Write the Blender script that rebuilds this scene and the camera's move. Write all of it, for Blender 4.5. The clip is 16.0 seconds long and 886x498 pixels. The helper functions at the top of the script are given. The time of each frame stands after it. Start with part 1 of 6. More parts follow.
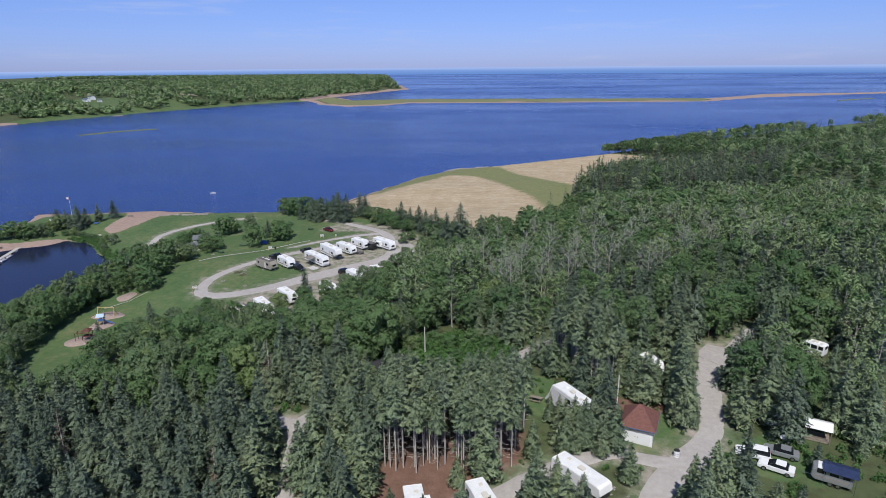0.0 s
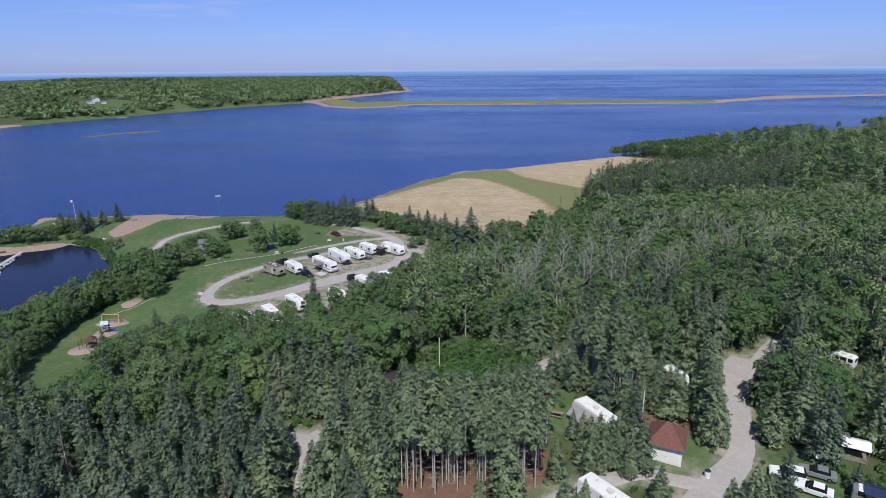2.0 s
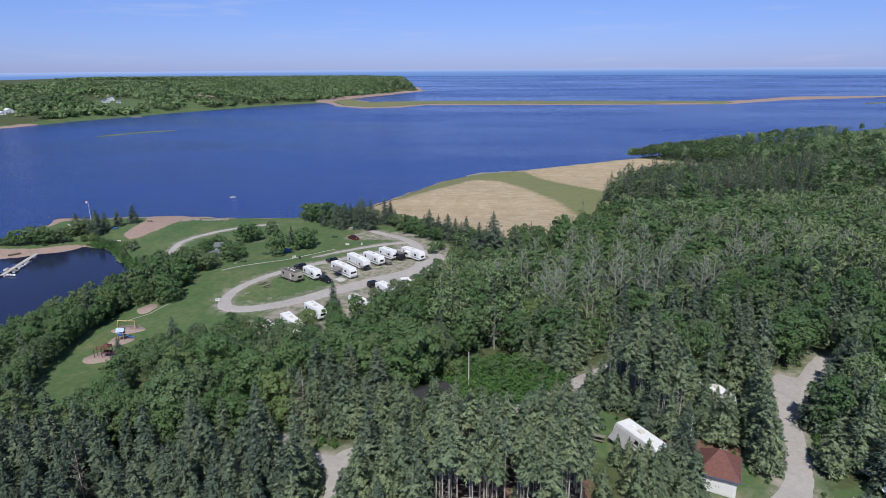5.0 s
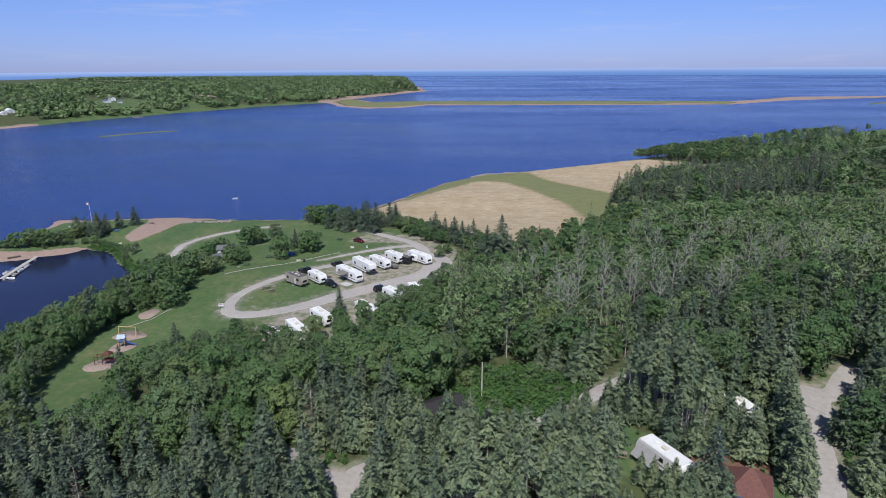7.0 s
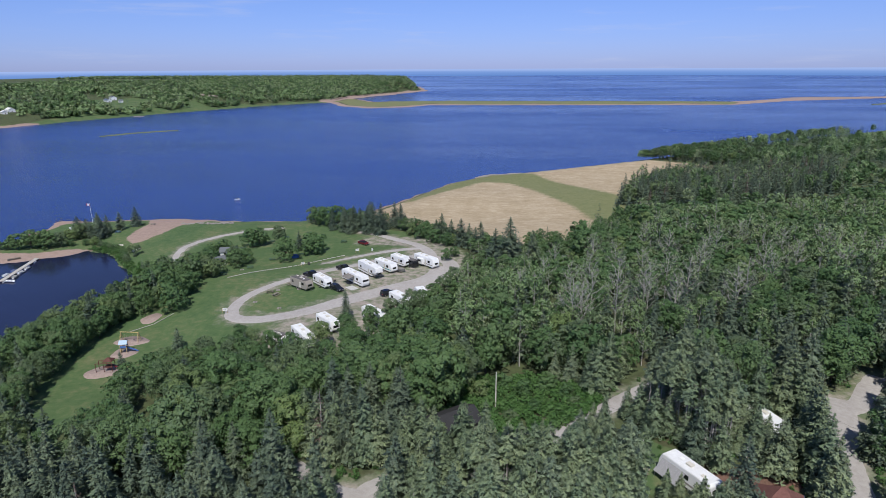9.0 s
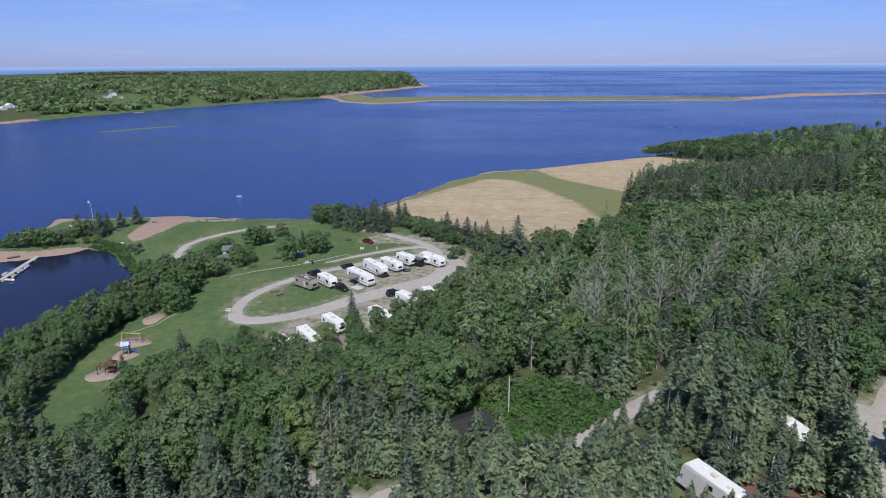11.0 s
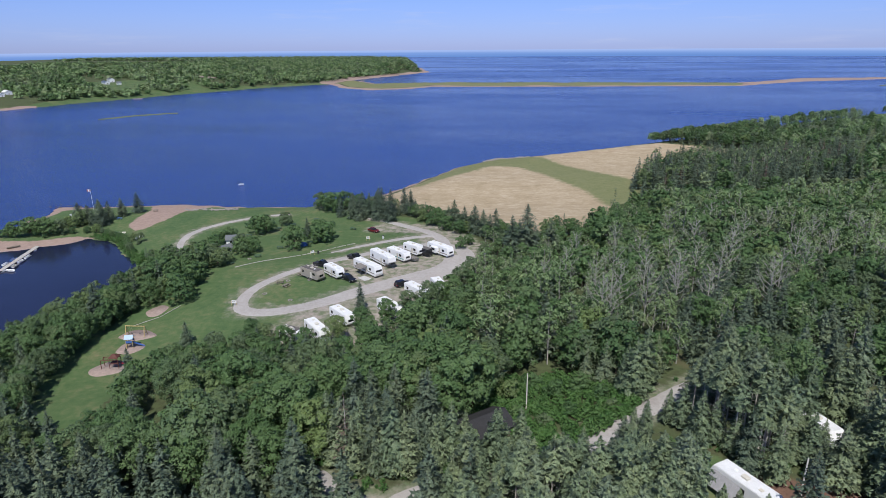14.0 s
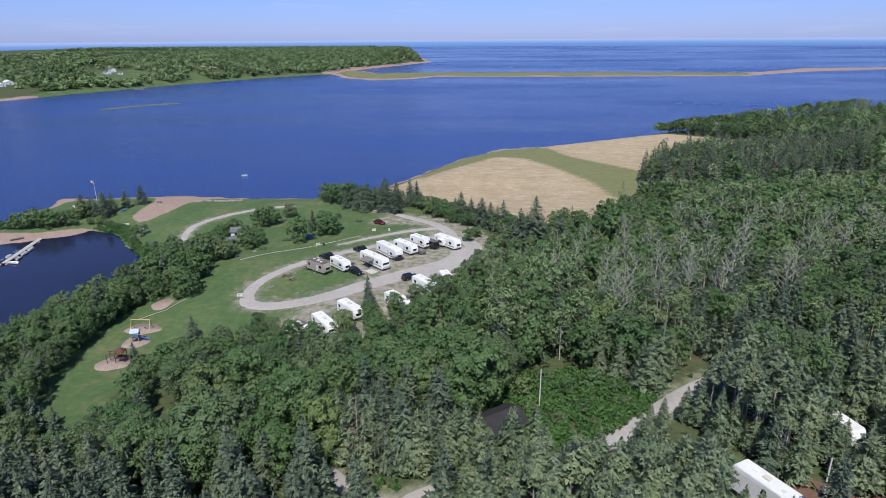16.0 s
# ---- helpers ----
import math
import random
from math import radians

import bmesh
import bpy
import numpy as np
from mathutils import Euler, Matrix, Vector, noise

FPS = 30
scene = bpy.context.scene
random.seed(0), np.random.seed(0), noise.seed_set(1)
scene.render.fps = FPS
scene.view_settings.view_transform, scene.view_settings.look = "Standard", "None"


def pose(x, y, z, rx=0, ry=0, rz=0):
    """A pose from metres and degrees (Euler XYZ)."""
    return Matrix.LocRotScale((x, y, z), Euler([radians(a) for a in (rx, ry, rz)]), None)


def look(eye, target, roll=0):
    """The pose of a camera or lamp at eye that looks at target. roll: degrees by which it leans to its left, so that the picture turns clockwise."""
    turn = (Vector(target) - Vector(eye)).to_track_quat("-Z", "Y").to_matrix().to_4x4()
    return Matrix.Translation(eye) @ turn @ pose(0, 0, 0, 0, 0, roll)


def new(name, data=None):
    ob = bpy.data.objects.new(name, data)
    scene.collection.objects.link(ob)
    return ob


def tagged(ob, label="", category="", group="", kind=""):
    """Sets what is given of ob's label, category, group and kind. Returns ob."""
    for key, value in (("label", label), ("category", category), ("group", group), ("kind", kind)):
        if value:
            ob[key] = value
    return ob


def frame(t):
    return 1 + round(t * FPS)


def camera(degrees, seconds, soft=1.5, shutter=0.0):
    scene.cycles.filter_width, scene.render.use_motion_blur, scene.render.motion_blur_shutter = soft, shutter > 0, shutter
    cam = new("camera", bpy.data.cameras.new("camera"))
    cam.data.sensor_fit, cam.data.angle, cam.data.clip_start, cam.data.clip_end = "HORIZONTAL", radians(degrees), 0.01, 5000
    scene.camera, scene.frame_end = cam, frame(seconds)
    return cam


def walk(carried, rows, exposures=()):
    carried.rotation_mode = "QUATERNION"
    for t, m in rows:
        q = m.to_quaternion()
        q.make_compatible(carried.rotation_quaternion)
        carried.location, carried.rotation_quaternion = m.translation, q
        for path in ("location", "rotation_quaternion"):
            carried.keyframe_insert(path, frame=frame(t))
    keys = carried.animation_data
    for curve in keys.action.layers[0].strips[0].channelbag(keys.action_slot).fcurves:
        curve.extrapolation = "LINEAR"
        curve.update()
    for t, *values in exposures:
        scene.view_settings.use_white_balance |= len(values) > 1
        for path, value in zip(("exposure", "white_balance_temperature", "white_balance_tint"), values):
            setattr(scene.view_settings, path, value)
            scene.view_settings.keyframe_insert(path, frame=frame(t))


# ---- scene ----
cam = camera(72.0, 16.0, soft=0.5)
PATH = [
    (0, (4.595, -1.214, 69.55), (4.432, 0.694, 68.972), -0.5),
    (0.5, (3.909, -0.283, 69.532), (3.743, 1.626, 68.957), -0.5),
    (1, (3.225, 0.673, 69.542), (3.057, 2.582, 68.968), -0.5),
    (1.5, (2.578, 1.662, 69.637), (2.407, 3.57, 69.064), -0.5),
    (2, (1.87, 2.577, 69.636), (1.698, 4.486, 69.063), -0.5),
    (2.5, (1.271, 3.603, 69.698), (1.095, 5.511, 69.125), -0.5),
    (3, (0.611, 4.426, 69.761), (0.428, 6.334, 69.188), -0.5),
    (3.5, (-0.056, 5.387, 69.754), (-0.251, 7.293, 69.181), -0.4),
    (4, (-0.829, 6.223, 69.801), (-1.033, 8.128, 69.228), -0.4),
    (6.5, (-4.174, 10.758, 69.897), (-4.381, 12.663, 69.324), -0.4),
    (7, (-4.735, 11.728, 69.85), (-4.944, 13.633, 69.277), -0.4),
    (7.5, (-5.418, 12.572, 69.953), (-5.627, 14.476, 69.379), -0.4),
    (8, (-6.052, 13.421, 69.948), (-6.262, 15.326, 69.375), -0.4),
    (8.5, (-6.658, 14.207, 69.984), (-6.868, 16.111, 69.41), -0.4),
    (9, (-7.274, 15.027, 69.945), (-7.484, 16.932, 69.371), -0.3),
    (11.5, (-10.034, 18.632, 69.855), (-10.244, 20.531, 69.262), -0.3),
    (12, (-10.584, 19.201, 69.817), (-10.793, 21.097, 69.217), -0.3),
    (12.5, (-11.172, 19.729, 69.851), (-11.381, 21.623, 69.244), -0.3),
    (13, (-11.534, 20.393, 69.741), (-11.744, 22.285, 69.127), -0.4),
    (13.5, (-12.032, 20.903, 69.743), (-12.241, 22.792, 69.121), -0.4),
    (14, (-12.431, 21.452, 69.663), (-12.64, 23.339, 69.035), -0.4),
    (14.5, (-12.919, 21.948, 69.668), (-13.129, 23.833, 69.032), -0.4),
    (15, (-13.472, 22.394, 69.655), (-13.681, 24.276, 69.013), -0.4),
    (15.5, (-13.809, 22.864, 69.588), (-14.021, 24.743, 68.939), -0.4),
    (16, (-14.275, 23.298, 69.593), (-14.489, 25.175, 68.936), -0.4),
]
walk(cam, [(t, look(eye, target, roll)) for t, eye, target, roll in PATH], [(0.0, 0.0), (11.0, 0.0), (12.5, 0.05), (14.5, 0.07), (16.0, 0.13)])

# ---- world, sun, exposure ----
SUN_ELEV, SUN_TURN = radians(56), radians(180)     # the light comes from behind the camera's start, along +y
world = bpy.data.worlds.new("world")
scene.world = world
world.use_nodes = True
wn = world.node_tree
bg = wn.nodes["Background"]
sky = wn.nodes.new("ShaderNodeTexSky")
sky.sky_type, sky.sun_disc = "NISHITA", False
sky.sun_elevation, sky.sun_rotation = SUN_ELEV, SUN_TURN
sky.altitude, sky.air_density, sky.dust_density, sky.ozone_density = 60, 1.0, 0.15, 4.0
# a clear summer sky: bluer towards the horizon over the open sea, with thin high cloud
place = wn.nodes.new("ShaderNodeTexCoord")
split = wn.nodes.new("ShaderNodeSeparateXYZ")
wn.links.new(place.outputs["Generated"], split.inputs[0])
rise = wn.nodes.new("ShaderNodeValToRGB")
for e, (p, c) in zip([rise.color_ramp.elements[0], rise.color_ramp.elements[1], rise.color_ramp.elements.new(0.14)],
                     ((0.0, (0.61, 0.78, 1.72)), (1.0, (0.95, 1.0, 1.2)), (0.14, (0.85, 0.98, 1.60)))):
    e.position, e.color = p, (*c, 1)
wn.links.new(split.outputs[2], rise.inputs[0])
tint = wn.nodes.new("ShaderNodeMix")
tint.data_type, tint.blend_type = "RGBA", "MULTIPLY"
tint.inputs[0].default_value = 1.0
wn.links.new(sky.outputs[0], tint.inputs[6])
wn.links.new(rise.outputs[0], tint.inputs[7])
wisp_place = wn.nodes.new("ShaderNodeMapping")
wisp_place.inputs["Scale"].default_value = (2.2, 2.2, 26.0)
wisp = wn.nodes.new("ShaderNodeTexNoise")
wisp.inputs["Scale"].default_value, wisp.inputs["Detail"].default_value, wisp.inputs["Roughness"].default_value = 2.4, 6.0, 0.62
wn.links.new(place.outputs["Generated"], wisp_place.inputs[0])
wn.links.new(wisp_place.outputs[0], wisp.inputs["Vector"])
veil = wn.nodes.new("ShaderNodeMapRange")
veil.interpolation_type = "SMOOTHSTEP"
for k, v in ((1, 0.52), (2, 0.78), (3, 0.0), (4, 0.30)):
    veil.inputs[k].default_value = v
wn.links.new(wisp.outputs["Fac"], veil.inputs[0])
cloud = wn.nodes.new("ShaderNodeMix")
cloud.data_type = "RGBA"
cloud.inputs[7].default_value = (7.2, 7.9, 10.6, 1)
wn.links.new(veil.outputs[0], cloud.inputs[0])
wn.links.new(tint.outputs[2], cloud.inputs[6])
wn.links.new(cloud.outputs[2], bg.inputs[0])
bg.inputs[1].default_value = 0.075

sun = new("sun", bpy.data.lights.new("sun", "SUN"))
sun.data.energy, sun.data.angle, sun.data.color = 4.4, radians(0.6), (1.0, 0.965, 0.91)
sun.matrix_world = look((0, -100 * math.cos(SUN_ELEV), 100 * math.sin(SUN_ELEV)), (0, 0, 0))
scene.view_settings.exposure = 0.0


# ---- materials ----
class Mat:
    """A node material with a Principled shader and small helpers."""

    def __init__(self, name, rough=0.8, metal=0.0, spec=0.4):
        self.m = bpy.data.materials.new(name)
        self.m.use_nodes = True
        self.t = self.m.node_tree
        self.b = self.t.nodes["Principled BSDF"]
        self.b.inputs["Roughness"].default_value = rough
        self.b.inputs["Metallic"].default_value = metal
        self.b.inputs["Specular IOR Level"].default_value = spec

    def node(self, kind, **values):
        n = self.t.nodes.new(kind)
        for k, v in values.items():
            setattr(n, k, v)
        return n

    def link(self, a, b):
        self.t.links.new(a, b)

    def noise(self, scale, detail=4.0, rough=0.6, vec=None, stretch=None):
        n = self.node("ShaderNodeTexNoise")
        n.inputs["Scale"].default_value, n.inputs["Detail"].default_value, n.inputs["Roughness"].default_value = scale, detail, rough
        src = vec or self.coords()
        if stretch:
            mp = self.node("ShaderNodeMapping")
            mp.inputs["Scale"].default_value = stretch
            self.link(src, mp.inputs[0])
            src = mp.outputs[0]
        self.link(src, n.inputs["Vector"])
        return n.outputs["Fac"]

    def coords(self):
        return self.node("ShaderNodeNewGeometry").outputs["Position"]

    def local(self):
        return self.node("ShaderNodeTexCoord").outputs["Object"]

    def math(self, op, a, b=0.0, c=0.0):
        n = self.node("ShaderNodeMath", operation=op)
        for k, v in enumerate((a, b, c)):
            if isinstance(v, (int, float)):
                n.inputs[k].default_value = v
            else:
                self.link(v, n.inputs[k])
        return n.outputs[0]

    def step(self, v, lo, hi, a=0.0, b=1.0):
        n = self.node("ShaderNodeMapRange", interpolation_type="SMOOTHSTEP")
        for k, x in enumerate((v, lo, hi, a, b)):
            if isinstance(x, (int, float)):
                n.inputs[k].default_value = x
            else:
                self.link(x, n.inputs[k])
        return n.outputs[0]

    def ramp(self, v, stops):
        n = self.node("ShaderNodeValToRGB")
        e = n.color_ramp.elements
        while len(e) < len(stops):
            e.new(0.5)
        for k, (p, c) in enumerate(stops):
            e[k].position, e[k].color = p, (*c, 1)
        self.link(v, n.inputs[0])
        return n.outputs[0]

    def mix(self, f, a, b, blend="MIX"):
        n = self.node("ShaderNodeMix", data_type="RGBA", blend_type=blend)
        for k, v in ((0, f), (6, a), (7, b)):
            if isinstance(v, (int, float)):
                n.inputs[k].default_value = v
            elif isinstance(v, tuple):
                n.inputs[k].default_value = (*v, 1)
            else:
                self.link(v, n.inputs[k])
        return n.outputs[2]

    def attr(self, name):
        return self.node("ShaderNodeAttribute", attribute_name=name).outputs["Fac"]

    def random(self):
        return self.node("ShaderNodeObjectInfo").outputs["Random"]

    def island(self):
        return self.node("ShaderNodeNewGeometry").outputs["Random Per Island"]

    def color(self, c):
        if isinstance(c, tuple):
            self.b.inputs["Base Color"].default_value = (*c, 1)
        else:
            self.link(c, self.b.inputs["Base Color"])
        return self

    def bump(self, h, strength=0.4, distance=0.1):
        n = self.node("ShaderNodeBump")
        n.inputs["Strength"].default_value, n.inputs["Distance"].default_value = strength, distance
        self.link(h, n.inputs["Height"])
        self.link(n.outputs[0], self.b.inputs["Normal"])
        return self


def worn(name, c, rough=0.6, metal=0.0, vary=0.25, scale=1.5, spec=0.4):
    """A plain surface with stains at two scales and fine relief."""
    m = Mat(name, rough, metal, spec)
    n = m.mix(0.5, m.noise(scale), m.noise(scale * 9))
    lo = tuple(v * (1 - vary) for v in c)
    m.color(m.ramp(n, [(0.35, lo), (0.62, c)]))
    return m.bump(m.noise(scale * 20), 0.15, 0.01).m


def leaf_material(name, stops, glow=0.3, rough=0.55, gap_scale=5.5):
    """Foliage: colour by tree and by clump, dark leaf gaps painted in, some light passing through the leaves."""
    m = Mat(name, rough, 0.0, 0.25)
    tree = m.math("FRACT", m.math("ADD", m.attr("tone"), m.random()))
    c = m.ramp(tree, stops)
    c = m.mix(m.math("MULTIPLY", m.island(), 0.34), c, m.mix(1.0, c, (0.40, 0.46, 0.46), "MULTIPLY"))
    c = m.mix(0.22, c, m.mix(1.0, c, (1.5, 1.5, 1.5), "MULTIPLY"))
    c = m.mix(m.step(m.noise(1.7), 0.45, 0.75, 0.0, 0.45), c, m.mix(1.0, c, (1.5, 1.35, 0.9), "MULTIPLY"))
    # shade of gaps between leaves painted as dark speckle, with brighter flecks
    leaf = m.noise(gap_scale, 2, 0.7)
    c = m.mix(m.step(leaf, 0.36, 0.56, 0.5, 0.0), c, m.mix(1.0, c, (0.42, 0.48, 0.5), "MULTIPLY"))
    c = m.mix(m.step(leaf, 0.56, 0.72, 0.0, 0.6), c, m.mix(1.0, c, (1.45, 1.4, 1.25), "MULTIPLY"))
    m.color(c)
    m.bump(leaf, 0.35, 0.06)
    tr = m.node("ShaderNodeBsdfTranslucent")
    m.link(c, tr.inputs[0])
    mx = m.node("ShaderNodeMixShader")
    mx.inputs[0].default_value = glow
    m.link(m.b.outputs[0], mx.inputs[1])
    m.link(tr.outputs[0], mx.inputs[2])
    m.link(mx.outputs[0], m.t.nodes["Material Output"].inputs[0])
    return m.m


SPRUCE = leaf_material("spruce_needles", [(0.0, (0.110, 0.152, 0.111)), (0.35, (0.135, 0.186, 0.127)), (0.7, (0.171, 0.218, 0.138)), (1.0, (0.117, 0.166, 0.131))], 0.15, 0.65)
PALESPRUCE = leaf_material("pale_spruce_needles", [(0.0, (0.166, 0.228, 0.142)), (0.4, (0.206, 0.271, 0.159)), (0.75, (0.246, 0.302, 0.174)), (1.0, (0.186, 0.243, 0.167))], 0.15, 0.65)
LEAVES = leaf_material("green_leaves", [(0.0, (0.086, 0.159, 0.067)), (0.3, (0.110, 0.193, 0.078)), (0.6, (0.132, 0.214, 0.089)), (0.85, (0.129, 0.181, 0.102)), (1.0, (0.184, 0.258, 0.101))], 0.3)
FERN = leaf_material("bright_scrub", [(0.0, (0.086, 0.189, 0.057)), (0.5, (0.108, 0.215, 0.067)), (1.0, (0.130, 0.232, 0.085))], 0.3)
GREYLEAF = leaf_material("sparse_leaves", [(0.0, (0.204, 0.304, 0.147)), (0.5, (0.232, 0.336, 0.162)), (1.0, (0.269, 0.336, 0.190))], 0.2, 0.7)
BROWN = leaf_material("dead_needles", [(0.0, (0.15, 0.105, 0.085)), (1.0, (0.18, 0.14, 0.12))], 0.1, 0.8)
BARK = worn("bark", (0.13, 0.105, 0.085), 0.9, vary=0.5, scale=3)
GREYBARK = worn("grey_tree_bark", (0.43, 0.415, 0.385), 0.9, vary=0.4, scale=3)
DEADWOOD = worn("weathered_dead_wood", (0.50, 0.475, 0.44), 0.85, vary=0.4, scale=3)


def ground_material():
    m = Mat("ground_cover", 0.95, 0.0, 0.15)
    n1, n2, n3 = m.noise(0.08, 5), m.noise(0.6, 5), m.noise(4.0, 4)
    forest = m.ramp(n2, [(0.3, (0.060, 0.062, 0.034)), (0.5, (0.075, 0.095, 0.045)), (0.7, (0.088, 0.108, 0.050))])
    forest = m.mix(m.step(n1, 0.58, 0.76, 0.0, 0.5), forest, (0.15, 0.10, 0.07))
    lawn = m.ramp(m.mix(0.5, n1, n2), [(0.35, (0.066, 0.116, 0.048)), (0.5, (0.092, 0.142, 0.060)), (0.63, (0.155, 0.168, 0.084)), (0.74, (0.22, 0.185, 0.115))])
    lawn = m.mix(m.step(n3, 0.3, 0.8, 0, 0.5), lawn, m.mix(1.0, lawn, (0.6, 0.7, 0.6), "MULTIPLY"))
    row = m.noise(0.30, 6, 0.7, stretch=(0.55, 1.0, 1.0))
    hay = m.ramp(m.mix(0.55, row, m.mix(0.5, n1, n2)), [(0.34, (0.27, 0.215, 0.13)), (0.5, (0.38, 0.305, 0.205)), (0.66, (0.50, 0.42, 0.31))])
    sand = m.ramp(m.mix(0.4, n2, n3), [(0.3, (0.255, 0.185, 0.155)), (0.7, (0.37, 0.28, 0.24))])
    rag = m.math("MULTIPLY", m.math("SUBTRACT", m.noise(0.35, 5, 0.65), 0.5), 7.0)

    def inside(name, soft=0.5, amount=1.0):
        return m.step(m.math("ADD", m.attr(name), m.math("MULTIPLY", rag, amount)), -soft, soft)

    needles = m.ramp(m.mix(0.5, n2, n3), [(0.3, (0.12, 0.07, 0.052)), (0.7, (0.215, 0.13, 0.10))])
    c = m.mix(inside("needles", 1.0, 0.8), forest, needles)
    c = m.mix(inside("lawn"), c, lawn)
    c = m.mix(inside("field", 2.0, 0.8), c, hay)
    c = m.mix(inside("mown", 2.5, 1.2), c, m.ramp(m.mix(0.5, row, n2), [(0.35, (0.135, 0.160, 0.070)), (0.65, (0.205, 0.205, 0.105))]))
    dirt = m.ramp(m.mix(0.5, n2, n3), [(0.3, (0.25, 0.215, 0.185)), (0.7, (0.39, 0.35, 0.315))])
    c = m.mix(m.math("MULTIPLY", inside("dirt", 2.5, 1.5), m.step(m.noise(0.45, 5, 0.65), 0.36, 0.62, 0.25, 1.0)), c, dirt)
    c = m.mix(inside("sand", 0.5, 0.5), c, sand)
    m.color(c)
    return m.bump(m.mix(0.5, n2, n3), 0.6, 0.3).m


GROUND = ground_material()


def water_material():
    m = Mat("sea_water", 0.12, 0.0, 0.28)
    drift = m.noise(0.004, 5, 0.6, stretch=(0.35, 1.0, 1.0))
    m.color(m.ramp(drift, [(0.3, (0.011, 0.033, 0.160)), (0.55, (0.014, 0.042, 0.195)), (0.75, (0.021, 0.058, 0.235))]))
    m.link(m.step(drift, 0.35, 0.7, 0.14, 0.30), m.b.inputs["Roughness"])
    chop = m.mix(0.5, m.noise(0.45, 4, 0.6, stretch=(0.6, 1.0, 1.0)), m.noise(1.8, 3))
    return m.bump(chop, 0.7, 0.8).m


WATER = water_material()


def gravel_material():
    m = Mat("grey_gravel", 0.95, 0.0, 0.2)
    n1, n2, n3 = m.noise(0.15, 4), m.noise(1.2, 5), m.noise(9.0, 3)
    c = m.ramp(m.mix(0.5, n1, n2), [(0.35, (0.34, 0.318, 0.30)), (0.65, (0.43, 0.405, 0.39))])
    c = m.mix(m.step(n3, 0.4, 0.7, 0.0, 0.4), c, m.mix(1.0, c, (0.65, 0.65, 0.65), "MULTIPLY"))
    m.color(c)
    return m.bump(n3, 0.5, 0.05).m


GRAVEL = gravel_material()

# ---- plan: outlines in metres ----
LAND = [(-230, -300), (-200, 40), (-165, 100), (-137, 146), (-139, 158), (-133, 169), (-131, 180), (-132, 192), (-138, 205),
        (-149, 215), (-162, 228), (-175, 231), (-176, 226), (-186, 218), (-196, 212), (-225, 200), (-262, 186), (-262, 210),
        (-214, 234), (-215, 244), (-216, 263), (-220, 276), (-210, 276), (-182, 282), (-162, 286), (-140, 283), (-105, 285),
        (-77, 306), (-67, 329), (-43, 389), (-23, 417), (-4, 425), (32, 449), (95, 494), (150, 530), (230, 590), (310, 660),
        (400, 720), (560, 800), (760, 860), (1300, 900), (1300, -300)]
FIELD = [(-76, 290), (-66, 312), (-44, 380), (-24, 410), (-3, 420), (33, 444), (80, 475), (96, 463), (150, 424), (140, 412), (128, 402), (92, 396),
         (62, 362), (52, 337), (42, 300), (28, 262), (14, 232), (-8, 222), (-24, 230), (-38, 240), (-48, 256), (-62, 268)]
MOWN = [(-62, 322), (-50, 366), (-36, 398), (-20, 414), (2, 420), (10, 404), (17, 384), (33, 359), (47, 337), (53, 323), (46, 300), (36, 276), (29, 280), (24, 306),
        (13, 330), (3, 357), (-8, 378), (-24, 382), (-42, 354), (-57, 322)]
CAMP = [(-97, 104), (-86, 104), (-87, 112), (-88, 119), (-87, 126), (-82, 130), (-76, 133), (-69, 136), (-63, 133), (-58, 131), (-46, 136), (-42, 146), (-30, 154),
        (-22, 170), (-20, 192), (-22, 214), (-36, 236), (-50, 246), (-80, 262), (-105, 280), (-150, 275), (-172, 262), (-200, 262),
        (-205, 240), (-165, 236), (-147, 226), (-140, 214), (-120, 207), (-106, 193), (-99.5, 183), (-97.5, 176), (-98, 168), (-101, 164), (-106.5, 160), (-107, 153), (-109.5, 148), (-109, 142), (-106.5, 131), (-105, 122), (-101, 112)]
BEACH = [(-167, 246), (-158.5, 238), (-154, 252), (-153, 266), (-146, 279), (-140, 287), (-180, 287), (-170, 268)]
POINT = [(-225, 262), (-210, 268), (-200, 275), (-200, 284), (-228, 284)]
COVE = [(-264, 180), (-196, 211), (-186, 217), (-176, 225), (-171, 233), (-178, 232), (-190, 224), (-205, 220), (-264, 196)]
GROVE = [[(15, 101), (21, 94), (26, 93), (27, 112), (24, 112), (16, 105)], [(-12, 71), (9, 71), (10, 84), (-12, 84)]]
HILLS = [(-80, 156, 7.8), (-100, 144, 5), (-96, 128, 5), (-77, 178, 8.1), (-66, 176, 8.9), (-59, 187, 8.9), (-45, 212, 8.8), (-37, 203, 8.9), (-60, 227, 7), (-54, 150, 9.2),
         (-39, 170, 8.5), (-25, 190, 9), (-122, 215, 2.6), (-130, 245, 2.6), (-165, 243, 1.8), (-190, 250, 1.8), (-100, 240, 4), (-84, 210, 5.5), (29, 79, 14.5),
         (12, 89, 15.5), (26, 89, 15.3), (45, 110, 15), (-25, 80, 13.5), (-60, 100, 10), (-90, 100, 6.5), (0, 140, 13), (-112, 150, 4), (0, 200, 10),
         (50, 200, 13), (-30, 290, 3), (-30, 380, 2.5), (40, 400, 3.5), (60, 450, 4.5), (30, 300, 5), (100, 300, 9), (200, 400, 11), (300, 550, 9),
         (330, 620, 7), (100, 150, 16), (150, 100, 18), (0, 0, 17), (-100, 0, 12), (100, -100, 20), (250, 250, 17), (600, 500, 16), (120, 420, 5)]


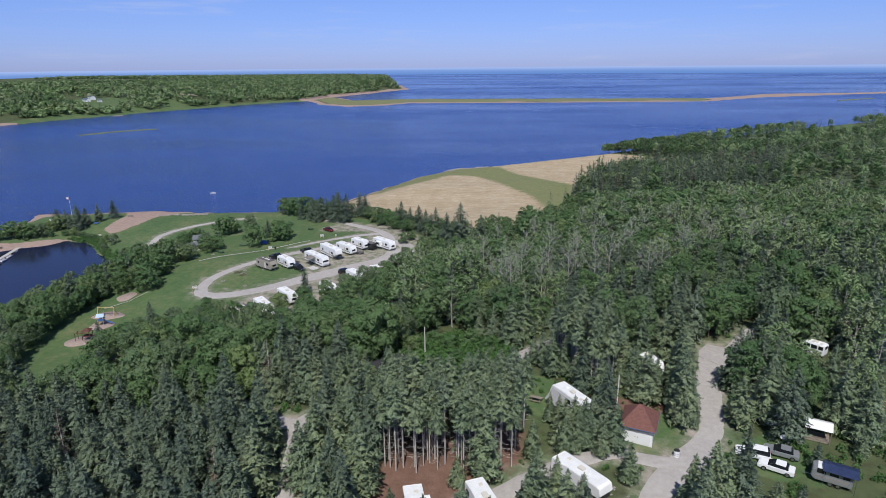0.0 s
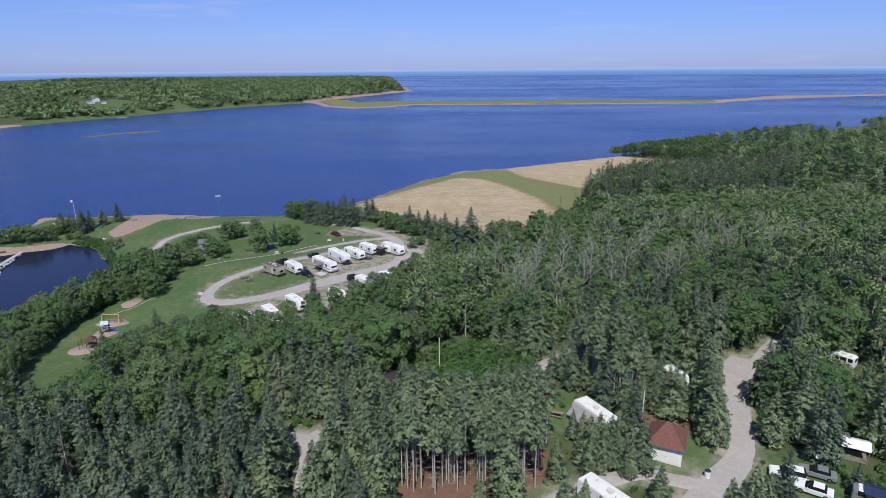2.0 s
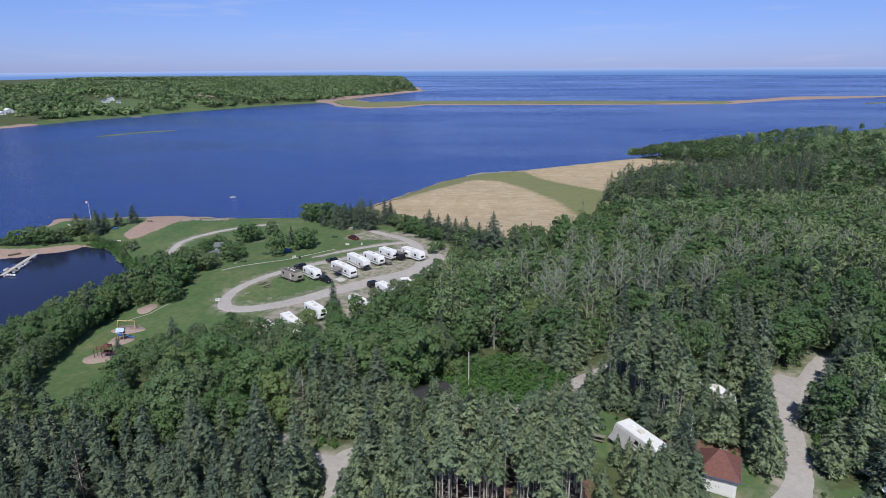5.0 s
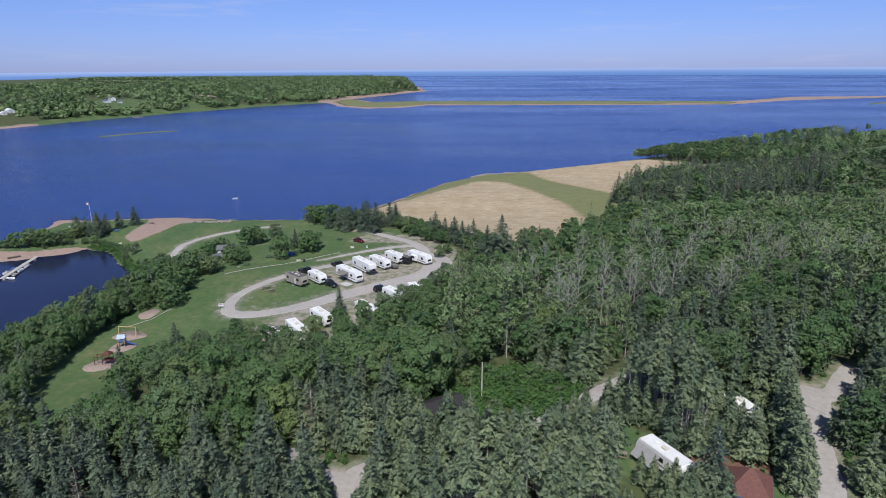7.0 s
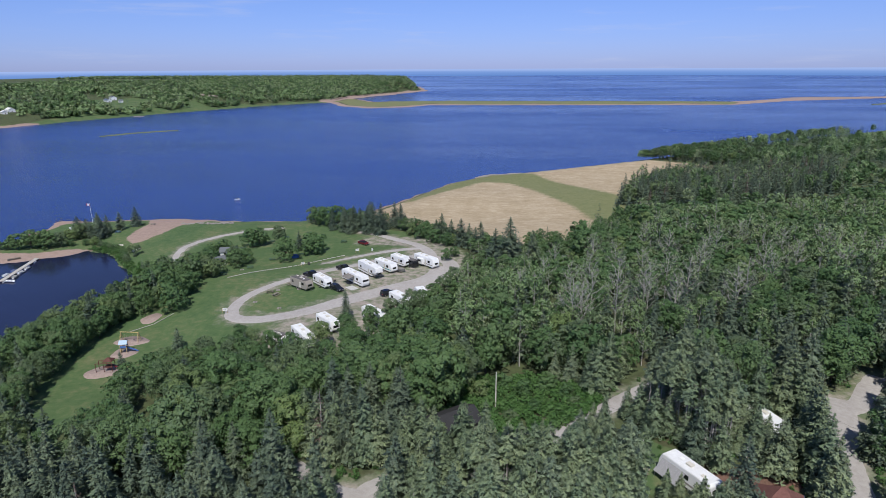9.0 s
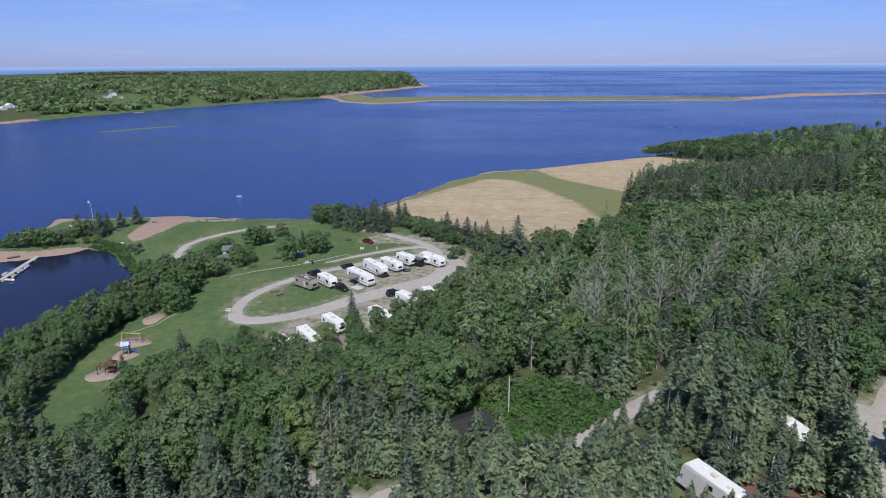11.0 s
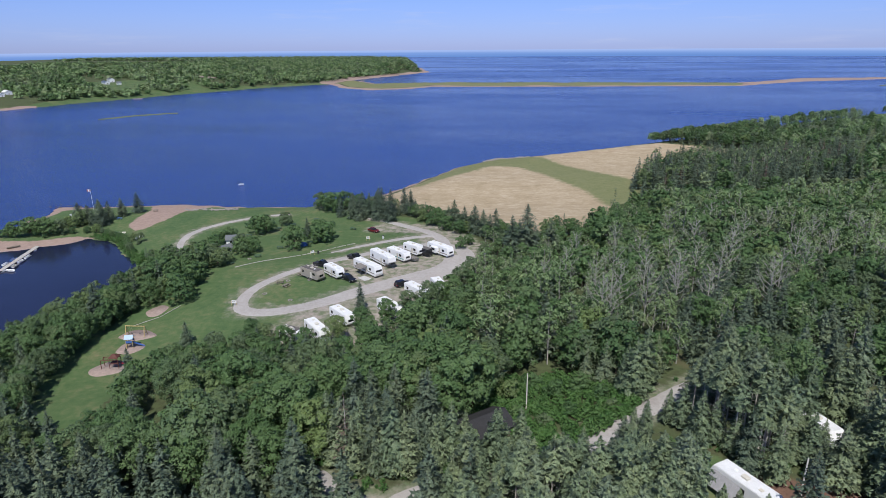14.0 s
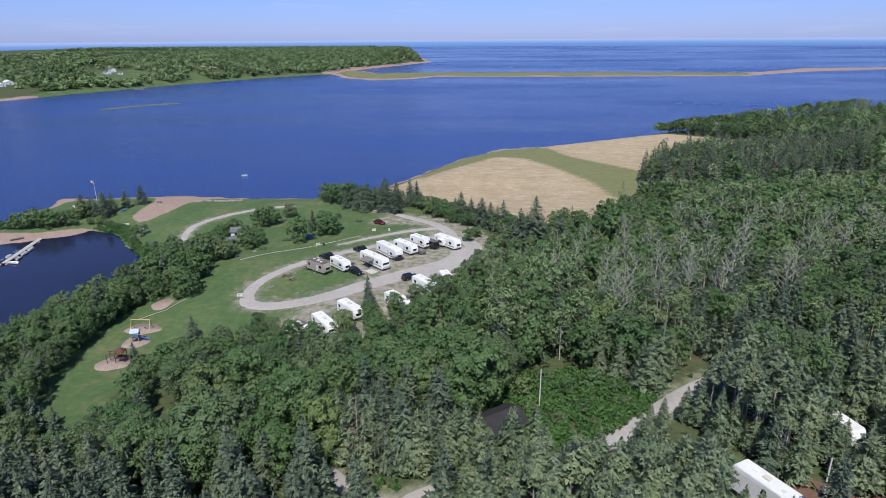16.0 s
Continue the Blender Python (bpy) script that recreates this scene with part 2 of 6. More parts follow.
def sdf(poly, X, Y):
    """Distance to a polygon's edge, positive inside."""
    P = np.array(poly, float)
    d = np.full(X.shape, 1e9)
    odd = np.zeros(X.shape, bool)
    for (ax, ay), (bx, by) in zip(P, np.roll(P, -1, 0)):
        ux, uy = bx - ax, by - ay
        t = np.clip(((X - ax) * ux + (Y - ay) * uy) / (ux * ux + uy * uy + 1e-9), 0, 1)
        d = np.minimum(d, np.hypot(X - ax - t * ux, Y - ay - t * uy))
        cut = (ay > Y) != (by > Y)
        odd ^= cut & (X < (bx - ax) * (Y - ay) / (by - ay + 1e-12) + ax)
    return np.where(odd, d, -d)


def ripple(X, Y, size, seed=0.0):
    """Smooth pseudo-noise in [-1, 1]."""
    u, v = X / size, Y / size
    return (np.sin(u * 1.3 + seed) * np.sin(v * 1.7 + seed * 2.1) + np.sin(u * 2.9 + v * 1.1 + seed * 3.3) * 0.6 + np.sin(v * 3.7 - u * 2.3 + seed) * 0.4) / 2


def height(x, y):
    """The ground's height at x, y (arrays or numbers)."""
    X, Y = np.atleast_1d(np.asarray(x, float)), np.atleast_1d(np.asarray(y, float))
    num, den = np.zeros(X.shape), np.zeros(X.shape)
    for hx, hy, hz in HILLS:
        w = 1.0 / ((X - hx) ** 2 + (Y - hy) ** 2 + 60.0) ** 1.6
        num, den = num + w * hz, den + w
    d = sdf(LAND, X, Y) + 1.5 * ripple(X, Y, 6.0, 1.0)
    inland = np.clip(d / 22.0, 0, 1) ** 0.75
    z = np.where(d > 0, 0.05 + num / den * inland, np.maximum(d * 0.12, -4.0))
    return z


def ground_z(x, y):
    return float(height(x, y)[0])


def mesh_np(name, V, F, mats=(), tone=None, normals=None, smooth=True):
    """A mesh from arrays of vertices and triangles or quads."""
    V, F = np.asarray(V, np.float32), np.asarray(F, np.int32)
    me = bpy.data.meshes.new(name)
    k = F.shape[1]
    me.vertices.add(len(V))
    me.vertices.foreach_set("co", V.ravel())
    me.loops.add(F.size)
    me.loops.foreach_set("vertex_index", F.ravel())
    me.polygons.add(len(F))
    me.polygons.foreach_set("loop_start", np.arange(0, F.size, k, dtype=np.int32))
    me.update(calc_edges=True)
    me.polygons.foreach_set("use_smooth", np.full(len(F), smooth))
    for m in mats:
        me.materials.append(m)
    if tone is not None:
        a = me.attributes.new("tone", "FLOAT", "POINT")
        a.data.foreach_set("value", np.asarray(tone, np.float32))
    if normals is not None:
        me.normals_split_custom_set_from_vertices(np.asarray(normals, np.float32))
    return me


def grid_mesh(name, x0, x1, y0, y1, step, zfun, mats, masks=None):
    xs, ys = np.arange(x0, x1 + step, step), np.arange(y0, y1 + step, step)
    X, Y = np.meshgrid(xs, ys)
    X, Y = X.ravel(), Y.ravel()
    V = np.stack([X, Y, zfun(X, Y)], 1)
    i = np.arange(len(V)).reshape(len(ys), len(xs))
    F = np.stack([i[:-1, :-1].ravel(), i[:-1, 1:].ravel(), i[1:, 1:].ravel(), i[1:, :-1].ravel()], 1)
    me = mesh_np(name, V, F, mats)
    for key in ("lawn", "field", "mown", "sand", "dirt", "needles"):
        a = me.attributes.new(key, "FLOAT", "POINT")
        fun = (masks or {}).get(key)
        a.data.foreach_set("value", (fun(X, Y) if fun else np.full(X.shape, -60.0)).astype(np.float32))
    return me


# ---- roads ----
ROAD_LINES = []


def road_strip(name, pts, widths, label, mat=GRAVEL, closed=False, lift=0.06):
    """A draped strip of road along a smooth line with slightly ragged edges."""
    P = np.array(pts, float)
    W = np.broadcast_to(np.asarray(widths, float), (len(P),))
    nseg = len(P) if closed else len(P) - 1
    out, ww = [], []
    for k in range(nseg):
        p0, p1, p2, p3 = [P[(k + j) % len(P)] if closed else P[min(max(k + j, 0), len(P) - 1)] for j in (-1, 0, 1, 2)]
        w1, w2 = W[k], W[(k + 1) % len(P)]
        L = max(2, int(np.linalg.norm(p2 - p1) / 1.0))
        for s in range(L):
            t = s / L
            out.append(0.5 * (2 * p1 + (p2 - p0) * t + (2 * p0 - 5 * p1 + 4 * p2 - p3) * t * t + (3 * p1 - p0 - 3 * p2 + p3) * t ** 3))
            ww.append(w1 + (w2 - w1) * t)
    if not closed:
        out.append(P[-1])
        ww.append(W[-1])
    C, ww = np.array(out), np.array(ww)
    ROAD_LINES.append((C, ww))
    T = np.roll(C, -1, 0) - np.roll(C, 1, 0)
    if not closed:
        T[0], T[-1] = C[1] - C[0], C[-1] - C[-2]
    T /= np.linalg.norm(T, axis=1)[:, None] + 1e-9
    N = np.stack([-T[:, 1], T[:, 0]], 1)
    cols = 7
    V = []
    for j in range(cols):
        f = (j / (cols - 1) - 0.5) * ww
        f = f + (0.35 * ripple(C[:, 0], C[:, 1], 1.3, j) if j in (0, cols - 1) else 0)
        Q = C + N * f[:, None]
        z = height(Q[:, 0], Q[:, 1]) + (lift + 0.03 * (1 - abs(j - 3) / 3) if j not in (0, cols - 1) else -0.12)
        V.append(np.column_stack([Q, z]))
    V = np.stack(V, 1).reshape(-1, 3)
    n = len(C)
    F = []
    for k in range(n if closed else n - 1):
        a, b = k * cols, ((k + 1) % n) * cols
        F += [(a + j, a + j + 1, b + j + 1, b + j) for j in range(cols - 1)]
    ob = new(name, mesh_np(name, V, F[::1], [mat]))
    return tagged(ob, label, "road", kind="structure")


road_strip("road", [(-79, 157), (-80.5, 164), (-79, 171.5), (-74, 181), (-66, 189), (-56, 197.5), (-46, 205), (-36, 208), (-27, 204), (-25, 194), (-31, 185), (-40, 177.5),
                    (-50, 168), (-57, 160), (-63, 155.5), (-70, 153.5), (-76, 154)], [4.6, 4.2, 4, 4, 4, 4, 4.2, 5, 6, 7, 8, 8, 7.5, 7, 6.5, 6, 5.2], "pale gravel loop road round a camping lawn", closed=True)
road_strip("road", [(-31, 204), (-35, 216), (-42, 226), (-52, 236), (-66, 246)], [4.5, 5, 4.5, 4, 3.5], "pale gravel road leaving the camping loop")
road_strip("road", [(-37, 219), (-44, 216), (-53, 211), (-61, 206), (-68, 200)], [3.6, 3.6, 3.2, 2.6, 1.2], "worn gravel track behind the caravans")
road_strip("road", [(-40, 177), (-34, 180), (-29, 188), (-28, 198)], [9, 11, 9, 6], "wide gravel parking ground", lift=0.09)
road_strip("road", [(-116, 200), (-123, 208), (-129, 217), (-132, 228), (-130.5, 240), (-124, 250), (-114, 256), (-102, 258)], [2.6, 3, 3.2, 3.6, 3.6, 3.4, 3, 2.5], "curving pale gravel lane to the beach")
road_strip("road", [(49.5, 114.5), (48, 111), (46.5, 107), (43.4, 100), (41.2, 92), (38.4, 83.5), (33, 76.5), (27, 69.5), (22, 58), (15, 40)], [4.5, 6.8, 6.6, 5.4, 4.6, 4.4, 6, 4.6, 5, 6], "pale gravel camp road between spruces")
road_strip("road", [(61, 124), (57, 119), (52.5, 113), (48, 110)], [4, 4.5, 4.5, 4], "gravel side lane")
road_strip("road", [(32, 75.5), (27, 76.5), (22, 77.3), (12, 72), (0, 62)], [4.2, 3.4, 3, 3.6, 4], "gravel side lane to the trailers", lift=0.10)
road_strip("road", [(40, 128), (30, 124), (18, 116), (8, 106), (0, 98), (-10, 93), (-19, 89.5), (-25, 84.5), (-25, 78), (-23.5, 68), (-19, 50)], [4, 4, 4.2, 4.4, 4, 3.2, 3.6, 6.4, 4.0, 3.0, 3.0], "gravel camp road through the woods")
road_strip("road", [(-25, 83), (-31, 84.8), (-35, 88), (-38.5, 91.5)], [4.5, 3.2, 3.0, 2.6], "short gravel spur into the woods", lift=0.08)


def road_gap(X, Y):
    """Distance from the nearest road's edge."""
    d = np.full(np.shape(X), 1e9)
    for C, w in ROAD_LINES:
        for (cx, cy), h in zip(C[::2], w[::2]):
            d = np.minimum(d, np.hypot(X - cx, Y - cy) - h / 2)
    return d


# ---- ground, sea, far shores ----
def sand_mask(X, Y):
    d = sdf(LAND, X, Y)
    rim = np.minimum(d + 3, np.where((X < -60) & (Y > 250), 4.5, np.where((X > -190) & (X < -120), -0.5, 1.2)) - d)
    return np.maximum.reduce([rim, sdf(BEACH, X, Y), sdf(POINT, X, Y), sdf(COVE, X, Y)])


def lawn_mask(X, Y):
    verge = np.full(X.shape, -50.0)
    near = (Y > 30) & (Y < 140) & (X > -60) & (X < 90)
    verge[near] = 1.1 - road_gap(X[near], Y[near])
    verge = np.where((X < -100) & (Y > 120), 6.0, verge)
    return np.maximum.reduce([verge] + [sdf(p, X, Y) for p in LAWNS])


def dirt_mask(X, Y):
    worn_edge = np.full(X.shape, -50.0)
    near = (Y > 40) & (Y < 260) & (X > -140) & (X < 75)
    worn_edge[near] = 0.5 - road_gap(X[near], Y[near])
    return np.maximum(sdf(LOT, X, Y), worn_edge)


LAWNS = [CAMP, [(7, 86), (16, 84), (18, 97), (10, 101)], [(24, 76), (33, 75), (35, 88), (25, 88)], [(40, 74), (52, 72), (52, 84), (42, 84)], [(285, 560), (340, 560), (380, 690), (300, 640)]]
LOT = [(-68, 134), (-46, 132), (-28, 156), (-20, 186), (-20, 210), (-38, 236), (-60, 236), (-64, 228), (-44, 222), (-40, 208), (-58, 194), (-66, 182), (-50, 172), (-62, 156)]
ground = tagged(new("ground", grid_mesh("ground", -280, 420, -100, 780, 2.8, height, [GROUND], {
    "lawn": lawn_mask, "field": lambda X, Y: sdf(FIELD, X, Y), "mown": lambda X, Y: np.maximum(sdf(MOWN, X, Y), 7 - np.hypot((X + 41) / 1.6, Y - 372)), "sand": sand_mask, "dirt": dirt_mask, "needles": lambda X, Y: np.maximum(sdf(GROVE[1], X, Y), np.maximum(sdf([(-12, 60), (9, 60), (9, 72), (-12, 72)], X, Y), sdf([(29, 79), (35, 81), (37, 91), (20, 93), (21, 88), (30, 88)], X, Y)))})),
    "grassy and wooded ground of a low peninsula with red sand edges", "ground", kind="structure")
far_ground = tagged(new("ground", grid_mesh("ground", 416, 1316, -300, 920, 12.0, lambda X, Y: height(X, Y) - 0.1, [GROUND])), "wooded ground inland", "ground", kind="structure")
near_ground = tagged(new("ground", grid_mesh("ground", -280, 420, -400, -96, 8.0, lambda X, Y: height(X, Y) - 0.05, [GROUND])), "wooded ground inland", "ground", kind="structure")

R = 4900.0
n = 96
ring = [(R * math.cos(2 * math.pi * k / n), R * math.sin(2 * math.pi * k / n), 0.0) for k in range(n)]
me = bpy.data.meshes.new("water")
me.from_pydata(ring, [], [tuple(range(n))])
me.materials.append(WATER)
tagged(new("water", me), "calm deep blue sea water with a light chop", "water", kind="structure")

pond = Mat("cove_water", 0.06, 0.0, 0.27)
pond.color(pond.ramp(pond.noise(0.03, 4), [(0.3, (0.009, 0.011, 0.030)), (0.7, (0.014, 0.018, 0.050))]))
pond.bump(pond.noise(1.2, 3), 0.25, 0.15)
V = [(-112, 60), (-112, 234), (-176, 234), (-196, 222), (-230, 206), (-262, 196), (-340, 165), (-340, 60)]
me = bpy.data.meshes.new("water")
me.from_pydata([(x, y, 0.03) for x, y in V], [], [tuple(range(8))])
me.materials.append(pond.m)
tagged(new("water", me), "still dark water of a sheltered cove", "water", kind="structure")


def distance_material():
    m = Mat("painted_haze_glow", 1.0, 0.0, 0.0)
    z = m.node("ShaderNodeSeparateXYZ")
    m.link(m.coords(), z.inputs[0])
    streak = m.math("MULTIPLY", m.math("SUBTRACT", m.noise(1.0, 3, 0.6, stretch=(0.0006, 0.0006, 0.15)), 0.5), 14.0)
    # distant sea and horizon haze painted as a glowing gradient
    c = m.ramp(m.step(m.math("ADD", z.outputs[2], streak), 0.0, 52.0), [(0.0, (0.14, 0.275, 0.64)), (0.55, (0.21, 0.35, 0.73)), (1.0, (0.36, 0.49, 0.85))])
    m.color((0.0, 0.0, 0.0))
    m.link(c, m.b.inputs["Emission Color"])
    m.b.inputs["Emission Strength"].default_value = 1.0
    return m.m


# added backdrop ring, reaching from the water's rim up to the horizon
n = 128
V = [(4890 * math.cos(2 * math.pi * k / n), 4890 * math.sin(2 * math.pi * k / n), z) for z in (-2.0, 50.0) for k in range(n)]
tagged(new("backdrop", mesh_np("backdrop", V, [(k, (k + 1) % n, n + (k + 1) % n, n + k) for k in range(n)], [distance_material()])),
       "glowing backdrop band painted as sea and haze at the horizon", "distance", kind="structure")

HEAD = [(-627, 708), (-619, 753), (-608, 813), (-576, 893), (-549, 974), (-463, 1169), (-375, 1284), (-374, 1422), (-312, 1655), (-256, 1884),
        (-332, 2251), (-600, 2600), (-1500, 2800), (-2800, 2400), (-2800, 500), (-1300, 420), (-800, 620)]
SPIT = [(-390, 1290), (-326, 1154), (-258, 1092), (-193, 1124), (-161, 1185), (92, 1190), (401, 1212), (555, 1346), (796, 1460), (1600, 1790), (1650, 1880),
        (831, 1520), (613, 1480), (439, 1312), (105, 1325), (-182, 1325), (-290, 1290), (-340, 1380), (-380, 1430)]


def head_height(X, Y):
    d = sdf(HEAD, X, Y) + 8 * ripple(X, Y, 40, 2)
    rise = np.clip(d / 420, 0, 1)
    z = 1.0 + 33 * rise ** 0.7 + 3 * ripple(X, Y, 170, 5) * rise
    tip = np.clip((Y - 1500) / 500, 0, 1)
    z = z * (1 - tip) + tip * np.clip((d - 25) * 0.9, 1.0, 30)
    return np.where(d > 0, z * np.clip(d / 8, 0, 1), np.maximum(d * 0.1, -3))


def spit_height(X, Y):
    d = sdf(SPIT, X, Y) + 5 * ripple(X, Y, 18, 4)
    return np.where(d > 0, np.clip(d / 12, 0, 1) * (1.3 + 0.7 * ripple(X, Y, 30, 7)), np.maximum(d * 0.1, -2))


headland = tagged(new("ground", grid_mesh("headland", -2000, -200, 480, 2700, 15.0, head_height, [GROUND], {
    "lawn": lambda X, Y: np.where(sdf(HEAD, X, Y) < 12, 4.0, 5 * ripple(X, Y, 120, 8) + np.where((Y > 820) & (Y < 1130) & (sdf(HEAD, X, Y) < 170), 5, -5)), "sand": lambda X, Y: np.where(Y > 1270, 20, np.where(Y < 760, 9, 1.0)) - np.abs(sdf(HEAD, X, Y))})),
    "wooded headland across the water with a narrow beach", "ground", kind="structure")
spit = tagged(new("ground", grid_mesh("spit", -400, 1660, 1080, 1900, 10.0, spit_height, [GROUND], {
    "mown": lambda X, Y: sdf(SPIT, X, Y) - 17 - np.where(X > 420, 42, 0) + 14 * ripple(X, Y, 45, 3), "sand": lambda X, Y: 13 + np.where(X > 420, 55, 0) - sdf(SPIT, X, Y) - 6 * ripple(X, Y, 45, 3)})),
    "long low sand spit with grass between the bay and the open sea", "ground", kind="structure")


# ---- trees ----
def rot(v, axis_z):
    c, s = np.cos(axis_z), np.sin(axis_z)
    return np.stack([v[..., 0] * c - v[..., 1] * s, v[..., 0] * s + v[..., 1] * c, v[..., 2]], -1)


def cards(rng, P, N, size, ratio=0.7, bend=0.25):
    """Small pointed leaf sprays at the places P, facing N."""
    k = len(P)
    N = N / (np.linalg.norm(N, axis=1)[:, None] + 1e-9)
    A = np.cross(N, rng.normal(size=(k, 3)))
    A /= np.linalg.norm(A, axis=1)[:, None] + 1e-9
    B = np.cross(N, A)
    s = (np.asarray(size) * rng.uniform(0.7, 1.3, k))[:, None]
    j = lambda: rng.uniform(0.75, 1.25, (k, 1))
    V = np.stack([P + A * s * 1.25 * j(), P - A * s * 0.7 * j() + B * s * ratio * 1.2 * j(), P - A * s * 0.7 * j() - B * s * ratio * 1.2 * j()], 1)
    V[:, 0] += (N * s * bend * rng.uniform(-1, 1, (k, 1)))
    F = np.arange(k * 3).reshape(k, 3)
    return V.reshape(-1, 3), F


def tube(pts, radii, sides=6):
    """A tapered limb along points."""
    V, F = [], []
    pts = np.array(pts, float)
    for i, (p, r) in enumerate(zip(pts, radii)):
        d = pts[min(i + 1, len(pts) - 1)] - pts[max(i - 1, 0)]
        d = d / (np.linalg.norm(d) + 1e-9)
        a = np.cross(d, (0.3, 1, 0.2))
        a /= np.linalg.norm(a) + 1e-9
        b = np.cross(d, a)
        for k in range(sides):
            t = 2 * math.pi * k / sides
            V.append(p + r * (a * math.cos(t) + b * math.sin(t)))
    for i in range(len(pts) - 1):
        for k in range(sides):
            a, b = i * sides + k, i * sides + (k + 1) % sides
            F += [(a, b, b + sides), (a, b + sides, a + sides)]
    return np.array(V), np.array(F)


def join(parts):
    V, F, o = [], [], 0
    for v, f in parts:
        V.append(v)
        F.append(np.asarray(f) + o)
        o += len(v)
    return np.concatenate(V), np.concatenate(F)


def spruce_parts(seed, H=13.0, R=2.5, whorls=17, per=8, bare=0.10, lod=0, tufts=9, stubs=0):
    """Trunk and needle boughs of a spruce: drooping boughs in whorls, with side tufts."""
    rng = np.random.default_rng(seed)
    trunk = tube([(0, 0, -0.6), (0.05, 0, H * 0.5), (0, 0.03, H * 0.97)], [H * (0.013 if not stubs else 0.009), H * (0.009 if not stubs else 0.0065), 0.02], 6)
    if stubs:                                   # dead lower branches on a bare stem
        dry = [trunk]
        for q in range(stubs):
            a, z, L = q * 2.4 + rng.uniform(-0.5, 0.5), H * (0.12 + (bare - 0.08) * q / stubs), rng.uniform(0.5, 1.5)
            dry.append(tube([(0, 0, z), (L * math.cos(a), L * math.sin(a), z + L * rng.uniform(-0.35, 0.15))], [0.03, 0.012], 3))
        trunk = join(dry)
    parts, tilt = [], []
    for w in range(whorls):
        f = w / (whorls - 1)
        z = H * (bare + (0.985 - bare) * f ** 0.92)
        r = R * (1 - f) ** 0.84 * (1.0 if f > 0.15 else 0.78 + f * 1.5) + 0.12
        k = max(3, int(per * (1 - 0.5 * f)))
        az = rng.uniform(0, 6.28) + np.arange(k) * 6.283 / k + rng.normal(0, 0.2, k)
        L = r * rng.uniform(0.62, 1.18, k)
        up = (0.5 - 0.85 * (1 - f)) * rng.uniform(0.6, 1.2, k)
        zz = z + rng.normal(0, 0.12, k)
        lean = rng.normal(0, 0.42, (k, 3))
        n = max(2, int(tufts * (0.45 + 0.55 * (1 - f))))
        m = k * n
        t = np.tile((np.arange(n) + 0.5) / n, k) ** 0.7 + rng.normal(0, 0.05, m)
        A0, L0, U0, Z0 = (np.repeat(q, n) for q in (az, L, up, zz))
        side = rng.uniform(-1, 1, m)
        rr = L0 * np.clip(t, 0.12, 1.08)
        a2 = A0 + side * 0.42 * (1.15 - 0.55 * np.clip(t, 0, 1))
        P = np.stack([rr * np.cos(a2), rr * np.sin(a2), Z0 + rr * U0 * 0.75 - 0.16 * np.abs(side) * r * 0.5 - 0.10 * rr * t + rng.normal(0, 0.10, m)], -1)
        fan = A0 + side * 1.1 + rng.normal(0, 0.9, m)
        out = np.stack([np.cos(fan), np.sin(fan), U0 * 0.6 - 0.1 + rng.normal(0, 0.40, m)], -1)
        out /= np.linalg.norm(out, axis=1)[:, None]
        N = np.stack([np.cos(a2) * 0.45, np.sin(a2) * 0.45, np.ones(m)], -1) + rng.normal(0, 0.30, (m, 3))
        B = np.cross(N, out)
        B /= np.linalg.norm(B, axis=1)[:, None] + 1e-9
        long = ((0.085 * r + 0.15 if lod else 0.068 * r + 0.115) * (1.0 + 0.55 * lod) * rng.uniform(0.75, 1.3, m))[:, None]
        wide = long * rng.uniform(0.34, 0.54, m)[:, None] * (1.0 + 0.15 * lod)
        V = np.stack([P + out * long * 1.1, P - out * long * 0.6 + B * wide * 1.1, P - out * long * 0.6 - B * wide * 1.1], 1)
        V[:, 0, 2] -= long[:, 0] * 0.12
        parts.append((V.reshape(-1, 3), np.arange(m * 3).reshape(m, 3)))
        tilt.append(np.repeat(np.repeat(lean, n, 0) + np.stack([-np.sin(A0) * side, np.cos(A0) * side, np.zeros(m)], -1) * 0.5, 3, 0))
    V, F = join(parts)
    G = np.cross(V[F[:, 1]] - V[F[:, 0]], V[F[:, 2]] - V[F[:, 0]])
    F[G[:, 2] < 0] = F[G[:, 2] < 0][:, ::-1]
    Nn = np.stack([V[:, 0], V[:, 1], 0.5 * np.hypot(V[:, 0], V[:, 1]) + 0.35], -1)
    Nn /= np.linalg.norm(Nn, axis=1)[:, None] + 1e-9
    Nn += np.concatenate(tilt) + np.repeat(rng.normal(0, 0.16, (len(V) // 3, 3)), 3, 0)
    return trunk, (V, F, Nn)


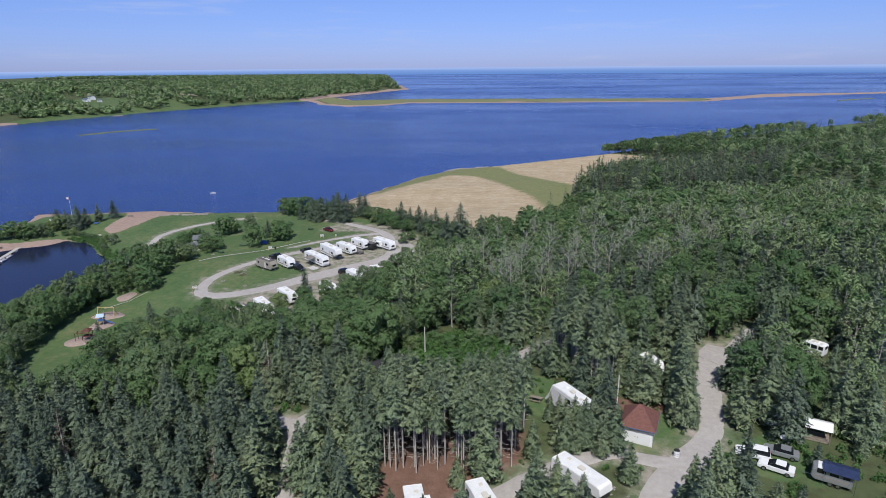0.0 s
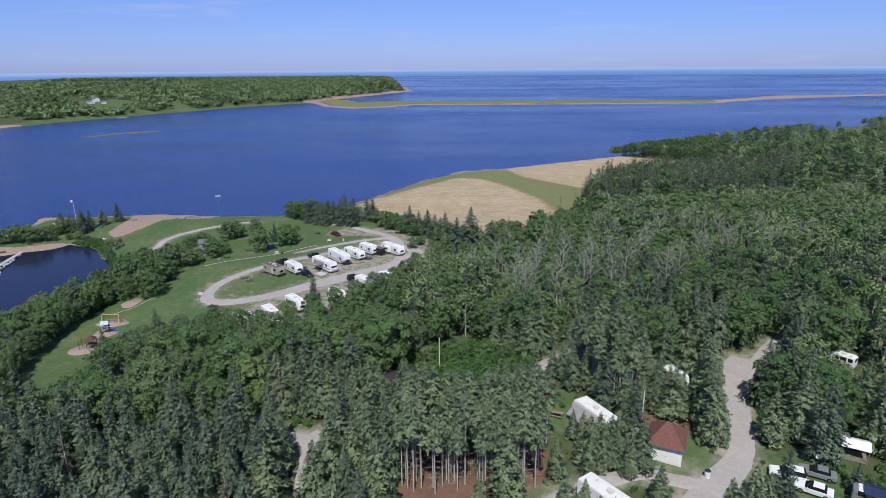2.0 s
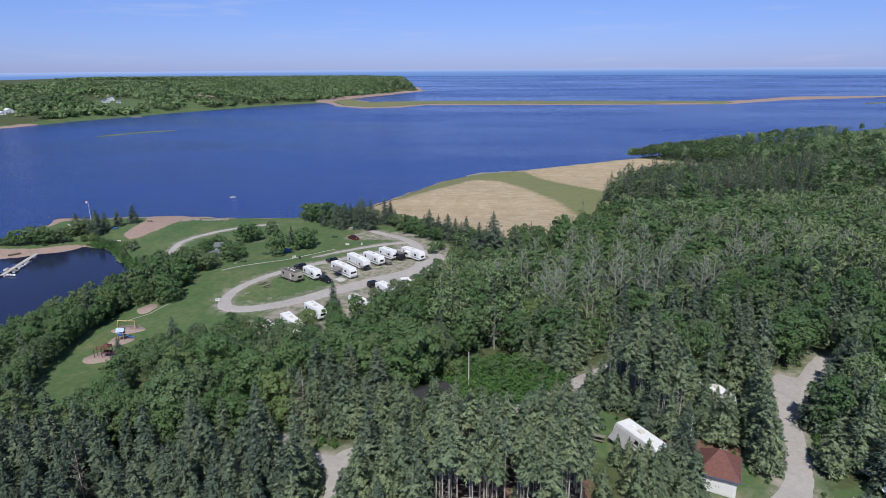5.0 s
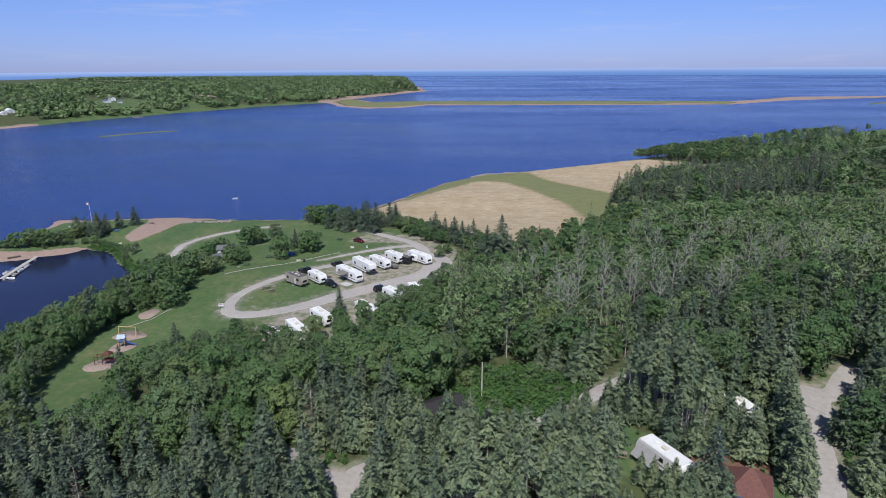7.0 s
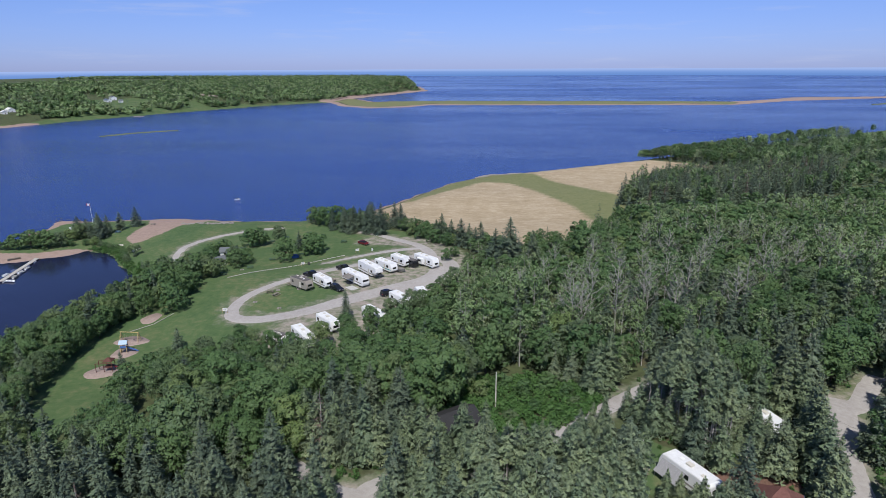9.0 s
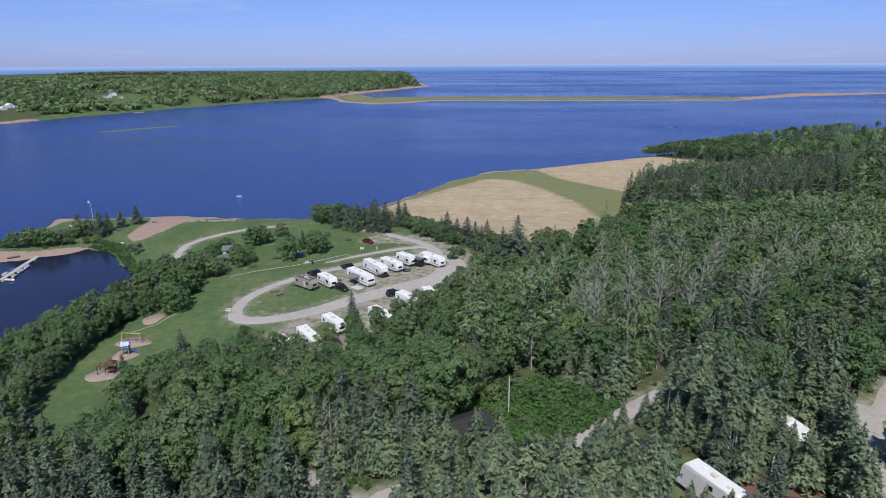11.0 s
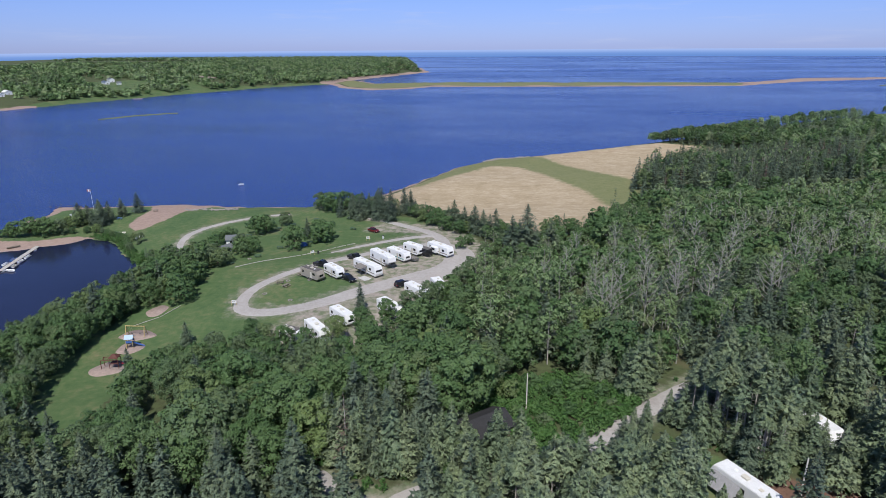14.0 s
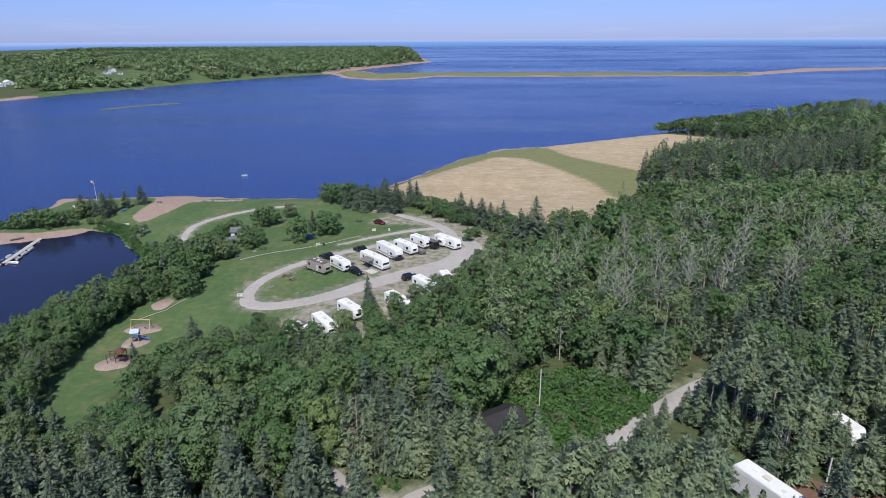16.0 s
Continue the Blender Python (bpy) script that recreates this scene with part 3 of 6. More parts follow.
def leafy_parts(seed, H=11.0, R=3.2, count=520, size=0.42, lumps=9, low=0.22, sub=8):
    """Trunk, limbs and leaf clumps of a broad-leaved tree: many lumps with gaps between."""
    rng = np.random.default_rng(seed)
    C, S = [], []
    for k in range(lumps):
        a = k * 2.4 + rng.uniform(-0.4, 0.4)
        u = (k + 0.5) / lumps
        rad = R * 0.62 * math.sqrt(1 - (2 * u - 1) ** 2 * 0.7) * rng.uniform(0.6, 1.1)
        C.append((rad * math.cos(a), rad * math.sin(a), H * (low + 0.14 + (0.72 - low) * u)))
        S.append(R * rng.uniform(0.40, 0.60) * (1.05 - 0.25 * u))
    C.append((0, 0, H * 0.84))
    S.append(R * 0.42)
    C, S = np.array(C), np.array(S)
    trunk = [tube([(0, 0, -0.6), (0.1, 0.05, H * 0.35), (0, 0, H * 0.7)], [H * 0.016, H * 0.011, 0.04], 6)]
    for c in C[:-1]:
        b = H * (low * 0.7 + 0.1) + c[2] * 0.3
        trunk.append(tube([(0.05, 0, min(b, c[2] - 0.3)), (c[0] * 0.5, c[1] * 0.5, (b + c[2]) / 2 + 0.2), tuple(c)], [0.10, 0.06, 0.02], 4))
    # each limb's crown is made of smaller leaf clumps on its outer side
    D, Q, O = [], [], []
    for k, (c, r) in enumerate(zip(C, S)):
        for d in rng.normal(size=(sub, 3)):
            d /= np.linalg.norm(d)
            if d[2] < -0.3:
                d[2] *= -1
            at = c + d * r * rng.uniform(0.70, 0.98)
            apart = np.linalg.norm((C - at), axis=1) / S
            apart[k] = 9.0
            if apart.min() > 0.62:
                D.append(at)
                Q.append(r * rng.uniform(0.30, 0.48))
                O.append(d)
    D, Q, O = np.array(D), np.array(Q), np.array(O)
    which = rng.choice(len(D), count, p=(Q ** 2) / (Q ** 2).sum())
    d = rng.normal(size=(count, 3)) + O[which] * 0.7 + np.array([0, 0, 0.35])
    d /= np.linalg.norm(d, axis=1)[:, None]
    P = D[which] + d * (Q[which] * rng.uniform(0.75, 1.12, count))[:, None] * np.array([1.0, 1.0, 0.85])
    N = d + rng.normal(0, 0.34, d.shape) + np.array([0, 0, 0.3])
    V, F = cards(rng, P, N, size, 0.75, 0.3)
    mid = np.array([0, 0, H * 0.5])
    Nn = (V - np.repeat(D[which], 3, 0)) / np.repeat(Q[which], 3)[:, None] * 0.85 + (V - mid) / R * 0.40 + np.array([0, 0, 0.18])
    Nn /= np.linalg.norm(Nn, axis=1)[:, None] + 1e-9
    Nn += np.repeat(rng.normal(0, 0.18, (len(V) // 3, 3)), 3, 0)
    return join(trunk), (V, F, Nn)


def bare_parts(seed, H=11.0, leaves=60, limb_count=15, twigs=5):
    """A grey, half dead tree: bare limbs and twigs, few leaves."""
    rng = np.random.default_rng(seed)
    limbs = [tube([(0, 0, -0.6), (0.12, 0.05, H * 0.45), (0.05, -0.1, H * 0.98)], [0.16, 0.105, 0.03], 6)]
    tips = []
    for k in range(limb_count):
        z = H * (0.25 + 0.68 * k / limb_count) + rng.uniform(-0.2, 0.2)
        a, L = k * 2.4 + rng.uniform(-0.5, 0.5), H * (0.30 - 0.2 * k / limb_count) * rng.uniform(0.7, 1.2)
        e = np.array([math.cos(a) * L * 0.75, math.sin(a) * L * 0.75, z + L * 0.75])
        m = np.array([math.cos(a) * L * 0.4, math.sin(a) * L * 0.4, z + L * 0.25])
        limbs.append(tube([(0, 0, z), m, e], [0.068, 0.046, 0.022], 4))
        for q in range(twigs):
            s = m + (e - m) * rng.uniform(0, 1)
            t = s + rng.normal(0, 0.35, 3) * L * 0.5 + np.array([math.cos(a), math.sin(a), 1.1]) * L * 0.22
            limbs.append(tube([s, t], [0.027, 0.012], 3))
            tips.append(t)
    tips = np.array(tips)
    P = tips[rng.integers(0, len(tips), leaves)] + rng.normal(0, 0.3, (leaves, 3))
    V, F = cards(rng, P, rng.normal(size=(leaves, 3)) + np.array([0, 0, 0.8]), 0.22, 0.7, 0.2)
    return join(limbs), (V, F, np.tile((0.0, 0.0, 1.0), (len(V), 1)) + rng.normal(0, 0.4, (len(V), 3)))


KINDS = {"spruce": [spruce_parts(k, 12.0 + 0.5 * (k % 2), 2.75 + 0.25 * (k % 3), 22 + k % 3, 9, tufts=35) for k in range(6)],
         "leafy": [leafy_parts(20 + k, 10.0, 3.7 + 0.4 * (k % 3), 5800, 0.165, 15 + k % 4, 0.08, 14) for k in range(6)],
         "grey": [bare_parts(40 + k, 11.5, 900, 18, 7) for k in range(4)],
         "bush": [leafy_parts(60 + k, 4.2, 2.5, 1700, 0.17, 9, 0.0, 12) for k in range(4)],
         "dead": [spruce_parts(80 + k, 12.0, 1.9, 14, 6, 0.2) for k in range(2)],
         "bare": [bare_parts(90 + k, 12.5, 120, 20, 9) for k in range(3)],
         "pale": [spruce_parts(10 + k, 11.5, 2.8 + 0.25 * (k % 3), 22, 9, 0.16, tufts=41) for k in range(4)],
         "tall": [spruce_parts(100 + k, 13.6, 1.7 + 0.25 * (k % 3), 13, 8, (0.60, 0.72, 0.66, 0.75)[k], tufts=32, stubs=34) for k in range(4)]}
MID = {"spruce": [spruce_parts(k, 12.0, 2.8 + 0.2 * k, 17, 8, lod=0.45, tufts=15) for k in range(4)],
       "leafy": [leafy_parts(20 + k, 10.0, 3.7 + 0.4 * (k % 3), 2500, 0.225, 14 + k % 4, 0.08, 12) for k in range(5)],
       "grey": [bare_parts(40 + k, 11.5, 760, 13, 4) for k in range(3)]}
BACK = {"spruce": [spruce_parts(k, 12.0, 2.8 + 0.2 * k, 14, 6, lod=1.1, tufts=8) for k in range(3)],
        "leafy": [leafy_parts(20 + k, 10.0, 3.7 + 0.4 * (k % 3), 760, 0.42, 12, 0.08, 8) for k in range(4)],
        "grey": [bare_parts(40 + k, 11.5, 420, 8, 2) for k in range(2)]}
FAR = {"spruce": [spruce_parts(k, 12.0, 2.7, 9, 5, 0.05, 2.2, 3) for k in range(3)],
       "leafy": [leafy_parts(120 + k, 10.5, 3.4, 210, 0.68, 12) for k in range(4)],
       "grey": [leafy_parts(140 + k, 10.5, 2.8, 150, 0.58, 10) for k in range(2)]}
LOOK = {"spruce": (BARK, SPRUCE), "leafy": (BARK, LEAVES), "grey": (GREYBARK, GREYLEAF), "bush": (BARK, LEAVES), "dead": (DEADWOOD, BROWN), "bare": (GREYBARK, GREYLEAF), "tall": (DEADWOOD, PALESPRUCE), "fern": (BARK, FERN), "pale": (DEADWOOD, PALESPRUCE)}
LABEL = {"spruce": ("spruce_tree", "dark green spruce with drooping boughs in the woods", "spruce"),
         "leafy": ("leafy_tree", "broad-leaved tree with a full green crown in the woods", "tree"),
         "grey": ("sparse_tree", "half bare grey tree with few leaves in the woods", "tree"),
         "bush": ("bush", "low rounded green bush on the grass", "bush"),
         "dead": ("dead_spruce", "dead spruce with reddish brown needles", "spruce"),
         "pale": ("pale_spruce", "greyish green spruce with drooping boughs in the woods", "spruce"),
         "tall": ("tall_spruce", "tall spruce with a bare grey trunk and a high crown", "spruce"),
         "bare": ("bare_tree", "dead grey tree with bare branches", "tree")}
MASTER = {}
for kind, variants in KINDS.items():
    for k, ((tv, tf), (cv, cf, cn)) in enumerate(variants):
        MASTER[kind, k] = (mesh_np("trunk", tv, tf, [LOOK[kind][0]]), mesh_np("crown", cv, cf, [LOOK[kind][1]], normals=cn))


def plant(kind, x, y, size=1.0, turn=0.0, k=0, label="", group="", wide=1.0):
    """One tree as a thing: an Empty at its base with trunk and crown."""
    k = k % len(KINDS[kind])
    name, words, cat = LABEL[kind]
    root = new(name)
    root.matrix_basis = pose(x, y, ground_z(x, y), 0, 0, math.degrees(turn)) @ Matrix.Diagonal((size * 0.98 * wide, size * 1.02 * wide, size, 1))
    root.empty_display_size = 0.3
    for nm, me in zip(("trunk", "crown"), MASTER[kind, k]):
        part_ob = new(nm, me)
        part_ob.parent = root
    return tagged(root, label or words, cat, group)


def thicket(name, label, kind, places, table, rng, z=None, stems=True):
    """Many trees joined into one object of kind stuff, trunks and crowns."""
    if not len(places):
        return
    for which in ((1, 0) if stems else (1,)):
        VV, FF, NN, TT, o = [], [], [], [], 0
        for (x, y, s, a, k), zz in zip(places, z):
            tree = table[k % len(table)][which]
            V, F = tree[0], tree[1]
            if not which and kind != "grey":
                V, F = V[:18], F[:24]
            W = rot(V * s, a) + np.array([x, y, zz])
            VV.append(W)
            FF.append(F + o)
            if which:
                NN.append(rot(tree[2], a))
            TT.append(np.full(len(V), (math.sin(x * 12.9898 + y * 78.233) * 43758.5453) % 1.0))
            o += len(V)
        me = mesh_np(name, np.concatenate(VV), np.concatenate(FF), [LOOK[kind][1 if which else 0]], np.concatenate(TT), np.concatenate(NN) if which else None)
        tagged(new(name if which else name + "_trunks", me), label if which else "trunks standing close together in the woods", "woods", kind="stuff")


OPEN = [CAMP, FIELD, [(290, 565), (345, 565), (390, 700), (310, 650)],
        [(8.5, 87), (15, 83), (22, 86), (18, 97), (13, 100), (9.5, 99)],          # lawn and caravan
        [(22, 76), (33, 74), (33, 84), (31, 90), (24, 90)],         # white hut
        [(12, 60), (24, 58), (24, 70), (16, 75), (12, 73)], [(-8, 56), (8, 56), (7, 68), (-7, 68)],
        [(37.5, 70), (48, 66), (50, 81), (40, 83)], [(47, 64), (56, 66), (55, 75), (48, 75)], [(52, 78), (57, 78), (57, 86), (52, 86)],
        [(62, 104), (71, 103), (71, 113), (63, 113)], [(32, 97), (36, 97), (34, 108), (31, 107)], [(-20, 98), (-12, 96), (-10, 106), (-15, 108)],
        [(-12, 102), (-5, 99), (8, 110), (2, 120), (-12, 118)], [(9, 104), (13, 101), (15, 106), (18, 113), (28, 119), (20, 118), (6, 106)],
        [(-9, 68), (-4, 68), (-4, 73), (-9, 73)]]
# low growth: no tree there grows past this share of full size
LOW = [([(9, 79), (19, 77), (19, 86), (9, 88)], 0.30), ([(10, 69), (24, 69), (22, 79), (10, 80)], 0.58), ([(0, 94), (12, 94), (14, 106), (4, 106)], 0.42), ([(-6, 85), (10, 85), (10, 95), (-6, 95)], 0.62),
       ([(-24, 84), (-7, 84), (-7, 97), (-24, 97)], 0.56), ([(-12, 94), (1, 92), (1, 102), (-12, 103)], 0.40), ([(36, 55), (60, 55), (58, 69), (38, 69)], 0.48), ([(50, 74), (59, 74), (59, 81), (50, 81)], 0.42),
       ([(24, 86), (34, 86), (38, 99), (28, 101)], 0.45), ([(60, 96), (71, 95), (71, 104), (61, 105)], 0.50), ([(-10, 56), (8, 56), (8, 70), (-10, 70)], 0.40),
       ([(2, 124), (60, 126), (76, 200), (0, 190)], 0.84), ([(-26, 188), (14, 184), (18, 236), (-44, 238), (-34, 214)], 0.52), ([(18, 190), (40, 200), (42, 262), (18, 240)], 0.70)]


def scatter(x0, x1, y0, y1, gap, seed):
    rng = np.random.default_rng(seed)
    xs, ys = np.meshgrid(np.arange(x0, x1, gap), np.arange(y0, y1, gap))
    X = xs.ravel() + rng.uniform(-0.45, 0.45, xs.size) * gap
    Y = ys.ravel() + rng.uniform(-0.45, 0.45, xs.size) * gap
    ok = sdf(LAND, X, Y) > (3.5 if y0 < 200 else 7)
    for p in OPEN:
        ok &= sdf(p, X, Y) < -0.6
    if y0 < 200:
        ok &= road_gap(X, Y) > 1.3
    return X[ok], Y[ok], rng


def spruce_share(X, Y):
    """Where spruces stand rather than broad-leaved trees, 0 to 1."""
    s = np.where(Y < np.where(X < 2, np.where(X < -18, 88, 89), 112) + 7 * ripple(X, Y, 20, 3), 0.90, 0.10)
    s = np.where((X > -38) & (X < -20) & (Y > 90) & (Y < 104), 0.95, s)
    s = np.where((X < -66) & (Y < 104), 0.6, s)
    s = np.where((X > 20) & (Y < 165), np.maximum(s, 0.55), s)
    s = np.where((X > 8) & (Y < 116), 0.95, s)
    s = np.where((X > 45) & (X < 150) & (Y > 300) & (Y < 410), 0.95, s)
    s = np.where((X < -20) & (Y > 235), 0.8, s)
    s = np.where((X < -98) & (Y < 112), 0.6, s)
    return s


X, Y, rng = scatter(-160, 190, 42, 262, 4.1, 5)
keep = ~((X < -16) & (X > -84) & (Y < 87 + 5 * ripple(X, Y, 14, 6)))
X, Y = X[keep], Y[keep]
view = (np.abs(X + 6 + 0.13 * (Y - 12)) < 0.82 * (Y + 10))
X, Y = X[view], Y[view]
share = spruce_share(X, Y)
pick = rng.uniform(0, 1, len(X))
u = rng.uniform(0, 1, len(X))
near, rest = [], {"spruce": [], "leafy": [], "grey": []}
for x, y, s, p, q in zip(X, Y, share, pick, u):
    kind = "spruce" if p < s or y < 84 else "leafy"
    if kind == "leafy" and y < 165 and q > 0.62 and x < 60:
        continue
    if kind == "leafy" and x > -25 and y > 125 and q < 0.30 + 0.22 * math.sin(x * 0.07 + y * 0.05):
        kind = "grey"
    edge = float(-sdf(CAMP, np.array([x]), np.array([y]))[0])
    size = (0.74 + 0.34 * rng.uniform()) * (0.55 + 0.45 * min(1.0, max(0.0, edge / 32)))
    if kind == "grey":
        size *= 1.12
    if kind == "leafy" and edge > 14 and y < 165:
        size *= 0.98 + (0.62 if x < -2 else 0.12) * q
    for poly, most in LOW:
        if float(sdf(poly, np.array([x]), np.array([y]))[0]) > 0:
            size = min(size, most * (0.8 + 0.3 * q))
    if x < -88:
        shore = float(sdf(LAND, np.array([x]), np.array([y]))[0])
        size = (0.56 + 0.24 * rng.uniform()) * min(1.0, max(0.45, shore / 13))
    if y > 222 and x < 40:
        size = min(size, 0.38 + 0.18 * rng.uniform())
    if kind == "spruce" and any(float(sdf(g, np.array([x]), np.array([y]))[0]) > 0 for g in GROVE):
        kind, size = "tall", 0.82 + 0.25 * q
    row = (x, y, size, rng.uniform(0, 6.28), int(rng.integers(0, 9)))
    if kind == "tall" or (y < 118 and -75 < x < 75):
        near.append((kind, row))
    else:
        rest[kind].append(row)
X, Y, rng2 = scatter(-84, -16, 42, 104, 3.7, 15)
keep = (Y < 87 + 5 * ripple(X, Y, 14, 6)) & (np.abs(X + 6 + 0.13 * (Y - 12)) < 0.82 * (Y + 10))
dense = []
for x, y in zip(X[keep], Y[keep]):
    row = (x, y, 0.66 + 0.30 * rng2.uniform(), rng2.uniform(0, 6.28), int(rng2.integers(0, 9)))
    if y < 80:
        near.append(("spruce", row))
    else:
        dense.append(row)
X, Y, rng2 = scatter(-13, 33, 70, 113, 2.7, 25)
for x, y in zip(X, Y):
    if any(float(sdf(g, np.array([x]), np.array([y]))[0]) > 0 for g in GROVE):
        near.append(("tall", (x, y, 0.78 + 0.3 * rng2.uniform(), rng2.uniform(0, 6.28), int(rng2.integers(0, 9)))))
for k in range(13):
    near.append(("tall", (-9.5 + 0.95 * k + rng2.normal(0, 0.3) if k < 7 else 0.2 + 0.8 * (k - 7), 73.0 + rng2.normal(0, 0.8), 0.88 + 0.14 * rng2.uniform(), k * 0.9, k)))
r = np.array([(x, y) for x, y, *_ in dense])
thicket("woods", "dense stand of slim dark green spruces", "spruce", dense, MID["spruce"], rng2, height(r[:, 0], r[:, 1]))
for kind, (x, y, size, a, k) in near:
    if kind == "spruce" and x < 10 and (k * 7 + int(x * 10)) % 83 == 0:
        kind = "dead"
    if kind == "spruce" and x > -24 and math.sin(x * 12.9 + y * 7.7) > -0.75:
        kind = "pale"
    if kind in ("spruce", "pale") and x > 50 and k in (1, 4, 7):
        kind = "grey"
    plant(kind, x, y, size, a, k, group="trees of the camp woods")
for kind, every in rest.items():
    for table, rows in ((MID, [q for q in every if q[1] < 168]), (BACK, [q for q in every if q[1] >= 168])):
        r = np.array([(x, y) for x, y, *_ in rows])
        thicket("woods", {"spruce": "stand of dark green spruces", "leafy": "dense green broad-leaved woods", "grey": "half bare grey trees with thin leaves"}[kind],
                kind, rows, table[kind], rng, height(r[:, 0], r[:, 1]))

X, Y, rng = scatter(-75, 85, -40, 42, 5.0, 29)
thicket("woods", "spruce woods going on inland", "spruce", [(x, y, rng.uniform(0.7, 1.0), rng.uniform(0, 6.28), int(rng.integers(0, 9))) for x, y in zip(X, Y)], BACK["spruce"], rng, height(X, Y))

CLUMP = [(46, 312), (54, 338), (66, 362), (96, 394), (150, 404), (176, 380), (160, 335), (110, 300), (62, 296)]
X, Y, rng = scatter(40, 180, 290, 410, 4.0, 19)
keep = sdf(CLUMP, X, Y) > 0
X, Y = X[keep], Y[keep]
pick = rng.uniform(0, 1, len(X))
for kind, sel, words in (("spruce", pick < 0.80, "dense stand of tall dark spruces beside the hayfield"), ("leafy", pick > 0.92, "green broad-leaved trees among spruces beside the hayfield"),
                         ("dead", (pick >= 0.80) & (pick <= 0.85), "dead reddish spruces beside the hayfield"), ("grey", (pick > 0.85) & (pick <= 0.92), "thin grey trees among spruces beside the hayfield")):
    rows = [(x, y, rng.uniform(0.66, 1.12), rng.uniform(0, 6.28), int(rng.integers(0, 9))) for x, y in zip(X[sel], Y[sel])]
    thicket("woods", words, kind, rows, BACK["spruce" if kind == "dead" else kind], rng, height(X[sel], Y[sel]))
X, Y, rng = scatter(80, 200, 418, 540, 4.2, 39)
keep = sdf([(86, 478), (102, 464), (152, 430), (190, 440), (170, 532), (98, 492)], X, Y) > 0
X, Y = X[keep], Y[keep]
pick = rng.uniform(0, 1, len(X))
for kind, sel, words in (("leafy", pick < 0.6, "rounded green woods at the far end of the hayfield"), ("spruce", pick >= 0.6, "dark spruces at the far end of the hayfield")):
    rows = [(x, y, rng.uniform(0.6, 0.9), rng.uniform(0, 6.28), int(rng.integers(0, 9))) for x, y in zip(X[sel], Y[sel])]
    thicket("woods", words, kind, rows, FAR[kind], rng, height(X[sel], Y[sel]))
X, Y, rng = scatter(-10, 460, 262, 800, 6.2, 9)
keep = (X < 0.95 * Y + 40) & ~((X < 44) & (Y > 266)) & ~((X < 82) & (Y > 405)) & ~(sdf(CLUMP, X, Y) > 0)
X, Y = X[keep], Y[keep]
pick = rng.uniform(0, 1, len(X))
share = np.maximum(spruce_share(X, Y), np.where(ripple(X, Y, 26, 2) > -0.1, 0.82, 0.3))
grey = (rng.uniform(0, 1, len(X)) < 0.5)
Z = height(X, Y)
kinds = np.where(pick < share, "spruce", np.where(grey, "grey", "leafy"))
for kind in ("spruce", "leafy", "grey"):
    sel = np.where(kinds == kind)[0]
    rows = [(X[i], Y[i], rng.uniform(0.62, 0.95), rng.uniform(0, 6.28), int(rng.integers(0, 9))) for i in sel]
    thicket("woods", {"spruce": "far stand of dark spruces", "leafy": "far green broad-leaved woods", "grey": "far grey-green thin trees"}[kind], kind, rows, FAR[kind], rng, Z[sel], False)


# ---- helpers for things ----
def part(name, bm, material, parent, label=""):
    """Links a bmesh as one mesh object under a thing or under a part."""
    me = bpy.data.meshes.new(name)
    bm.normal_update()
    bm.to_mesh(me)
    bm.free()
    for m in (material if isinstance(material, (list, tuple)) else (material,)):
        me.materials.append(m)
    ob = new(name, me)
    ob.parent = parent
    return tagged(ob, label) if label else ob


def thing(name, x, y, turn, label, category, group="", z=None):
    root = new(name)
    root.empty_display_size = 0.3
    root.matrix_basis = pose(x, y, ground_z(x, y) if z is None else z, 0, 0, turn)
    return tagged(root, label, category, group)


def box(sx, sy, sz, at=(0, 0, 0), bevel=0.0, seg=2, rz=0.0, rx=0.0, ry=0.0, bm=None, taper=1.0):
    """A bevelled box whose base centre is at `at`."""
    own = bmesh.new()
    bmesh.ops.create_cube(own, size=1.0)
    for v in own.verts:
        k = taper if v.co.z > 0 else 1.0
        v.co = Vector((v.co.x * sx * k, v.co.y * sy * k, (v.co.z + 0.5) * sz))
    if bevel:
        bmesh.ops.bevel(own, geom=own.edges[:], offset=bevel, segments=seg, affect="EDGES", profile=0.6)
    bmesh.ops.transform(own, matrix=Matrix.Translation(at) @ Euler((radians(rx), radians(ry), radians(rz))).to_matrix().to_4x4(), verts=own.verts)
    return merge(bm, own)


def merge(bm, own):
    if bm is None:
        return own
    me = bpy.data.meshes.new("tmp")
    own.to_mesh(me)
    own.free()
    bm.from_mesh(me)
    bpy.data.meshes.remove(me)
    return bm


def rod(a, b, r, sides=8, bm=None, r2=None):
    """A round bar from a to b."""
    own = bmesh.new()
    a, b = Vector(a), Vector(b)
    d = b - a
    bmesh.ops.create_cone(own, cap_ends=True, segments=sides, radius1=r, radius2=r if r2 is None else r2, depth=d.length)
    bmesh.ops.transform(own, matrix=Matrix.Translation((a + b) / 2) @ d.to_track_quat("Z", "Y").to_matrix().to_4x4(), verts=own.verts)
    return merge(bm, own)


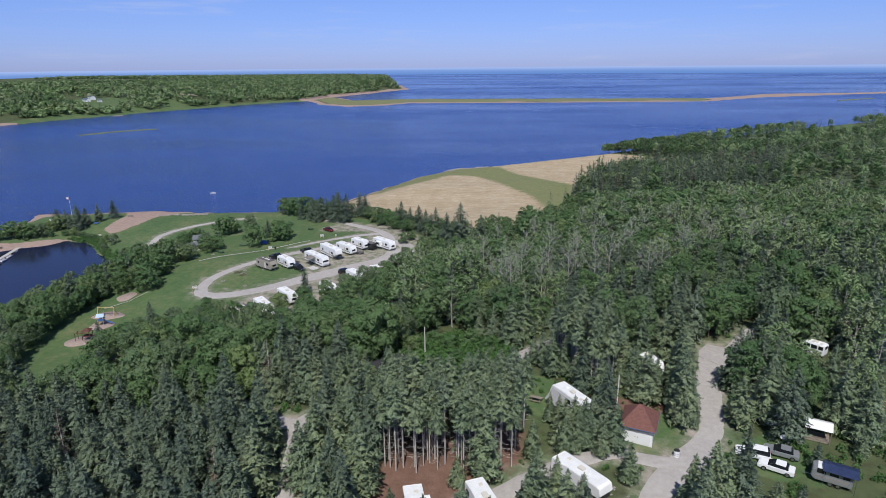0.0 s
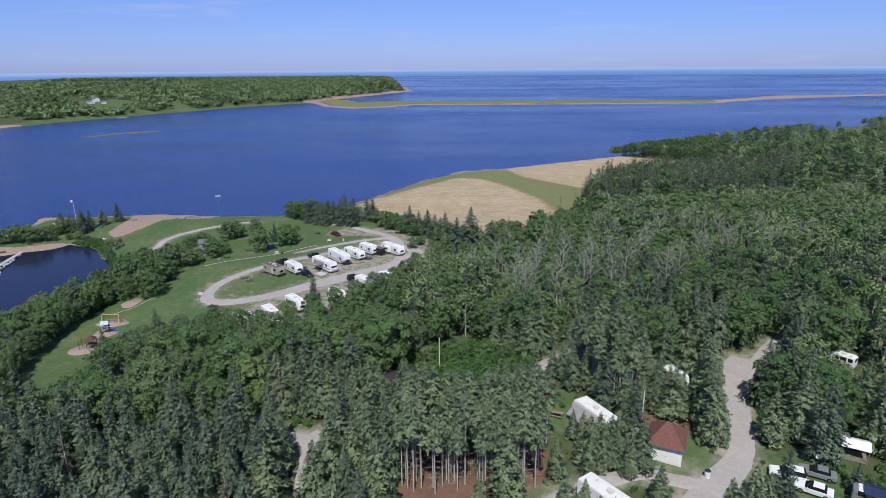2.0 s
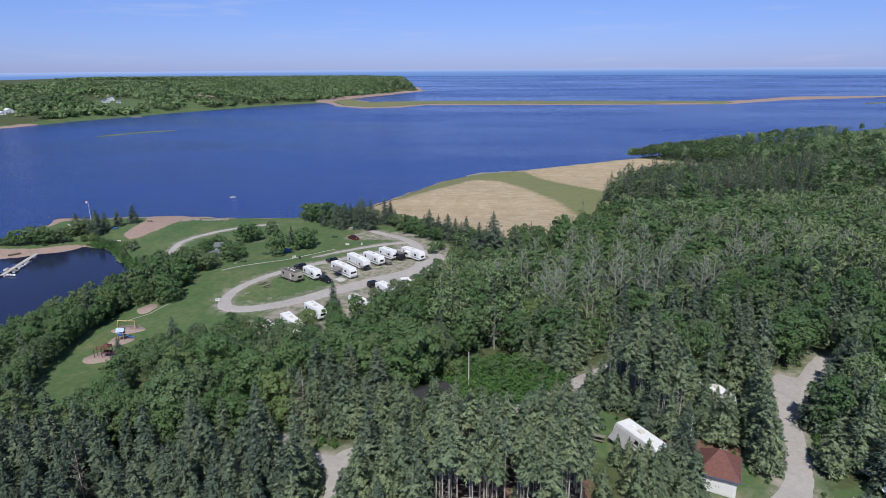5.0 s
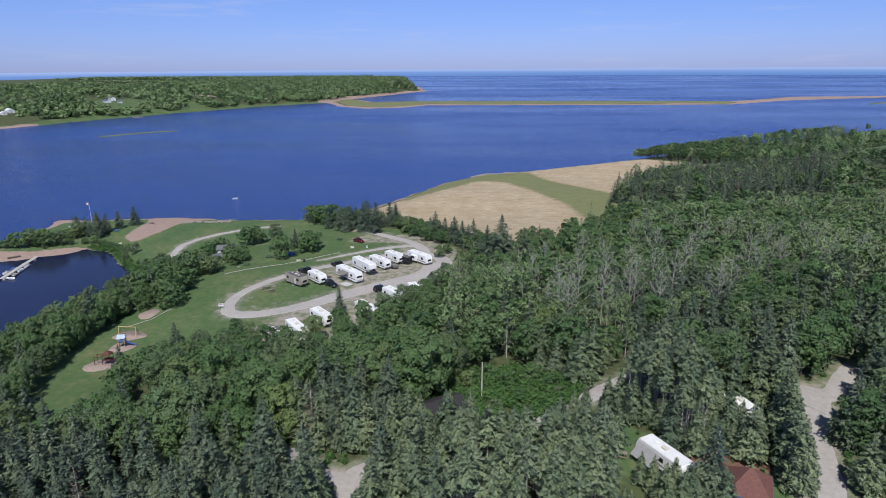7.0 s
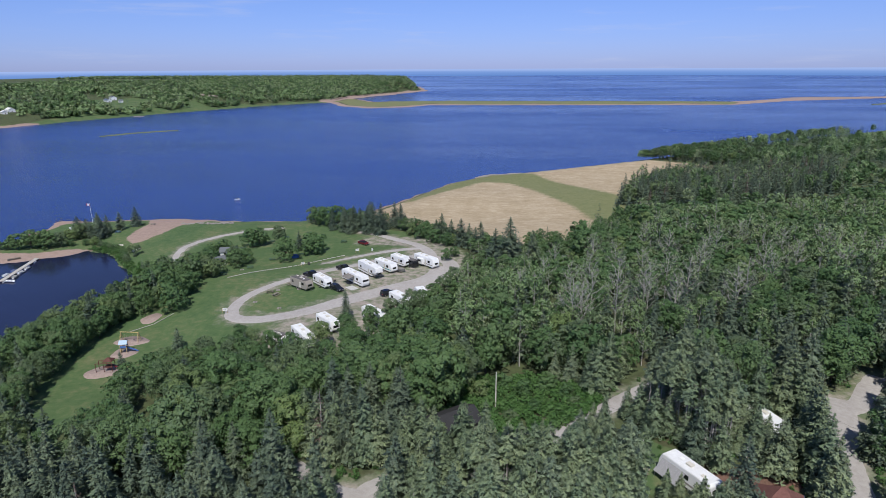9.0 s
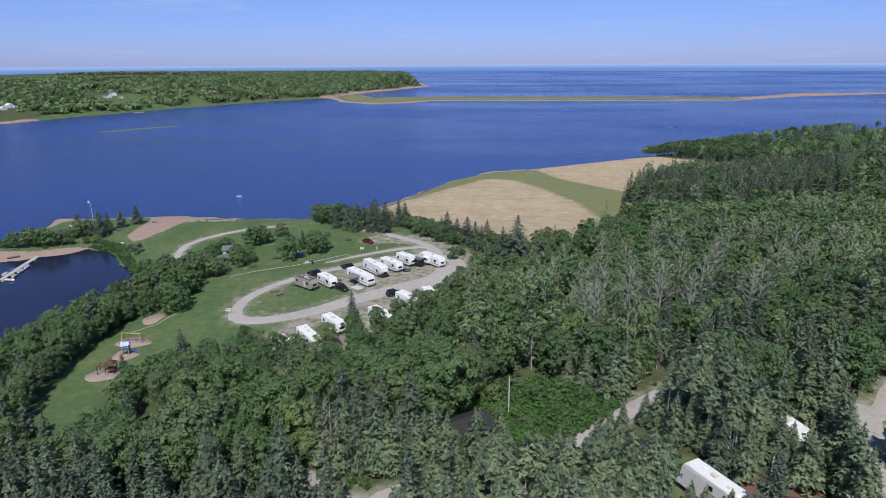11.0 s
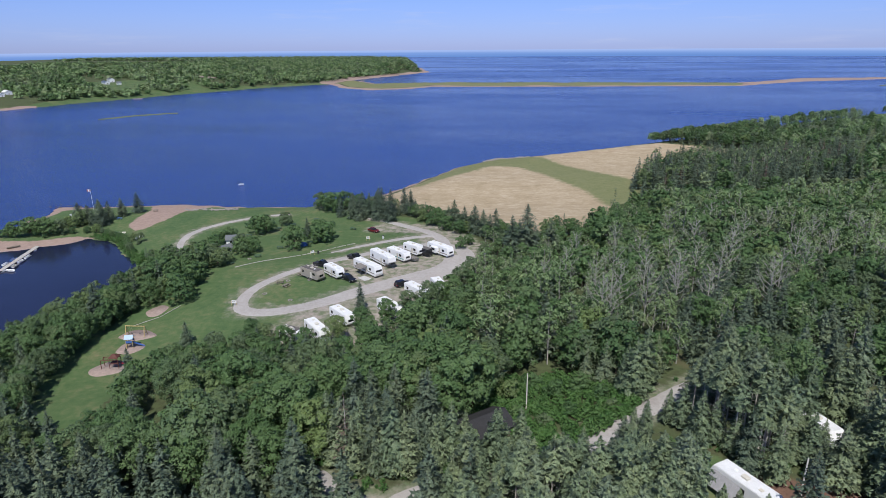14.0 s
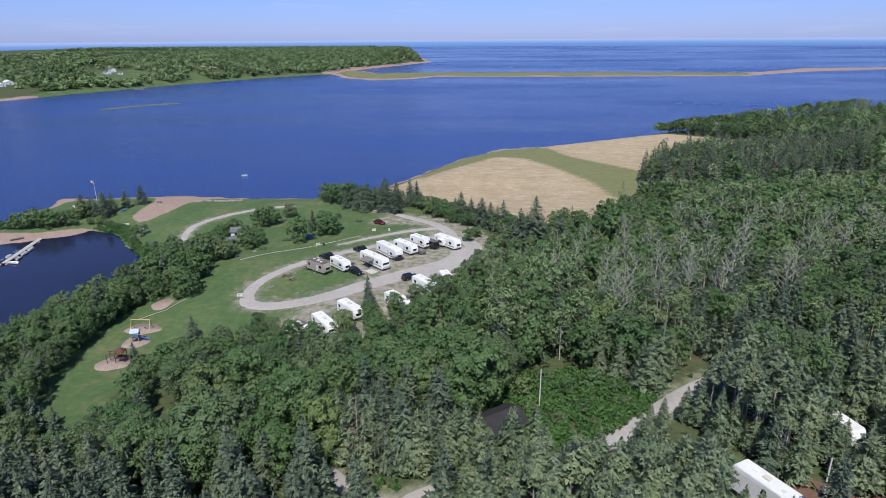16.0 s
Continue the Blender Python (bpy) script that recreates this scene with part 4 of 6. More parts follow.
def profile(points, width, bevel=0.03, seg=2, inset=None):
    """A side outline (x, z) pushed out across y, with rounded edges; inset narrows the points above a height."""
    bm = bmesh.new()
    L = [bm.verts.new((x, -width / 2, z)) for x, z in points]
    Rr = [bm.verts.new((x, width / 2, z)) for x, z in points]
    n = len(points)
    bm.faces.new(L)
    bm.faces.new(Rr[::-1])
    for k in range(n):
        bm.faces.new((L[k], Rr[k], Rr[(k + 1) % n], L[(k + 1) % n]))
    if inset:
        for v in bm.verts:
            if v.co.z > inset[0]:
                v.co.y *= inset[1]
    bmesh.ops.recalc_face_normals(bm, faces=bm.faces[:])
    if bevel:
        bmesh.ops.bevel(bm, geom=bm.edges[:], offset=bevel, segments=seg, affect="EDGES")
    return bm


WHITE = worn("white_gelcoat", (0.80, 0.81, 0.82), 0.35, vary=0.10, scale=0.8)
CREAM = worn("cream_siding", (0.62, 0.59, 0.52), 0.45, vary=0.12, scale=0.8)
TAUPE = worn("taupe_siding", (0.34, 0.31, 0.27), 0.5, vary=0.15, scale=0.8)
ROOFSKIN = worn("rubber_roof", (0.74, 0.75, 0.76), 0.7, vary=0.18, scale=0.6)
DARKROOF = worn("dark_rubber_roof", (0.13, 0.12, 0.115), 0.75, vary=0.35, scale=0.6)
GLASS = worn("tinted_glass", (0.015, 0.018, 0.022), 0.08, vary=0.2, scale=2, spec=0.6)
RUBBER = worn("tyre_rubber", (0.02, 0.02, 0.021), 0.85, vary=0.3, scale=6)
STEEL = worn("grey_steel", (0.42, 0.43, 0.44), 0.35, 0.9, 0.3, 4)
BLACKPLASTIC = worn("black_plastic", (0.03, 0.03, 0.032), 0.55, vary=0.3)
TEAL = worn("teal_stripe", (0.10, 0.32, 0.35), 0.4, vary=0.15)
BEIGEBAND = worn("grey_graphic_band", (0.30, 0.28, 0.27), 0.4, vary=0.15)
AWNING = worn("grey_awning_cloth", (0.20, 0.185, 0.17), 0.9, vary=0.25)
CARBLACK = worn("black_car_paint", (0.012, 0.014, 0.02), 0.2, vary=0.2, spec=0.6)
CARRED = worn("dark_red_car_paint", (0.14, 0.015, 0.02), 0.25, vary=0.2, spec=0.6)
CARWHITE = worn("white_car_paint", (0.78, 0.79, 0.80), 0.25, vary=0.06, spec=0.6)
CARSILVER = worn("silver_car_paint", (0.38, 0.40, 0.42), 0.3, 0.5, 0.1)
LAMPRED = worn("red_lamp", (0.35, 0.02, 0.02), 0.3)
LAMPCLEAR = worn("clear_lamp", (0.7, 0.7, 0.7), 0.15)
OLDWOOD = worn("weathered_wood", (0.25, 0.215, 0.175), 0.85, vary=0.4, scale=2)
PALEWOOD = worn("pale_yellow_timber", (0.56, 0.43, 0.20), 0.75, vary=0.25, scale=2)
REDWOOD = worn("dark_red_brown_timber", (0.12, 0.045, 0.035), 0.75, vary=0.35, scale=2)
GREENPAINT = worn("dark_green_paint", (0.05, 0.10, 0.07), 0.7, vary=0.3, scale=2)
ROCK = worn("grey_rock", (0.33, 0.30, 0.28), 0.9, vary=0.45, scale=1.2)
DARKROCK = worn("dark_wet_rock", (0.10, 0.082, 0.076), 0.8, vary=0.45, scale=1.2)
BRICKRED = worn("red_brown_shingles", (0.19, 0.085, 0.07), 0.85, vary=0.4, scale=2.5)
SLATE = worn("dark_grey_shingles", (0.15, 0.165, 0.18), 0.85, vary=0.3, scale=2)
TARBLACK = worn("black_roof_felt", (0.035, 0.035, 0.038), 0.8, vary=0.45, scale=0.9)
BLUE = worn("blue_plastic", (0.06, 0.15, 0.42), 0.5, vary=0.2)
NAVY = worn("navy_tarpaulin", (0.03, 0.045, 0.11), 0.45, vary=0.5, scale=1.5)
SOIL = worn("pinkish_gravel_pad", (0.36, 0.28, 0.25), 0.95, vary=0.35, scale=1.2)
STRIPEGREY = worn("grey_canvas_stripe", (0.30, 0.30, 0.31), 0.9, vary=0.2)
PALEMAT = worn("pale_ground_mat", (0.5, 0.5, 0.5), 0.9, vary=0.2)


def wheel(parent, x, y, r=0.36, w=0.22):
    t = part("wheel", rod((x, y - w / 2, r), (x, y + w / 2, r), r, 16), RUBBER, parent)
    part("rim", rod((x, y - w / 2 - 0.012, r), (x, y + w / 2 + 0.012, r), r * 0.58, 12), STEEL, t)


def pane(parent, x, y, z, w, h, side):
    """A window on a long side (side = +1, -1) or on an end (side = 'e+', 'e-')."""
    if side in (1, -1):
        f = part("window", box(w + 0.10, 0.03, h + 0.10, (x, y + side * 0.012, z - 0.05), 0.012, 1), BLACKPLASTIC, parent)
        part("pane", box(w, 0.02, h, (x, y + side * 0.028, z), 0.006, 1), GLASS, f)
    else:
        s = 1 if side == "e+" else -1
        f = part("window", box(0.03, w + 0.10, h + 0.10, (x + s * 0.012, y, z - 0.05), 0.012, 1), BLACKPLASTIC, parent)
        part("pane", box(0.02, w, h, (x + s * 0.028, y, z), 0.006, 1), GLASS, f)


def camper(x0, y0, x1, y1, label, kind="trailer", L=None, W=2.5, Hh=3.2, body=WHITE, roof=ROOFSKIN, band=BEIGEBAND, awning=0, slide=0, name="travel_trailer"):
    """A caravan between two roof ends (front first), standing on the ground."""
    cx, cy, turn = (x0 + x1) / 2, (y0 + y1) / 2, math.degrees(math.atan2(y0 - y1, x0 - x1))
    L = L or math.hypot(x1 - x0, y1 - y0) + 1.0
    root = thing(name, cx, cy, turn, label, "caravan", "caravans of the campground")
    h0, f, b = 0.55, L / 2, -L / 2
    top = Hh
    if kind == "fifth":
        pts = [(b, h0), (f - 2.6, h0), (f - 2.5, 1.55), (f - 0.5, 1.6), (f, 2.1), (f - 0.25, top - 0.15), (f - 0.7, top), (b + 0.15, top), (b, top - 0.2)]
    elif kind == "motor":
        pts = [(b, h0 - 0.1), (f - 0.2, h0 - 0.1), (f, 1.1), (f - 0.12, 2.2), (f - 0.45, top - 0.05), (f - 0.9, top), (b + 0.15, top), (b, top - 0.2)]
    else:
        pts = [(b, h0), (f - 0.5, h0), (f, 1.0), (f - 0.1, 2.1), (f - 0.55, top - 0.05), (f - 0.95, top), (b + 0.2, top), (b, top - 0.25)]
    shell = part("body", profile(pts, W, 0.07, 2), body, root)
    part("roof", box(L - 1.1, W - 0.12, 0.05, (-0.12, 0, top - 0.012), 0.02, 1), roof, root)
    for k, px in enumerate((-0.28, 0.18)):
        part("roof_vent", box(0.5, 0.5, 0.16, (px * L, 0.3 - 0.5 * k, top + 0.03), 0.04, 1), WHITE if k else CREAM, root)
    part("air_conditioner", box(0.95, 0.7, 0.3, (0.0, 0, top + 0.03), 0.08, 2), CREAM, root)
    for s in (1, -1):
        part("stripe", box(L - 0.8, 0.012, 0.30, (-0.1, s * (W / 2 + 0.004), 1.05)), band, root, "painted side band")
        for k, px in enumerate((-0.34, -0.05, 0.26)):
            if s > 0 or k != 1:
                pane(shell, px * L, s * W / 2, 1.75, 0.95 if k else 0.7, 0.62, s)
        for k in (0, 1):
            wheel(root, -0.08 * L - 0.45 + 0.9 * k, s * (W / 2 - 0.16))
    pane(shell, b + 0.03, 0, 1.7, 1.3, 0.6, "e-")
    if kind == "motor":
        pane(shell, f - 0.10, 0, 1.45, 1.9, 0.75, "e+")
        for s in (1, -1):
            wheel(root, 0.36 * L, s * (W / 2 - 0.16))
    else:
        pane(shell, f - 0.04, 0, 1.5, 1.2, 0.5, "e+")
        part("hitch", rod((f - 0.4, 0, h0), (f + 1.0, 0, 0.5), 0.05, 8), STEEL, root)
    d = part("door", box(0.72, 0.03, 1.75, (0.10 * L, -(W / 2 + 0.01), h0 + 0.18), 0.02, 1), CREAM, root, "narrow entrance door")
    part("handle", box(0.05, 0.03, 0.12, (0.10 * L + 0.26, -(W / 2 + 0.035), 1.55), 0.01, 1), BLACKPLASTIC, d)
    if slide:
        sl = part("slide_out", box(2.6, 0.9, 1.75, (-0.12 * L, slide * (W / 2 + 0.38), 0.8), 0.05, 2), body, root)
        pane(sl, -0.12 * L, slide * (W / 2 + 0.83), 1.65, 1.5, 0.55, slide)
    if awning:
        a = awning
        part("awning", box(3.6, 2.3, 0.03, (-0.02 * L, a * (W / 2 + 1.12), 2.42), 0.01, 1, rx=-a * 12), AWNING, root, "unrolled grey cloth awning")
        for px in (-1.7, 1.7):
            part("awning_pole", rod((-0.02 * L + px, a * (W / 2 + 2.18), 0.0), (-0.02 * L + px, a * (W / 2 + 2.18), 2.25), 0.025, 6), STEEL, root)
    part("step", box(0.6, 0.35, 0.06, (0.10 * L, -(W / 2 + 0.22), 0.3), 0.01, 1), STEEL, root)
    return root


def car(x, y, turn, label, paint, kind="suv", name="car", z=None):
    """A car, sport utility or pickup, front along +x."""
    L, W, Hc = {"suv": (4.6, 1.85, 1.68), "sedan": (4.6, 1.8, 1.45), "pickup": (5.6, 1.95, 1.85)}[kind]
    root = thing(name, x, y, turn, label, "car", "", z)
    f, b = L / 2, -L / 2
    low = [(b, 0.32), (f, 0.32), (f, 0.72), (f - 0.15, 0.88), (f - 1.25, 1.0), (b + 0.05, 1.02), (b, 0.8)]
    shell = part("body", profile(low, W, 0.08, 2), paint, root)
    c0, c1 = {"suv": (b + 0.08, f - 1.25), "sedan": (b + 0.75, f - 1.2), "pickup": (b + 1.95, f - 1.35)}[kind]
    cab = [(c0, 0.98), (c1, 0.98), (c1 - 0.75, Hc - 0.04), (c1 - 1.0, Hc), (c0 + 0.4, Hc), (c0 + 0.12, Hc - 0.1)]
    part("cabin", profile(cab, W - 0.1, 0.06, 2, (1.2, 0.84)), GLASS, root)
    part("roof", box(c1 - c0 - 1.35, (W - 0.1) * 0.84, 0.05, ((c0 + 0.35 + c1 - 0.95) / 2, 0, Hc - 0.012), 0.02, 2), paint, root)
    if kind == "pickup":
        part("cargo_bed", box(1.75, W - 0.35, 0.03, (b + 0.98, 0, 1.03), 0.01, 1), BLACKPLASTIC, root)
        for s in (1, -1):
            part("bed_rail", box(1.85, 0.09, 0.12, (b + 0.98, s * (W / 2 - 0.08), 1.0), 0.02, 1), paint, root)
    for px in (f - 0.85, b + 0.85):
        for s in (1, -1):
            wheel(root, px, s * (W / 2 - 0.10), 0.35, 0.22)
    for s in (1, -1):
        part("headlight", box(0.06, 0.36, 0.14, (f - 0.01, s * (W / 2 - 0.32), 0.66), 0.02, 1), LAMPCLEAR, root)
        part("tail_light", box(0.06, 0.22, 0.28, (b + 0.01, s * (W / 2 - 0.2), 0.68), 0.02, 1), LAMPRED, root)
        part("mirror", box(0.12, 0.2, 0.14, (c1 - 0.35, s * (W / 2 + 0.06), 1.02), 0.03, 1), paint, root)
    part("bumper", box(0.12, W - 0.15, 0.22, (f, 0, 0.34), 0.04, 1), BLACKPLASTIC, root)
    part("bumper", box(0.12, W - 0.15, 0.22, (b, 0, 0.34), 0.04, 1), BLACKPLASTIC, root)
    return root


def picnic_table(x, y, turn, label="weathered wooden picnic table with two benches on the grass", mat=OLDWOOD, z=None):
    root = thing("picnic_table", x, y, turn, label, "table", "picnic tables", z)
    for k in range(4):
        part("tabletop_plank", box(2.1, 0.17, 0.045, (0, -0.28 + 0.187 * k, 0.72), 0.008, 1), mat, root)
    for s in (1, -1):
        part("bench", box(2.1, 0.26, 0.045, (0, s * 0.72, 0.43), 0.008, 1), mat, root)
        for e in (1, -1):
            part("leg", rod((0.75 * e, 0.22 * s, 0.72), (0.75 * e, 0.62 * s, -0.05), 0.05, 6), mat, root)
    for e in (1, -1):
        part("brace", box(0.05, 1.5, 0.10, (0.75 * e, 0, 0.34), 0.008, 1), mat, root)
    return root


def hip_roof(sx, sy, h, over=0.35, ridge=0.5, thick=0.10):
    """A hipped roof with a short ridge along x and closed eaves."""
    bm = bmesh.new()
    a, b, r = sx / 2 + over, sy / 2 + over, sx / 2 * ridge
    lo = [bm.verts.new(p) for p in ((-a, -b, -thick), (a, -b, -thick), (a, b, -thick), (-a, b, -thick))]
    up = [bm.verts.new(p) for p in ((-a, -b, 0), (a, -b, 0), (a, b, 0), (-a, b, 0))]
    r0, r1 = bm.verts.new((-r, 0, h)), bm.verts.new((r, 0, h))
    for k in range(4):
        bm.faces.new((lo[k], lo[(k + 1) % 4], up[(k + 1) % 4], up[k]))
    bm.faces.new(lo[::-1])
    for f in ((up[0], up[1], r1, r0), (up[1], up[2], r1), (up[2], up[3], r0, r1), (up[3], up[0], r0)):
        bm.faces.new(f)
    bmesh.ops.recalc_face_normals(bm, faces=bm.faces[:])
    return bm


def gable_roof(sx, sy, h, over=0.35, thick=0.12):
    """Two slopes that meet in a ridge along x."""
    bm = bmesh.new()
    a, b = sx / 2 + over, sy / 2 + over
    k = h / b
    pts = [(-b, -k * over), (0, h), (b, -k * over), (b, -k * over - thick), (0, h - thick), (-b, -k * over - thick)]
    L = [bm.verts.new((-a, y, z)) for y, z in pts]
    Rr = [bm.verts.new((a, y, z)) for y, z in pts]
    for i in range(6):
        bm.faces.new((L[i], Rr[i], Rr[(i + 1) % 6], L[(i + 1) % 6]))
    for v in (L, Rr):
        bm.faces.new((v[0], v[1], v[4], v[5]))
        bm.faces.new((v[1], v[2], v[3], v[4]))
    bmesh.ops.recalc_face_normals(bm, faces=bm.faces[:])
    return bm


def gable_walls(sx, sy, h, rise):
    bm = bmesh.new()
    pts = [(-sy / 2, -0.3), (sy / 2, -0.3), (sy / 2, h), (0, h + rise), (-sy / 2, h)]
    L = [bm.verts.new((-sx / 2, y, z)) for y, z in pts]
    Rr = [bm.verts.new((sx / 2, y, z)) for y, z in pts]
    bm.faces.new(L)
    bm.faces.new(Rr[::-1])
    for i in range(5):
        bm.faces.new((L[i], Rr[i], Rr[(i + 1) % 5], L[(i + 1) % 5]))
    bmesh.ops.recalc_face_normals(bm, faces=bm.faces[:])
    return bm


def cabin(x, y, turn, sx, sy, h, rise, label, wall=WHITE, roof=SLATE, name="cabin", windows=2, z=None, category="cabin"):
    root = thing(name, x, y, turn, label, category, "", z)
    w = part("wall", gable_walls(sx, sy, h, rise), wall, root)
    rf = gable_roof(sx, sy, rise)
    bmesh.ops.translate(rf, vec=(0, 0, h + 0.13), verts=rf.verts)
    part("roof", rf, roof, root)
    for s in (1, -1):
        for k in range(windows):
            pane(w, (k - (windows - 1) / 2) * sx / max(windows, 1) * 0.8, s * sy / 2, 1.1, 0.8, 0.8, s)
    d = part("door", box(0.04, 0.9, 2.0, (sx / 2 + 0.015, 0, 0.02), 0.01, 1), OLDWOOD, root)
    part("handle", box(0.05, 0.04, 0.10, (sx / 2 + 0.05, 0.34, 1.0), 0.01, 1), STEEL, d)
    return root


# ---- the camping loop: caravans, cars, tables ----
camper(-63.0, 173.2, -68.8, 177.1, "taupe travel trailer with a dark roof on the loop lawn", body=TAUPE, roof=DARKROOF, L=7.6, Hh=3.1, slide=1)
camper(-57.6, 174.8, -63.2, 180.0, "white travel trailer parked beside a black car", L=7.2, Hh=3.1, band=BEIGEBAND)
camper(-48.0, 177.9, -55.4, 184.8, "white motor home with an unrolled grey awning", kind="motor", name="motor_home", Hh=3.2, awning=-1)
camper(-45.2, 184.7, -52.5, 192.7, "long white fifth-wheel caravan with a wide rear window", kind="fifth", name="fifth_wheel_caravan", Hh=3.6, L=11.0, slide=1)
camper(-42.0, 190.7, -47.8, 196.0, "white travel trailer with a teal side stripe", band=TEAL, Hh=3.1)
camper(-39.0, 196.6, -43.4, 200.3, "white caravan beside a black box trailer", Hh=3.3, L=7.0)
camper(-29.6, 195.8, -36.1, 201.8, "white travel trailer with dark side windows ending the row", Hh=3.2, slide=-1)
camper(-31.3, 161.0, -37.6, 167.5, "white caravan behind leafy branches with a dark car at its nose", Hh=3.2)
camper(-27.5, 164.0, -31.2, 171.5, "white travel trailer half hidden by trees", Hh=3.1)
camper(-36.9, 150.5, -42.4, 156.0, "white caravan half hidden by the treetops", Hh=3.1)
camper(-47.5, 145.0, -52.4, 149.8, "plain white travel trailer at the edge of the trees", Hh=3.1, L=7.6)
camper(-51.0, 136.7, -56.0, 142.4, "white motor home with a dark window beside the trees", kind="motor", name="motor_home", Hh=3.1)
camper(-57.0, 137.4, -60.8, 139.0, "low white camper with dark panels on its roof", Hh=2.7, L=5.2, roof=DARKROOF)
car(-55.5, 174.6, -38, "black sport utility vehicle on the gravel beside a caravan", CARBLACK)
car(-66.3, 185.5, -20, "black pickup parked behind the caravans", CARBLACK, "pickup", "pickup")
car(-58.0, 192.2, -30, "dark grey pickup parked behind a motor home", BLACKPLASTIC, "pickup", "pickup")
car(-40.1, 172.5, 40, "black car parked at the nose of a caravan", CARBLACK)
car(-60.1, 226.7, -35, "dark red car on the upper lawn under the spruces", CARRED, "sedan")


def box_trailer(x, y, turn):
    root = thing("cargo_trailer", x, y, turn, "black enclosed cargo trailer on the gravel", "trailer")
    part("body", box(4.2, 2.1, 2.0, (0, 0, 0.45), 0.06, 2), CARBLACK, root)
    part("roof", box(4.1, 2.0, 0.06, (0, 0, 2.44), 0.02, 1), DARKROOF, root)
    part("ramp_door", box(0.05, 1.8, 1.8, (-2.12, 0, 0.52), 0.02, 1), BLACKPLASTIC, root)
    part("hitch", rod((2.0, 0, 0.5), (3.1, 0, 0.45), 0.05), STEEL, root)
    for s in (1, -1):
        wheel(root, 0, s * 1.12)


box_trailer(-37.4, 197.3, -40)
root = thing("tent_trailer", -40.1, 192.0, -42, "small grey folded tent trailer on the gravel", "trailer")
part("body", box(2.6, 1.7, 0.7, (0, 0, 0.4), 0.06, 2), STEEL, root)
part("cover", box(2.5, 1.6, 0.22, (0, 0, 1.09), 0.08, 2, taper=0.9), AWNING, root)
for s in (1, -1):
    wheel(root, 0, s * 0.9, 0.3)
root = thing("ground_mat", -51.6, 176.6, -42, "pale outdoor mat in front of the motor home", "mat")
part("mat", box(3.4, 2.4, 0.03, (0, 0, 0.05), 0.008, 1), PALEMAT, root)

for x, y, a in ((-74.3, 171.8, 20), (-71.5, 169.3, 70), (-70.2, 177.6, -35), (-58.6, 181.5, -40)):
    picnic_table(x, y, a, "weathered picnic table on the lawn inside the gravel loop")
for x, y, a in ((-96.7, 189.5, -10), (-91.8, 198.7, 12), (-106.8, 226.9, 5), (-104.0, 231.5, 25), (-99.4, 237.0, -15), (-95.6, 242.6, 10), (-88.1, 248.8, 0),
                (-68.1, 229.0, -20), (-80.0, 215.2, 15), (-88.5, 209.5, 30)):
    picnic_table(x, y, a, "dark green picnic table on the open lawn", GREENPAINT)


def fire_ring(x, y):
    root = thing("fire_ring", x, y, 0, "round stone fire ring on the lawn", "fire pit", "fire rings")
    for k in range(9):
        a = k * 0.698
        part("stone", box(0.3, 0.22, 0.24, (0.5 * math.cos(a), 0.5 * math.sin(a), -0.04), 0.05, 1, rz=math.degrees(a) + 90), ROCK, root)


for x, y in ((-66.5, 174.1), (-75.8, 164.8), (-67.3, 160.5), (-72.5, 173.5), (-93.4, 196.0), (-78.5, 218.0)):
    fire_ring(x, y)


def notice_board(x, y, turn, label):
    root = thing("notice_board", x, y, turn, label, "sign", "boards by the lawn")
    for s in (1, -1):
        part("post", rod((0.55 * s, 0, -0.3), (0.55 * s, 0, 1.5), 0.05, 6), PALEWOOD, root)
    part("panel", box(1.3, 0.05, 0.75, (0, 0, 0.7), 0.01, 1), WHITE, root)
    part("print", box(0.9, 0.012, 0.08, (0, -0.032, 1.2)), BLACKPLASTIC, root, "dark unreadable line")
    part("print", box(0.8, 0.012, 0.06, (0, -0.032, 1.0)), BLACKPLASTIC, root, "dark unreadable line")


notice_board(-80.9, 157.3, 25, "small white notice board beside the loop road")
notice_board(-73.8, 199.2, 30, "small white notice board on the lawn edge")
notice_board(-59.2, 214.0, 20, "small white notice board beside the track")


def waste_bin(x, y, label, mat=WHITE, r=0.32, h=0.95):
    root = thing("waste_barrel", x, y, 0, label, "bin", "bins of the campground")
    part("barrel", rod((0, 0, 0), (0, 0, h), r, 16), mat, root)
    part("lid", rod((0, 0, h), (0, 0, h + 0.08), r * 1.06, 16, None, r * 0.8), BLACKPLASTIC, root)
    for z in (0.3, 0.62):
        part("hoop", rod((0, 0, z), (0, 0, z + 0.04), r * 1.03, 16), STEEL, root)


waste_bin(-72.3, 200.4, "dark waste barrel beside a notice board", BLACKPLASTIC)
waste_bin(-54.4, 216.1, "pale waste barrel beside the track", WHITE)
waste_bin(31.7, 77.6, "white waste barrel on the grass beside the gravel road", WHITE, 0.42, 1.05)

# pale logs laid in a line along the lawn
LOGS = [(-93, 186), (-89, 190.5), (-85, 194.5), (-80, 199), (-74, 203.5), (-68, 207.5), (-62, 211)]
for k in range(26):
    t = k / 26 * (len(LOGS) - 1)
    i, fr = int(t), t - int(t)
    (ax, ay), (bx, by) = LOGS[i], LOGS[i + 1]
    x, y = ax + (bx - ax) * fr, ay + (by - ay) * fr
    root = thing("log", x, y, math.degrees(math.atan2(by - ay, bx - ax)) + (k * 37 % 9 - 4), "pale barked log laid along the lawn's edge", "log", "logs along the lawn")
    part("log_piece", rod((-0.6 - 0.1 * (k % 3), 0, 0.10), (0.7, 0, 0.11), 0.13, 8, None, 0.11), DEADWOOD, root)


